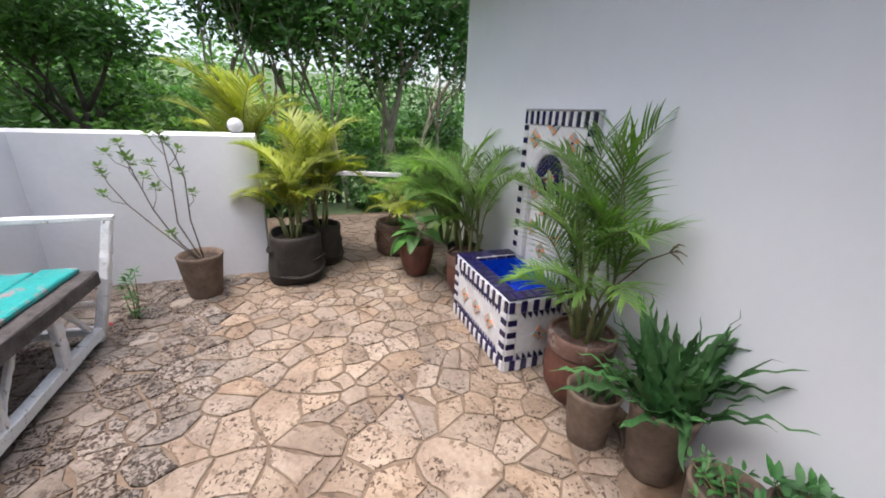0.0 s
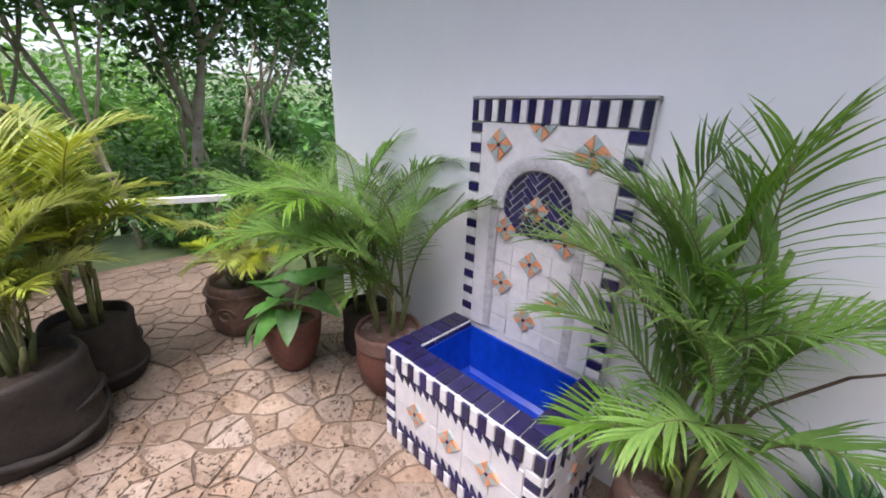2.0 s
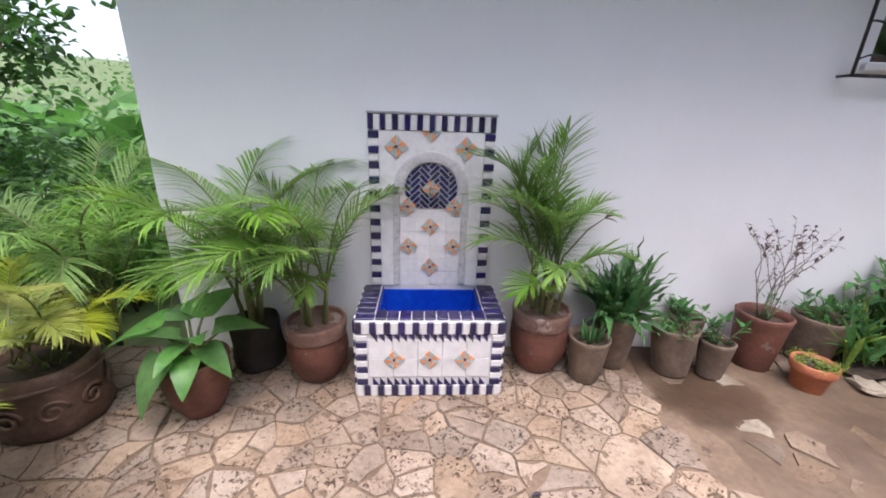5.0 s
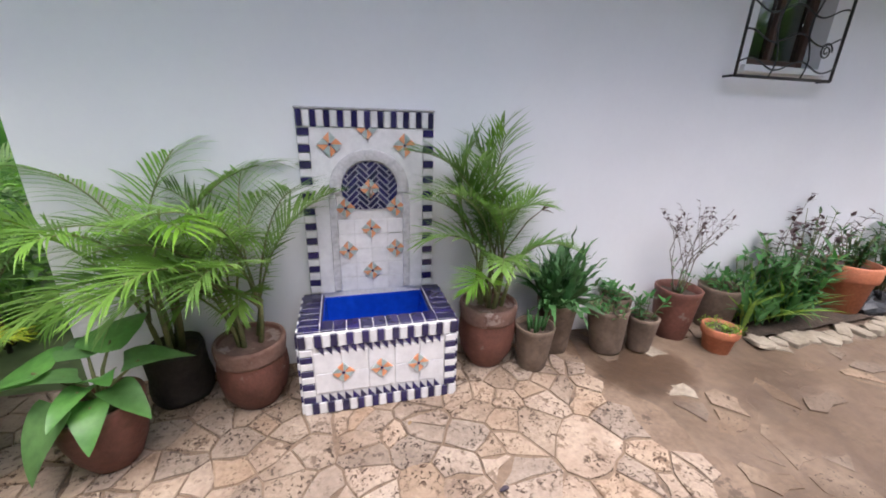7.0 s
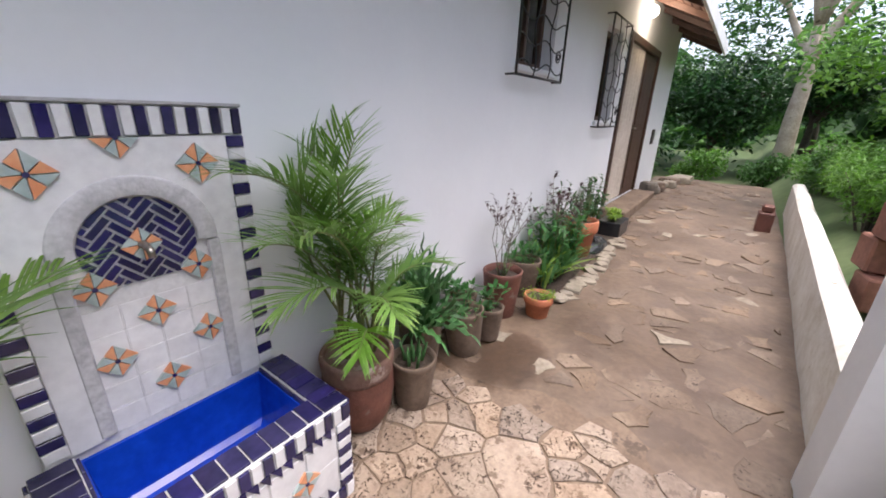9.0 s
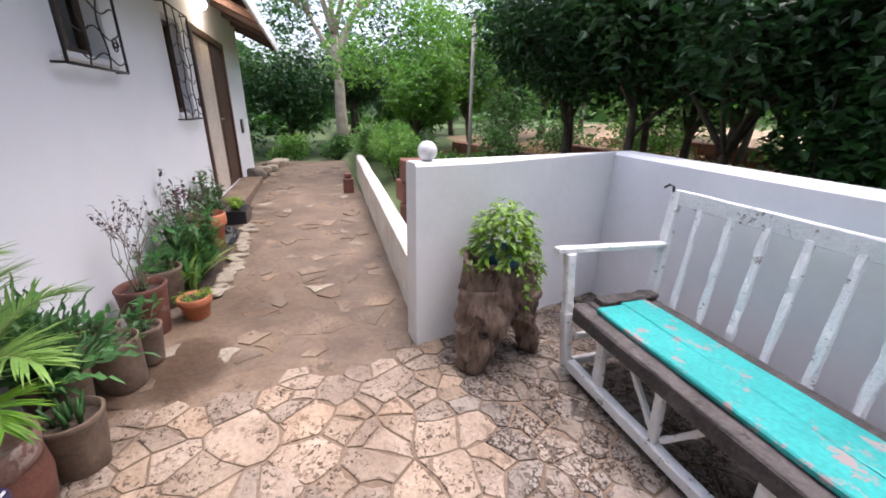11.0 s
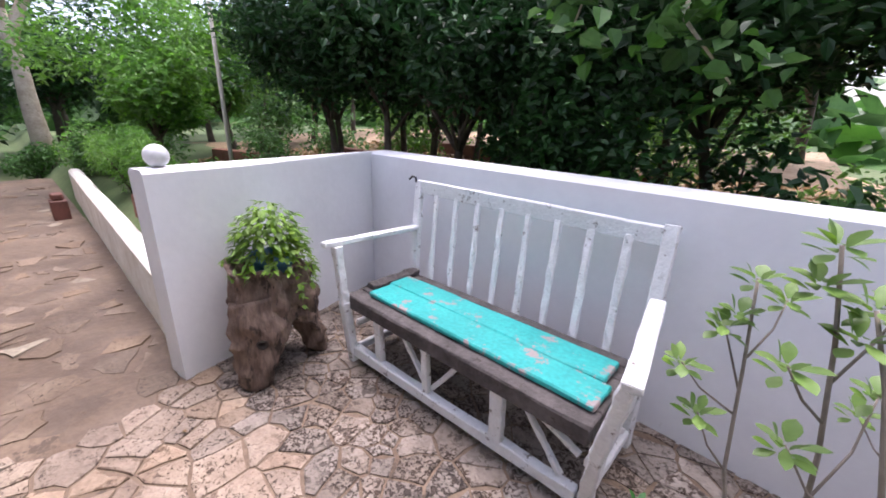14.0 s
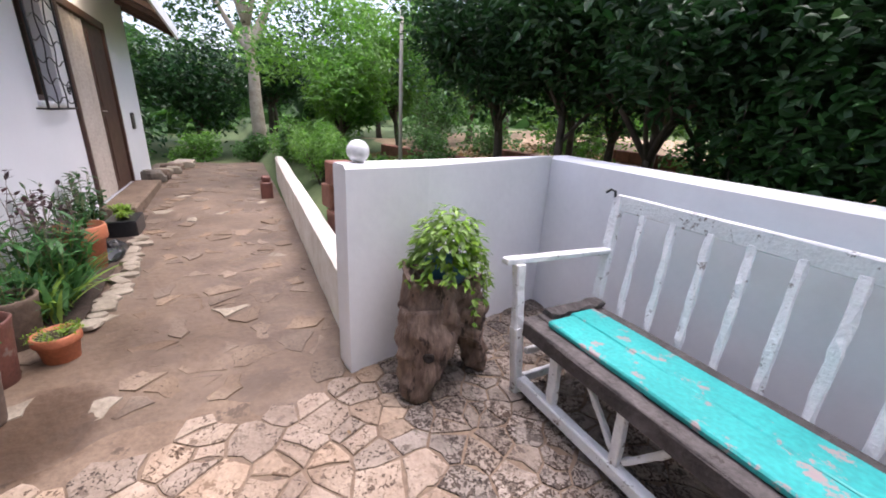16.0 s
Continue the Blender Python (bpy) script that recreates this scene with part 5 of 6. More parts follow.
# ---- house fittings ----
WOOD = surf("dark_brown_wood", (0.055, 0.026, 0.017), (0.1, 0.05, 0.034), 7, 0.55, 0.3, 50)
CURTAIN = surf("pale_curtain", (0.5, 0.43, 0.36), (0.6, 0.53, 0.46), 3, 0.9, 0.2, 40)
GLASS = bpy.data.materials.new("window_glass")
GLASS.use_nodes = True
gb = GLASS.node_tree.nodes["Principled BSDF"]
gb.inputs["Transmission Weight"].default_value = 1.0
gb.inputs["Roughness"].default_value = 0.03
gb.inputs["IOR"].default_value = 1.45


def window(name, hole, label):
    xa, xb, za, zb = hole
    ob = tagged(new(name), label, "window", kind="structure")
    for nm, b in (("frame_side", (xa + 0.002, xa + 0.05, za + 0.002, zb - 0.002)), ("frame_side", (xb - 0.05, xb - 0.002, za + 0.002, zb - 0.002)), ("frame_mid", ((xa + xb) / 2 - 0.02, (xa + xb) / 2 + 0.02, za + 0.05, zb - 0.05)),
                  ("frame_rail", (xa + 0.05, xb - 0.05, zb - 0.05, zb - 0.002)), ("frame_rail", (xa + 0.05, xb - 0.05, za + 0.002, za + 0.05))):
        m = Mesh()
        m.box(b[0], b[1], 0.1, 0.16, b[2], b[3], c=0.004)
        part(nm, m, WOOD, ob)
    m = Mesh()
    m.box(xa - 0.04, xb + 0.04, -0.03, 0.1, za - 0.045, za - 0.003, c=0.006)
    part("window_sill", m, PLASTER, ob, "white sill")
    for a, b in ((xa + 0.05, (xa + xb) / 2 - 0.02), ((xa + xb) / 2 + 0.02, xb - 0.05)):
        m = Mesh()
        m.box(a + 0.001, b - 0.001, 0.127, 0.132, za + 0.051, zb - 0.051)
        p = part("pane", m, GLASS, ob)
        p.visible_shadow = False
    m = Mesh()
    rings = []
    for i in range(13):
        x = xa + 0.03 + (xb - xa) * 0.28 * i / 12
        rings.append([(x, 0.2 + 0.015 * math.sin(i * 1.6), z) for z in (za, zb)])
    m.grid(rings, close=False)
    part("curtain", m, CURTAIN, ob, "pale curtain behind the glass")
    return ob


window("window_1", WIN1, "dark wooden window with a pale curtain behind a black grille")
window("window_2", WIN2, "narrow dark wooden window behind a black grille")


def grille(x0, x1, z0, z1, label):
    ob = thing("window_grille", pose(0, 0, 0), label, "grille", "wrought-iron window grilles")
    y = -0.075
    def bar(pts, r=0.007, name="bar"):
        m = Mesh()
        m.tube(pts, r, 6)
        part(name, m, IRON, ob, smooth=True)
    for a, b in (((x0, z0), (x1, z0)), ((x1, z0), (x1, z1)), ((x1, z1), (x0, z1)), ((x0, z1), (x0, z0))):
        bar([(a[0], y, a[1]), (b[0], y, b[1])], 0.009, "frame_bar")
    for x, z in ((x0, z0), (x1, z0), (x0, z1), (x1, z1)):
        bar([(x, y, z), (x, 0.004, z)], 0.007, "bracket")
    rows = max(3, int((z1 - z0) / 0.16))
    for i in range(rows):
        z = z0 + 0.07 + (z1 - z0 - 0.1) * i / rows
        bar([(x0 + (x1 - x0) * k / 24, y + 0.004, z + 0.028 * math.sin(k * math.tau / 12 + i)) for k in range(25)], 0.005, "wavy_bar")
    w = x1 - x0
    for k in (0.33, 0.66):
        bar([(x0 + w * k + 0.03 * math.sin(j * 0.9), y, z0 + (z1 - z0) * j / 18) for j in range(19)], 0.005, "upright_wavy_bar")
    sp = []
    for j in range(26):
        a = j * 0.5
        r = 0.05 * (1 - j / 30)
        sp.append((x1 - 0.12 + r * math.cos(a), y - 0.006, z0 + 0.16 + r * math.sin(a)))
    bar(sp, 0.0045, "scroll")
    return ob


grille(2.1, 2.86, 1.625, 2.6, "black wrought-iron grille with wavy bars over a window")
grille(4.03, 4.74, 1.28, 2.33, "black wrought-iron grille with wavy bars over a narrow window")

door = tagged(new("door_1"), "dark brown wooden double door, one leaf open", "door", kind="structure")
xa, xb, za, zb = DOOR
for b in ((xa + 0.002, xa + 0.08, za, zb - 0.002), (xb - 0.08, xb - 0.002, za, zb - 0.002), (xa + 0.08, xb - 0.08, zb - 0.09, zb - 0.002)):
    m = Mesh()
    m.box(b[0], b[1], -0.03, 0.14, b[2], b[3], c=0.006)
    part("frame", m, WOOD, door)
leaf = Mesh()
leaf.box((xa + xb) / 2 + 0.01, xb - 0.085, 0.0, 0.045, za + 0.01, zb - 0.095, c=0.005)
for z0, z1 in ((za + 0.12, za + 0.95), (za + 1.05, zb - 0.2)):
    leaf.box((xa + xb) / 2 + 0.12, xb - 0.19, -0.01, 0.0, z0, z1, c=0.004)
lf = part("door_leaf", leaf, WOOD, door)
m = Mesh()
m.tube([((xa + xb) / 2 + 0.07, 0.03, za + 1.0), ((xa + xb) / 2 + 0.07, -0.02, za + 1.0), ((xa + xb) / 2 + 0.17, -0.025, za + 1.0)], 0.009, 7)
part("door_handle", m, METAL, lf, "metal lever handle", True)
m = Mesh()
rings = []
for i in range(33):
    x = xa + 0.09 + ((xb - xa) / 2 - 0.1) * i / 32
    rings.append([(x, 0.004 + 0.012 * math.sin(i * 1.1), z) for z in (za + 0.02, zb - 0.1)])
m.grid(rings, close=False)
part("door_curtain", m, CURTAIN, door, "pale curtain in the open half of the doorway")

lamp = thing("wall_lamp", pose(5.58, -0.07, 2.63), "small lit globe lamp on the house wall above the door", "lamp")
m = Mesh()
m.lathe([(0.001, -0.07)] + [(0.07 * math.sin(a), -0.07 * math.cos(a)) for a in [math.pi * i / 12 for i in range(1, 12)]] + [(0.001, 0.07)], 20)
part("globe", m, glow("lit_globe", (1.0, 0.93, 0.8), 6.0), lamp, "glowing white globe", True)
m = Mesh()
m.box(-0.04, 0.04, 0.05, 0.068, -0.05, 0.05, c=0.005)
part("base", m, METAL, lamp)
pl = bpy.data.lights.new("wall_lamp_light", 'POINT')
pl.energy, pl.color, pl.shadow_soft_size = 6.0, (1.0, 0.85, 0.62), 0.08
new("wall_lamp_light", pl).location = (5.58, -0.2, 2.63)
m = Mesh()
m.box(7.55, 7.75, -0.02, -0.002, 0.95, 1.2, c=0.004)
vent = thing("wall_vent", pose(0, 0, 0), "small grey louvred vent on the house wall", "vent")
part("frame", m, GREYWOOD, vent)
for i in range(6):
    m = Mesh()
    m.box(7.57, 7.73, -0.03, -0.0205, 0.97 + i * 0.036, 0.985 + i * 0.036, c=0.002)
    part("slat", m, METAL, vent)

# roof with eaves
roof = tagged(new("roof"), "pitched roof with dark wooden eaves over white walls", "roof", kind="structure")
RX0, RX1, EY, EZ = -1.8, 8.95, -0.68, 2.56
SHEET = surf("roof_sheet", (0.3, 0.28, 0.25), (0.42, 0.4, 0.36), 3, 0.8, 0.2, 30)
m = Mesh()
ridge, RZ = 2.8, 4.15
m.poly([(RX0, EY, EZ + 0.1), (RX1, EY, EZ + 0.1), (RX1, ridge, RZ + 0.1), (RX0, ridge, RZ + 0.1)])
m.poly([(RX1, HD + 0.9, EZ + 0.1), (RX0, HD + 0.9, EZ + 0.1), (RX0, ridge, RZ + 0.1), (RX1, ridge, RZ + 0.1)])
m.poly([(RX0, EY, EZ + 0.05), (RX0, ridge, RZ + 0.05), (RX1, ridge, RZ + 0.05), (RX1, EY, EZ + 0.05)])
m.poly([(RX1, HD + 0.9, EZ + 0.05), (RX1, ridge, RZ + 0.05), (RX0, ridge, RZ + 0.05), (RX0, HD + 0.9, EZ + 0.05)])
part("roof_sheet", m, SHEET, roof)
m = Mesh()
m.box(RX0, RX1, EY - 0.035, EY - 0.002, EZ - 0.06, EZ + 0.12, c=0.005)
part("fascia", m, PLASTER_WORN, roof, "pale fascia board")
SL = (RZ - EZ) / (ridge - EY)
for i in range(15):
    x = RX0 + 0.1 + i * (RX1 - RX0 - 0.2) / 14
    m = Mesh()
    m.beam((x, EY, EZ), (x, 0.3, EZ + SL * (0.3 - EY)), 0.05, 0.1)
    part("rafter", m, WOOD, roof)
m = Mesh()
nb = 7
for i in range(nb):
    y0 = EY + 0.01 + i * (0.7 / nb)
    z0 = EZ + 0.045 + SL * (y0 - EY)
    m.beam((RX0, y0 + 0.05, z0), (RX1, y0 + 0.05, z0), 0.095, 0.012, up=(0, -SL, 1))
part("soffit_boards", m, WOOD, roof, "dark brown soffit boards")
for nm, y in (("gable_west", HX0 + 0.12), ("gable_east", HX1 - 0.12)):
    m = Mesh()
    for s in (-0.1, 0.1):
        m.poly([(y + s, 0, 3.05), (y + s, HD, 3.05), (y + s, ridge, RZ + 0.02)])
    part(nm, m, PLASTER, roof)

# globes on the wall ends
def wall_globe(x, y, z):
    g = thing("wall_globe", pose(x, y, z), "white opal globe lamp on the garden wall end", "lamp", "wall-end globes")
    m = Mesh()
    m.lathe([(0.03, 0), (0.03, 0.005), (0.02, 0.008)], 16)
    part("base", m, METAL, g, "dark base ring", True)
    m = Mesh()
    m.lathe([(0.001, 0.002)] + [(0.056 * math.sin(a), 0.058 - 0.056 * math.cos(a)) for a in [math.pi * i / 14 for i in range(1, 14)]] + [(0.001, 0.114)], 24)
    part("globe", m, GLOBE, g, smooth=True)


wall_globe(1.44, -1.915, 1.143)
wall_globe(-1.53, -1.85, 1.133)

# ---- ground, woods and garden beyond the walls ----
FOLIAGE = surf("tree_leaf", (0.05, 0.14, 0.03), (0.11, 0.24, 0.055), 0.8, 0.5, 0.05, 30, random_by="island", spread=0.4, sheen_leaf=0.35)
FOLIAGE_BRIGHT = surf("bright_tree_leaf", (0.09, 0.235, 0.035), (0.185, 0.36, 0.068), 0.9, 0.5, 0.05, 30, random_by="island", spread=0.35, sheen_leaf=0.4)
# darker copy of the leaf colour, with canopy shade put into it
FOLIAGE_SHADED = surf("shaded_tree_leaf", (0.014, 0.055, 0.015), (0.038, 0.11, 0.028), 0.9, 0.45, 0.05, 30, random_by="island", spread=0.45, sheen_leaf=0.25)
BARK = surf("pale_bark", (0.34, 0.27, 0.2), (0.5, 0.43, 0.34), 5, 0.9, 0.5, 30, (0.12, 0.09, 0.07), 9, 0.62)
DARKBARK = surf("dark_bark", (0.05, 0.04, 0.03), (0.11, 0.085, 0.065), 6, 0.9, 0.5, 30)
GRASS = surf("rough_green_ground", (0.055, 0.1, 0.03), (0.11, 0.14, 0.055), 0.6, 0.95, 0.6, 8, (0.2, 0.16, 0.09), 0.9, 0.62)
BLOCK = surf("terracotta_block", (0.17, 0.07, 0.045), (0.27, 0.12, 0.078), 5, 0.85, 0.3, 35)


def ground_z(x, y):
    """Lower under the paving, a raised garden to the south, a valley to the west and hills far off."""
    z = -0.14
    line = 1.5 + 0.21 * (-1.825 - y)
    south = smooth_step(-2.02, -2.12, y) * smooth_step(line, line + 0.12, x) if y > -3.5 else smooth_step(-3.45, -3.8, y)
    if x < -1.6:
        south *= 0.5 * smooth_step(-6, -1.7, x)
    z += south * (0.5 + 0.06 * max(0, min(8, -3.5 - y)))
    if x > 1.55:
        z += south * rise(min(x, 12)) * 0.6
    west = smooth_step(-3.5, -14, x)
    z -= 2.2 * west * smooth_step(-30, 4, y)
    z += rise(min(x, 10)) * 0.9 * (1 if y > -2.05 else 0)
    r = math.hypot(x, y)
    hill = smooth_step(60, 400, r)
    z += hill * (8 + 26 * smooth_step(0.1, 0.75, 0.5 + 0.5 * noise.noise((x / 260, y / 260, 0.7))))
    z += 0.25 * noise.noise((x / 2.5, y / 2.5, 0)) * smooth_step(4, 14, r)
    return z


me = Mesh()
K = 170
axis = [1.2 * math.sinh(8.0 * (2 * i / K - 1)) for i in range(K + 1)]
me.grid([[(-x, y, ground_z(-x, y)) for y in axis] for x in axis], close=False)
tagged(new("ground", me.data("ground", GRASS, True)), "rough green and earthy ground reaching to wooded hills", "ground", kind="structure")


def leaf_cloud(name, pts, size, mat, seed, flat=0.4, wide=0.55):
    """Many folded leaves at the given places, as one mesh."""
    rs = np.random.RandomState(seed)
    P = np.asarray(pts, float)
    n = len(P)
    d = rs.normal(size=(n, 3))
    d[:, 2] = d[:, 2] * flat - 0.25
    d /= np.linalg.norm(d, axis=1)[:, None]
    up = rs.normal(size=(n, 3)) * 0.5 + np.array([0, 0, 1.0])
    s = np.cross(d, up)
    s /= np.linalg.norm(s, axis=1)[:, None] + 1e-9
    u = np.cross(s, d)
    L = (size * rs.uniform(0.6, 1.35, n))[:, None]
    W = L * wide * 0.5
    V = np.stack([P, P + d * L * 0.25 - s * W * 0.85 + u * W * 0.3, P + d * L * 0.62 - s * W * 0.75 + u * W * 0.25, P + d * L - u * L * 0.12,
                  P + d * L * 0.62 + s * W * 0.75 + u * W * 0.25, P + d * L * 0.25 + s * W * 0.85 + u * W * 0.3], 1).reshape(-1, 3)
    b = np.arange(n) * 6
    F = np.concatenate([np.stack([b, b + 1, b + 2, b + 3], 1), np.stack([b, b + 3, b + 4, b + 5], 1)])
    mesh = bpy.data.meshes.new(name)
    mesh.from_pydata(V.tolist(), [], F.tolist())
    mesh.materials.append(mat)
    mesh.update()
    return mesh


def clumps(rs, centres, radii, n):
    """Points in uneven clumps round the centres."""
    c = np.asarray(centres)[rs.randint(0, len(centres), n)]
    v = rs.normal(size=(n, 3))
    v /= np.linalg.norm(v, axis=1)[:, None]
    return c + v * (rs.uniform(0.15, 1, n) ** 0.5)[:, None] * np.asarray(radii)


def tree(x, y, h, r, crown_r, label, seed, leaves=3500, leaf=0.1, mat=FOLIAGE, bark=BARK, lean=(0, 0), split=0.35, limbs=6, crown_low=0.45, spread=0.7, name="tree", group="trees round the garden", clump=0.45):
    rnd = random.Random(seed)
    rs = np.random.RandomState(seed)
    z0 = ground_z(x, y) - 0.05
    ob = thing(name, pose(x, y, z0), label, "tree", group)
    m = Mesh()
    ends = []

    def limb(p, d, length, rad, depth):
        pts = [p]
        for i in range(5):
            d = (d + Vector((rnd.uniform(-1, 1), rnd.uniform(-1, 1), rnd.uniform(-0.2, 0.5))) * 0.13).normalized()
            pts.append(pts[-1] + d * length / 5)
        m.tube(pts, [rad * (1 - 0.1 * i) for i in range(6)], 8 if rad > 0.03 else 5)
        if depth == 0:
            ends.extend((pts[-1], pts[-2], pts[3]))
            return
        for i in range(limbs if depth == 2 else 3):
            a = rnd.uniform(0, math.tau)
            q = pts[rnd.choice((3, 4, 5))]
            limb(q, d + Vector((math.cos(a), math.sin(a), rnd.uniform(-0.1, 0.4))) * spread, length * rnd.uniform(0.45, 0.75), rad * rnd.uniform(0.4, 0.6), depth - 1)
    limb(Vector((0, 0, 0)), Vector((lean[0], lean[1], 1)), h * split, r, 2)
    part("trunk", m, bark, ob, smooth=True)
    E = np.array([list(e) for e in ends])
    low = h * crown_low
    extra = rs.normal(size=(len(E) // 2 + 4, 3)) * np.array([crown_r * 0.55, crown_r * 0.55, (h - low) * 0.28]) + np.array([lean[0] * h * 0.5, lean[1] * h * 0.5, (h + low) / 2])
    C = np.concatenate([E, extra])
    C = C[(C[:, 2] > low * 0.9)]
    if len(C) and leaves:
        P = clumps(rs, C, (clump, clump, clump * 0.75), leaves)
        part("crown", leaf_cloud("crown", P, leaf, mat, seed), None, ob)
    return ob


def shrub(x, y, rx, ry, h, label, n, leaf, mat, seed, name="bush", group="bushes beyond the walls", lift=0.0, wide=0.55):
    rs = np.random.RandomState(seed)
    z0 = ground_z(x, y) - 0.03 + lift
    ob = thing(name, pose(x, y, z0), label, "bush", group)
    k = max(6, int(14 * rx))
    C = np.stack([rs.uniform(-0.75, 0.75, k) * rx, rs.uniform(-0.75, 0.75, k) * ry, rs.uniform(0.18, 0.78, k) * h], 1)
    P = clumps(rs, C, (rx * 0.42, ry * 0.42, h * 0.3), n)
    P[:, 2] = np.maximum(P[:, 2], 0.02)
    part("leaves", leaf_cloud("leaves", P, leaf, mat, seed, wide=wide), None, ob)
    m = Mesh()
    for c in C:
        m.tube([(c[0] * 0.2, c[1] * 0.2, 0), (c[0] * 0.6, c[1] * 0.6, c[2] * 0.6), tuple(c)], [0.015, 0.01, 0.005], 5)
    part("stem", m, DARKBARK, ob, smooth=True)
    return ob


# trees leaning over the wall behind the bench, mostly in shade-darkened leaf colour
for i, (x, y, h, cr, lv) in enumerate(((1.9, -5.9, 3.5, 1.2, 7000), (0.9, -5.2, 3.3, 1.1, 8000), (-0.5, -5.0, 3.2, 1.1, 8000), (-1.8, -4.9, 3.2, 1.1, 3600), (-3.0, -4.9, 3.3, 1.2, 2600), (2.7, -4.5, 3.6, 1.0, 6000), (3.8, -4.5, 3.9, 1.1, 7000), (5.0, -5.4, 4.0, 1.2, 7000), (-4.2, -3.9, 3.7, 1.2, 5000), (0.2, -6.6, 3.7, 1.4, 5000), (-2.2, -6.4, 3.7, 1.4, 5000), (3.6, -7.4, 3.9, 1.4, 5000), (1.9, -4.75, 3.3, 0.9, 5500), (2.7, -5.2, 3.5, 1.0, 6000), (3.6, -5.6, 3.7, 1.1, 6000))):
    tree(x, y, h, 0.06, cr, "leafy tree overhanging the white garden wall, leaf colour darkened for shade", 500 + i, int(lv * 1.5), 0.088, FOLIAGE if x < -2.5 else FOLIAGE_SHADED, DARKBARK, (0.03, 0.03), 0.36, 7, 0.6 if x < -1.5 else 0.42 if x < 2.2 else 0.3, 0.8, group="shade trees behind the bench", clump=0.42)
# hedge: the dim canopy underside is painted by the darkened leaves
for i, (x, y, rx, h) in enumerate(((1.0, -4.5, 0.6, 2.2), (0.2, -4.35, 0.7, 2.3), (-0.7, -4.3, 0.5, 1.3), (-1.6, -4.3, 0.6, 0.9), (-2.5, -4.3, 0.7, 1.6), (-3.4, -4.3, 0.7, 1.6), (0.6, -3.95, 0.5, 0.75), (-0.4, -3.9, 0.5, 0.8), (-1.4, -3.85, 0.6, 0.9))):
    shrub(x, y, rx, 0.42, h, "leafy hedge plant behind the garden wall, leaf colour darkened for shade", (4200 if x > -0.5 else 600) if h > 1 else 600, 0.078, FOLIAGE_SHADED if i % 2 == 0 or i == 1 else FOLIAGE, 520 + i, wide=0.7)
for i, (x, y, rx, h) in enumerate(((0.2, -7.2, 1.1, 1.3), (2.2, -7.0, 1.0, 1.1), (4.6, -6.6, 1.0, 1.2), (6.8, -6.4, 1.1, 1.3), (-1.9, -7.0, 0.9, 0.9), (9.4, -6.2, 1.1, 1.4), (3.2, -9.0, 1.6, 1.9), (0.4, -9.2, 1.6, 1.9), (6.0, -8.6, 1.6, 1.9), (-2.8, -9.0, 1.5, 1.7))):
    shrub(x, y, rx, 0.6, h, "scrubby green bush on the dry slope", int(1500 * rx), 0.09, FOLIAGE if i % 2 else FOLIAGE_BRIGHT, 740 + i)
# pale hanging branches under the dark crowns
for i, pts in enumerate(([(-0.9, -4.2, 2.9), (-1.0, -3.7, 2.7), (-0.7, -3.4, 2.55), (-0.4, -3.3, 2.2)], [(-1.9, -4.0, 2.9), (-1.3, -3.6, 2.8), (-0.9, -3.5, 2.72), (-0.3, -3.6, 2.6)], [(-0.6, -4.4, 2.6), (-0.3, -3.9, 2.3), (-0.35, -3.75, 1.9), (-0.6, -3.7, 1.6)], [(0.5, -4.2, 2.9), (0.4, -3.8, 2.5), (0.1, -3.7, 2.2), (0.15, -3.6, 1.9)])):
    m = Mesh()
    m.tube(pts, [0.016, 0.013, 0.01, 0.005], 7)
    rsx = np.random.RandomState(40 + i)
    b = thing("hanging_branch", pose(0, 0, 0), "pale bare branch hanging among dark leaves", "branch", "hanging branches")
    part("limb", m, BARK, b, smooth=True)
    part("leaves", leaf_cloud("leaves", clumps(rsx, [pts[-1], pts[-2], pts[-2]], (0.26, 0.18, 0.22), 70), 0.11, FOLIAGE, 40 + i, wide=0.95), None, b)

# raised garden beyond the low wall
shrub(2.0, -2.35, 0.35, 0.2, 0.14, "low bright green ground plants behind the low wall", 420, 0.06, LIME, 541)
shrub(3.6, -3.3, 0.8, 0.5, 0.45, "low green plants among terracotta blocks", 1200, 0.08, FOLIAGE, 548)
shrub(2.6, -3.4, 0.6, 0.5, 0.35, "low green plants among terracotta blocks", 800, 0.07, FOLIAGE_BRIGHT, 549)
shrub(4.9, -2.45, 0.75, 0.35, 0.85, "feathery bright green bush in the raised garden", 3800, 0.07, FOLIAGE_BRIGHT, 542, wide=0.25)
shrub(6.3, -2.6, 0.8, 0.4, 0.8, "feathery bright green bush in the raised garden", 2600, 0.07, FOLIAGE_BRIGHT, 543, wide=0.25)
shrub(8.0, -3.2, 1.0, 0.8, 0.9, "grey-green leafy bush in the raised garden", 1600, 0.09, FOLIAGE, 544)
tree(8.6, -5.0, 3.9, 0.08, 1.25, "rounded bushy green tree in the raised garden", 545, 9000, 0.11, FOLIAGE_BRIGHT, DARKBARK, split=0.3, crown_low=0.2, clump=0.5)
tree(7.0, -3.2, 3.3, 0.07, 0.95, "rounded bushy green tree in the raised garden", 546, 9000, 0.1, FOLIAGE_BRIGHT, DARKBARK, split=0.3, crown_low=0.15, clump=0.42)
tree(11.2, -2.1, 7.0, 0.19, 2.4, "tall pale-barked tree at the end of the path", 547, 2600, 0.12, FOLIAGE, BARK, (0.08, 0.0), 0.42, 6, 0.5, 0.6, clump=0.6)
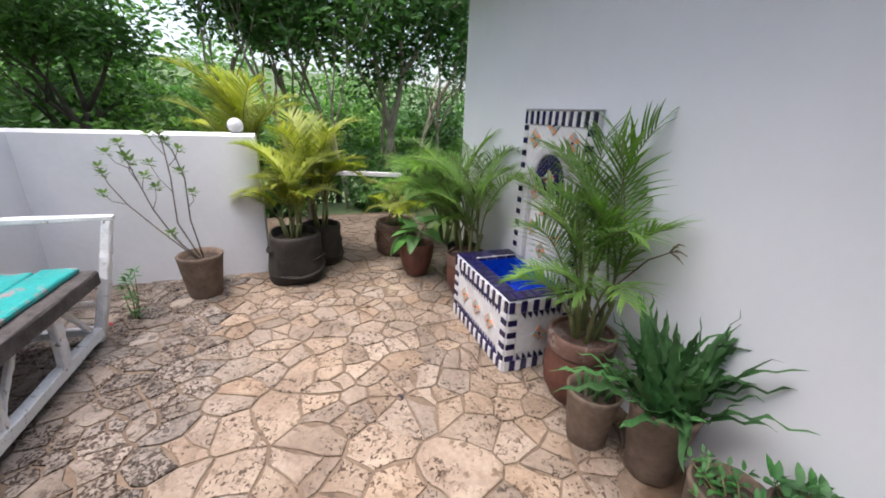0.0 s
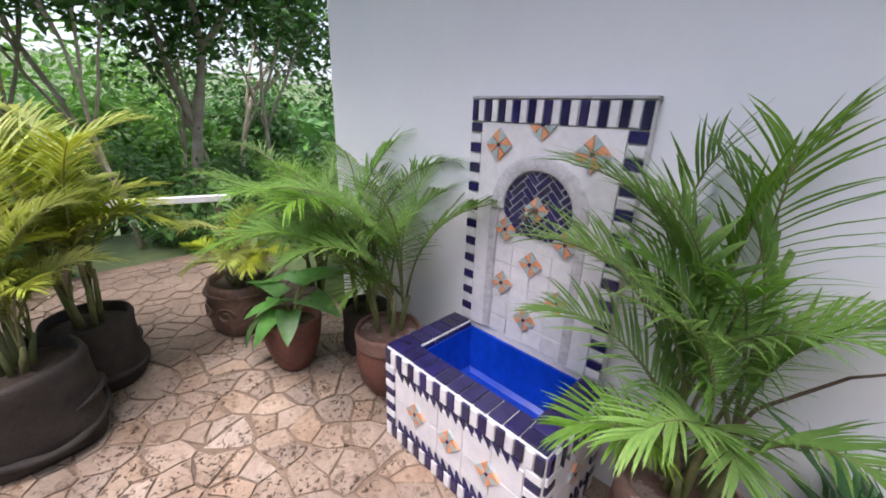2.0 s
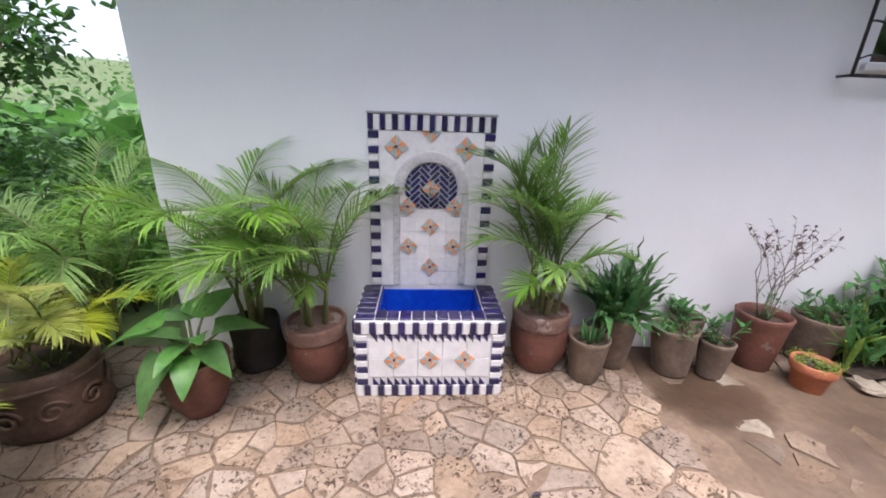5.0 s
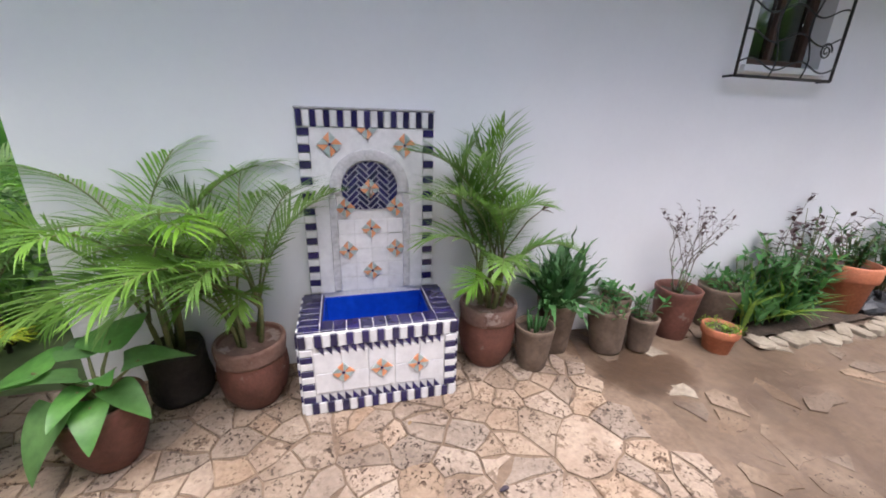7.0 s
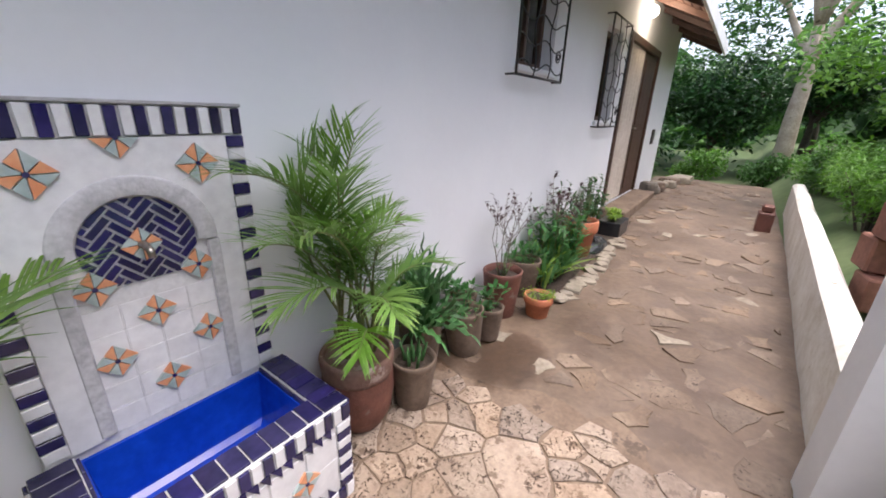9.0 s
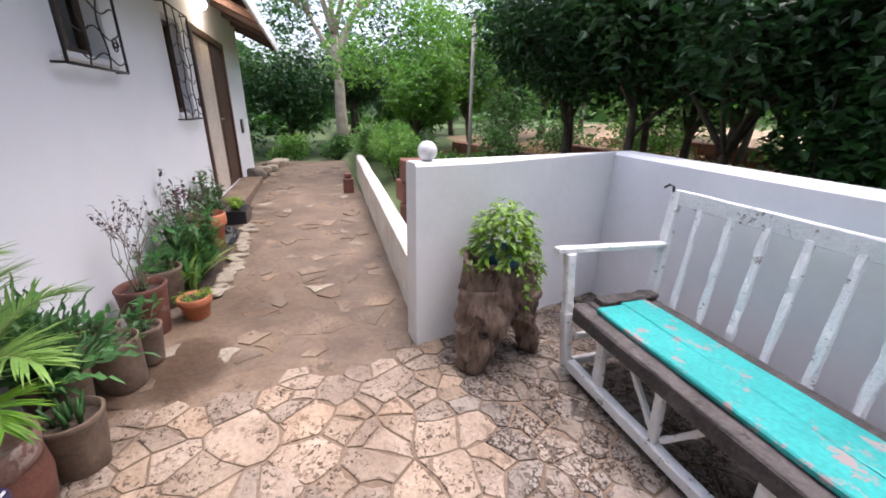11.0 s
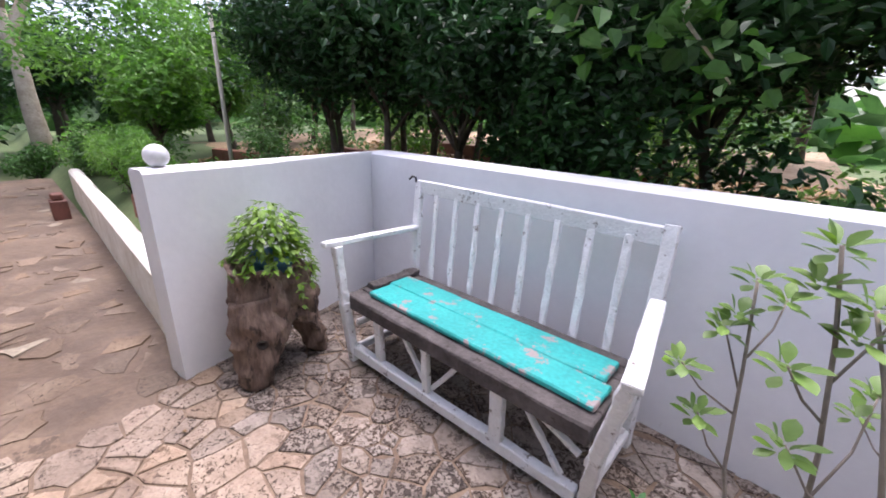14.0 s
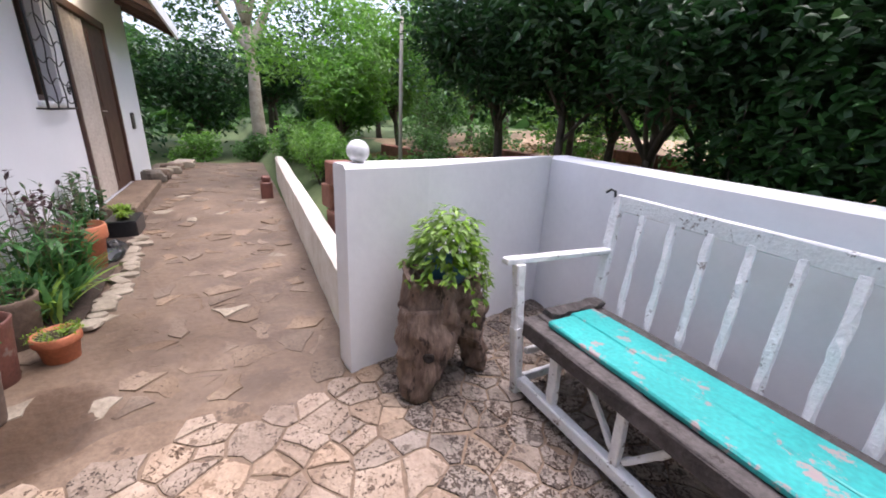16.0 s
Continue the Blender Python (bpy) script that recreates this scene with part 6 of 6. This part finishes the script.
for i, (x, y, h) in enumerate(((12.5, -0.6, 4.2), (14.0, 1.2, 4.6), (13.5, -2.6, 4.4), (16, -0.5, 5.6), (15, -5, 5.2), (11.8, -5.6, 4.4), (17, 3, 6.0), (18, -3.2, 6.2), (11.4, 1.4, 3.4))):
    tree(x, y, h, 0.1, h * 0.42, "dense green tree beyond the end of the path", 560 + i, 5200, 0.15, FOLIAGE if i % 2 else FOLIAGE_SHADED, DARKBARK, split=0.3, crown_low=0.12, clump=0.75)
for i, (x, y) in enumerate(((10.2, -1.9), (10.6, -0.6), (10.4, 0.8), (9.6, -3.2))):
    shrub(x, y, 0.8, 0.6, 0.75, "light green bush at the end of the path", 1500, 0.09, FOLIAGE_BRIGHT if i % 2 else FOLIAGE, 580 + i)
for i, (x, y, h) in enumerate(((9.5, -7.5, 4.5), (6.5, -9.5, 5), (3, -11, 5.5), (-1, -11, 5.5), (-5, -10, 5), (11, -10, 6), (14.5, -8.5, 6))):
    tree(x, y, h, 0.1, h * 0.4, "green tree on the slope behind the garden", 590 + i, 3600, 0.16, FOLIAGE_BRIGHT if i % 2 else FOLIAGE, DARKBARK, split=0.3, crown_low=0.15, clump=0.8)
for i, (x, y, rx, h, mt) in enumerate(((3.9, -2.9, 0.6, 0.5, FOLIAGE), (5.6, -3.6, 0.9, 0.7, FOLIAGE_BRIGHT), (7.4, -2.5, 0.6, 0.6, FOLIAGE), (4.4, -4.2, 0.8, 0.5, FOLIAGE), (8.6, -2.6, 0.8, 0.8, FOLIAGE_BRIGHT), (6.4, -4.6, 1.0, 0.8, FOLIAGE))):
    shrub(x, y, rx, rx * 0.6, h, "green garden plants on the raised bed", int(1500 * rx), 0.08, mt, 700 + i)
# pole
m = Mesh()
m.tube([(0, 0, 0), (0.02, 0, 1.2), (0.05, -0.01, 2.3)], [0.027, 0.025, 0.022], 9)
thing("wooden_pole", pose(4.55, -3.4, ground_z(4.55, -3.4) - 0.05), "thin pale wooden pole standing in the garden", "pole", mesh=m, mats=surf("pale_pole_wood", (0.42, 0.38, 0.31), (0.55, 0.5, 0.42), 6, 0.8, 0.2, 40, stretch=0.2), smooth=True)


def blocks(x, y, nx, nz, label, seed, w=0.34, h=0.2, d=0.18, rz=0):
    ob = thing("terracotta_blocks", pose(x, y, ground_z(x, y) - 0.06, 0, 0, rz), label, "blocks", "terracotta terraces")
    rnd = random.Random(seed)
    for j in range(nz):
        for i in range(nx):
            if j == nz - 1 and rnd.random() < 0.3 and nx > 2:
                continue
            m = Mesh()
            ox = (i - nx / 2 + 0.5 * (j % 2)) * (w + 0.01)
            m.box(ox, ox + w, -d / 2 + rnd.uniform(-0.015, 0.015), d / 2, j * (h + 0.008), j * (h + 0.008) + h, c=0.012)
            part("block", m, BLOCK, ob)
    return ob


blocks(2.98, -2.2, 1, 3, "stacked terracotta planter blocks behind the low wall", 1, 0.22, 0.21, 0.22, 8)
blocks(3.5, -2.4, 2, 2, "low stack of terracotta blocks beside plants", 2, 0.3, 0.16, 0.25, -12)
blocks(5.4, -4.4, 9, 2, "terracotta block terrace edge in the garden", 3, rz=10)
blocks(4.4, -5.6, 7, 2, "terracotta block terrace edge among the trees", 6, rz=-4)
blocks(0.6, -5.9, 6, 1, "terracotta blocks lying on the dry slope", 7, rz=5)
blocks(2.6, -7.6, 12, 2, "terracotta block terrace edge on the slope", 4, rz=-6)
blocks(-2.0, -7.9, 10, 2, "terracotta block terrace edge on the slope", 5, rz=8)
m = Mesh()
m.box(-0.1, 0.1, -0.08, 0.08, 0, 0.24, c=0.01)
m.box(-0.07, 0.07, -0.06, 0.06, 0.24, 0.33, c=0.02)
thing("brick_post", pose(5.75, -1.76, rise(5.75) - 0.01), "small dark red brick post by the low wall", "post", mesh=m, mats=TERRACOTTA)

# dry earth patch on the slope behind the dark trees
m = Mesh()
m.grid([[(-7 + 22 * i / 60, -3.75 - 13 * j / 30, ground_z(-7 + 22 * i / 60, -3.75 - 13 * j / 30) + 0.03 - 0.25 * (abs(i / 30 - 1) ** 9 + abs(j / 15 - 1) ** 9)) for j in range(31)] for i in range(61)], close=False)
tagged(new("ground_earth", m.data("ground_earth", EARTH, True)), "bare reddish dry earth on the garden slope", "ground", kind="structure")

rs = np.random.RandomState(61)
P = np.stack([rs.uniform(-3.5, 8, 5200), rs.uniform(-8.5, -3.9, 5200), np.zeros(5200)], 1)
P[:, 2] = [ground_z(a, b) + 0.05 + 0.05 * c for (a, b), c in zip(P[:, :2], rs.rand(5200))]
LITTER = surf("dry_fallen_leaf", (0.24, 0.15, 0.07), (0.46, 0.33, 0.17), 8, 0.8, 0.1, 40, random_by="island", spread=0.4)
tagged(new("leaf_litter", leaf_cloud("leaf_litter", P, 0.11, LITTER, 61, flat=0.15)), "dry brown fallen leaves on the garden slope", "leaves", kind="stuff")

# woods to the west, beyond the gap
for i, (x, y, h, r, lean, lv) in enumerate(((-4.7, -1.45, 6.0, 0.04, (-0.06, -0.1), 2600), (-5.05, 0.0, 5.6, 0.085, (0.03, 0.05), 3000), (-5.1, -2.6, 6.0, 0.045, (0.1, -0.15), 2200), (-4.3, -0.75, 5.2, 0.03, (-0.02, 0.02), 1800), (-4.9, 1.0, 5.4, 0.04, (0.05, 0.1), 2600), (-5.6, -0.5, 5.8, 0.045, (0.1, -0.25), 2600), (-6.2, 0.9, 5.6, 0.055, (-0.1, 0.2), 2600), (-6.4, -1.6, 6.5, 0.05, (0, 0), 3200), (-4.6, 1.9, 3.6, 0.035, (0.1, 0.1), 1500), (-5.3, 0.45, 4.6, 0.035, (0.25, -0.2), 1200), (-4.9, -0.25, 4.4, 0.03, (-0.2, 0.3), 1000))):
    tree(x, y, h, r, 1.6, "slender pale tree with bare forked lower limbs", 620 + i, int(lv * 1.1), 0.12, FOLIAGE, BARK, lean, 0.4, 4, 0.5, 0.45, group="slender trees to the west", clump=0.6)
for i, (x, y, h) in enumerate(((-8.5, -5.5, 5.0), (-7.6, -7.5, 5.2), (-10, -3.5, 5.0), (-9.0, -0.5, 3.8), (-9.5, 2.4, 4.5), (-12, -6, 5), (-11, 0.8, 4.2), (-6.4, -4.6, 3.6))):
    tree(x, y, h, 0.1, h * 0.42, "dense green tree in the valley to the west", 640 + i, 5200, 0.17, (FOLIAGE_BRIGHT, FOLIAGE, FOLIAGE_BRIGHT)[i % 3], DARKBARK, split=0.32, crown_low=0.15, clump=0.85)
for i, (x, y, rx, h, mt) in enumerate(((-3.9, -3.2, 1.3, 1.5, FOLIAGE_BRIGHT), (-3.4, -4.8, 1.3, 1.8, FOLIAGE), (-5.6, -3.2, 1.4, 2.2, FOLIAGE_BRIGHT), (-3.5, -1.7, 0.6, 0.8, FOLIAGE), (-4.0, -0.2, 0.8, 0.9, FOLIAGE), (-3.9, 0.9, 0.9, 1.0, FOLIAGE_BRIGHT), (-3.0, 1.3, 0.8, 1.1, FOLIAGE), (-2.3, 0.75, 0.55, 0.95, FOLIAGE_BRIGHT), (-5.2, 0.4, 1.0, 1.2, FOLIAGE), (-4.6, 2.6, 1.2, 1.4, FOLIAGE), (-6.5, -1.0, 1.4, 1.6, FOLIAGE), (-2.6, 2.4, 1.0, 1.2, FOLIAGE_BRIGHT))):
    shrub(x, y, rx, rx * 0.8, h, "leafy green bush beyond the paving to the west", int(1700 * rx), 0.1, mt, 660 + i)
# tall yellow-green palm on the far side of the garden wall
palm(-2.05, -1.9, ground_z(-2.05, -1.9) - 0.03, [(0, 235, -8), (3, 215, -12), (0, 260, -8), (3, 290, -10), (0, 200, -12), (3, 180, -10), (1, 330, -8), (0, 20, -14), (1, 100, -10), (3, 60, -10), (0, 245, -16), (1, 225, -2), (3, 275, -14)],
     FROND_Y, "tall yellow-green areca palm beyond the garden wall", 7, 1.05, 1.2, 14, group="palms")
# one green palm past the house corner
palm(-1.95, 0.05, -0.05, [(0, 100, 0), (4, 30, 0), (6, 330, 0), (1, 280, 4), (4, 250, 2), (6, 200, 0), (1, 150, 4), (0, 60, -4), (2, 300, 8), (7, 260, 4), (3, 20, 0), (4, 310, 4), (7, 230, 8)],
     FROND_G, "green areca palm growing at the house corner", 8, 0.35, 1.15, 12, group="palms")
# white rail beyond the paving
rail = thing("handrail", pose(0, 0, 0), "white wooden handrail beyond the paved gap", "rail")
m = Mesh()
m.beam((-3.05, -1.45, 0.62), (-2.75, -0.25, 0.6), 0.05, 0.05)
part("top_bar", m, FLAKY, rail)
for x, y in ((-3.02, -1.35), (-2.78, -0.35)):
    m = Mesh()
    m.beam((x, y, ground_z(x, y)), (x, y, 0.59), 0.04, 0.04, up=(0, 1, 0))
    part("post", m, DARKBARK, rail)
# far woods on the hills
rs = np.random.RandomState(9)
pts = []
for _ in range(2600):
    a, r = rs.uniform(0, math.tau), 22 * (14 ** rs.uniform(0, 1))
    x, y = r * math.cos(a), r * math.sin(a)
    if -3 < x < 11 and -2 < y < 8:
        continue
    for k in range(9):
        pts.append((x + rs.normal() * r * 0.018, y + rs.normal() * r * 0.018, ground_z(x, y) + abs(rs.normal()) * 1.4 + r * 0.012 * rs.rand()))
ob = new("far_woods", leaf_cloud("far_woods", pts, 1.7, FOLIAGE, 9, wide=0.9))
tagged(ob, "distant green woods on the hillsides", "woods", kind="stuff")

# ---- paving stones, laid as uneven cells ----
def cells(x0, x1, y0, y1, size, seed, own=()):
    """Voronoi cells of jittered seeds over a rectangle; own: extra (x, y, radius) for larger stones."""
    rnd = random.Random(seed)
    pts = []
    nx, ny = int((x1 - x0) / size), int((y1 - y0) / size)
    for i in range(-1, nx + 2):
        for j in range(-1, ny + 2):
            p = (x0 + (i + 0.5 + rnd.uniform(-0.5, 0.5)) * size, y0 + (j + 0.5 + rnd.uniform(-0.5, 0.5)) * size)
            if rnd.random() < 0.3 or any(math.hypot(p[0] - a, p[1] - b) < r for a, b, r in own):
                continue
            pts.append(p)
    pts += [(a, b) for a, b, r in own]
    out = []
    for i, p in enumerate(pts):
        poly = [(p[0] - 0.5, p[1] - 0.5), (p[0] + 0.5, p[1] - 0.5), (p[0] + 0.5, p[1] + 0.5), (p[0] - 0.5, p[1] + 0.5)]
        for q in pts:
            dx, dy = q[0] - p[0], q[1] - p[1]
            if q is p or dx * dx + dy * dy > 0.9:
                continue
            poly = clip(poly, dx, dy, dx * (p[0] + q[0]) / 2 + dy * (p[1] + q[1]) / 2)
            if len(poly) < 3:
                break
        for a, b, c in ((-1, 0, -x0), (1, 0, x1), (0, -1, -y0), (0, 1, y1)):
            if len(poly) >= 3:
                poly = clip(poly, a, b, c)
        if len(poly) >= 3:
            out.append(poly)
    return out


def stone(m, poly, gap, h, base, seed):
    """A flag with a worn, slightly irregular edge."""
    cx, cy = sum(p[0] for p in poly) / len(poly), sum(p[1] for p in poly) / len(poly)
    pts = []
    for i, p in enumerate(poly):
        q = poly[(i + 1) % len(poly)]
        if math.hypot(p[0] - q[0], p[1] - q[1]) < 0.025:
            continue
        pts.append(p)
        if math.hypot(p[0] - q[0], p[1] - q[1]) > 0.1:
            w = 0.03 * noise.noise((p[0] * 9, q[1] * 9, seed))
            pts.append(((p[0] + q[0]) / 2 + w, (p[1] + q[1]) / 2 - w))
    if len(pts) < 3:
        return False
    r = max(math.hypot(p[0] - cx, p[1] - cy) for p in pts)
    if r < 0.05:
        return False

    def ring(inset, z):
        o = []
        for p in pts:
            d = math.hypot(p[0] - cx, p[1] - cy)
            k = max(0.2, 1 - inset / max(d, 0.02))
            o.append((cx + (p[0] - cx) * k, cy + (p[1] - cy) * k, base(p[0]) + z))
        return o
    tilt = 0.004 * noise.noise((cx * 5, cy * 5, 2))
    rings = [ring(gap, -0.03), ring(gap + 0.002, h * 0.5), ring(gap + 0.011, h + tilt)]
    k = m.grid(rings)
    m.cap(k + 2 * len(pts), len(pts))
    return True


STONE_GREY = surf("grey_coral_flagstone", (0.165, 0.128, 0.102), (0.3, 0.252, 0.212), 3.4, 0.75, 1.0, 45, (0.105, 0.08, 0.062), 12, 0.55, "object", 0.22, pits=1.35)
k = 0
joined, rest = Mesh(), {"patio": Mesh(), "corner": Mesh()}
count = {"patio": 0, "corner": 0}
for poly in cells(-3.2, 1.75, -3.48, -0.0, 0.108, 3, own=((0.87, -0.89, 0.25), (0.62, -1.2, 0.17), (0.55, -0.68, 0.12), (0.1, -0.95, 0.16), (-0.35, -1.3, 0.16), (1.05, -1.3, 0.17), (0.3, -1.6, 0.17))):
    cx, cy = sum(p[0] for p in poly) / len(poly), sum(p[1] for p in poly) / len(poly)
    if cx < -1.5 and cy < -1.75:
        continue
    if cy > -1.9 and cx > edge_x(cy) - 0.03 or cx > 1.4 + 0.19 * (-1.825 - cy):
        continue
    if abs(cx) < 0.36 and cy > -0.4:
        continue
    k += 1
    h = 0.0005 + 0.006 * random.Random(k).random()
    gap = 0.002 + 0.007 * random.Random(k * 3).random()
    where = "corner" if cy < -1.95 else "patio"
    if cx < -1.55 or count[where] >= 300:
        stone(joined if cx < -1.55 else rest[where], poly, gap, h, rise, k)
        continue
    m = Mesh()
    if stone(m, poly, gap, h, rise, k):
        part("flagstone", m, STONE_GREY if where == "corner" else STONE, floor_corner if where == "corner" else floor_patio)
        count[where] += 1
for where, mt, fl in (("patio", STONE, floor_patio), ("corner", STONE_GREY, floor_corner)):
    if rest[where].f:
        tagged(part("flagstones_rest", rest[where], mt, fl), kind="stuff")
if joined.f:
    tagged(part("flagstones_far", joined, STONE_PATH, floor_patio), kind="stuff")
rnd = random.Random(17)
for poly in cells(1.3, 8.9, -1.84, -0.02, 0.155, 23):
    cx, cy = sum(p[0] for p in poly) / len(poly), sum(p[1] for p in poly) / len(poly)
    if 2.35 < cx < 5.0 and cy > -0.45 or cx < edge_x(cy) + 0.07:
        continue
    if rnd.random() < (0.5 if cx < 3 else 0.45):
        continue
    m = Mesh()
    if stone(m, poly, rnd.uniform(0.012, 0.04), rnd.uniform(-0.004, 0.003), rise, 5):
        part("path_stone", m, PALE if rnd.random() < 0.06 else STONE_PATH, floor_path)

# litter on the paving
for nm, x, y, z, lb, col, ln in (("fallen_petal", -0.78, -2.62, 0.012, "fallen red flower petal on the paving", (0.4, 0.02, 0.04), 0.035), ("seed_pod", 0.42, -1.02, 0.014, "small dark seed pod on the paving", (0.03, 0.022, 0.03), 0.04),
                             ("fallen_leaf", 0.1, -0.62, 0.012, "small dry leaf on the paving", (0.2, 0.13, 0.06), 0.03), ("fallen_leaf", -0.3, -1.2, 0.012, "small dry leaf on the paving", (0.22, 0.15, 0.07), 0.03), ("fallen_leaf", 0.9, -1.7, 0.012, "small dry leaf on the paving", (0.16, 0.1, 0.05), 0.03)):
    m = Mesh()
    for sgn in (0, 1):
        blade(m, (0, 0, 0.003 * sgn), (1, 0.3, 0.1), (0, 0, 1), ln, ln * 0.5, 0.4, 0.4, 4)
    thing(nm, pose(x, y, z, 0, 0, x * 400), lb, "litter", mesh=m, mats=surf(nm + "_colour", col, tuple(c * 1.3 for c in col), 20))
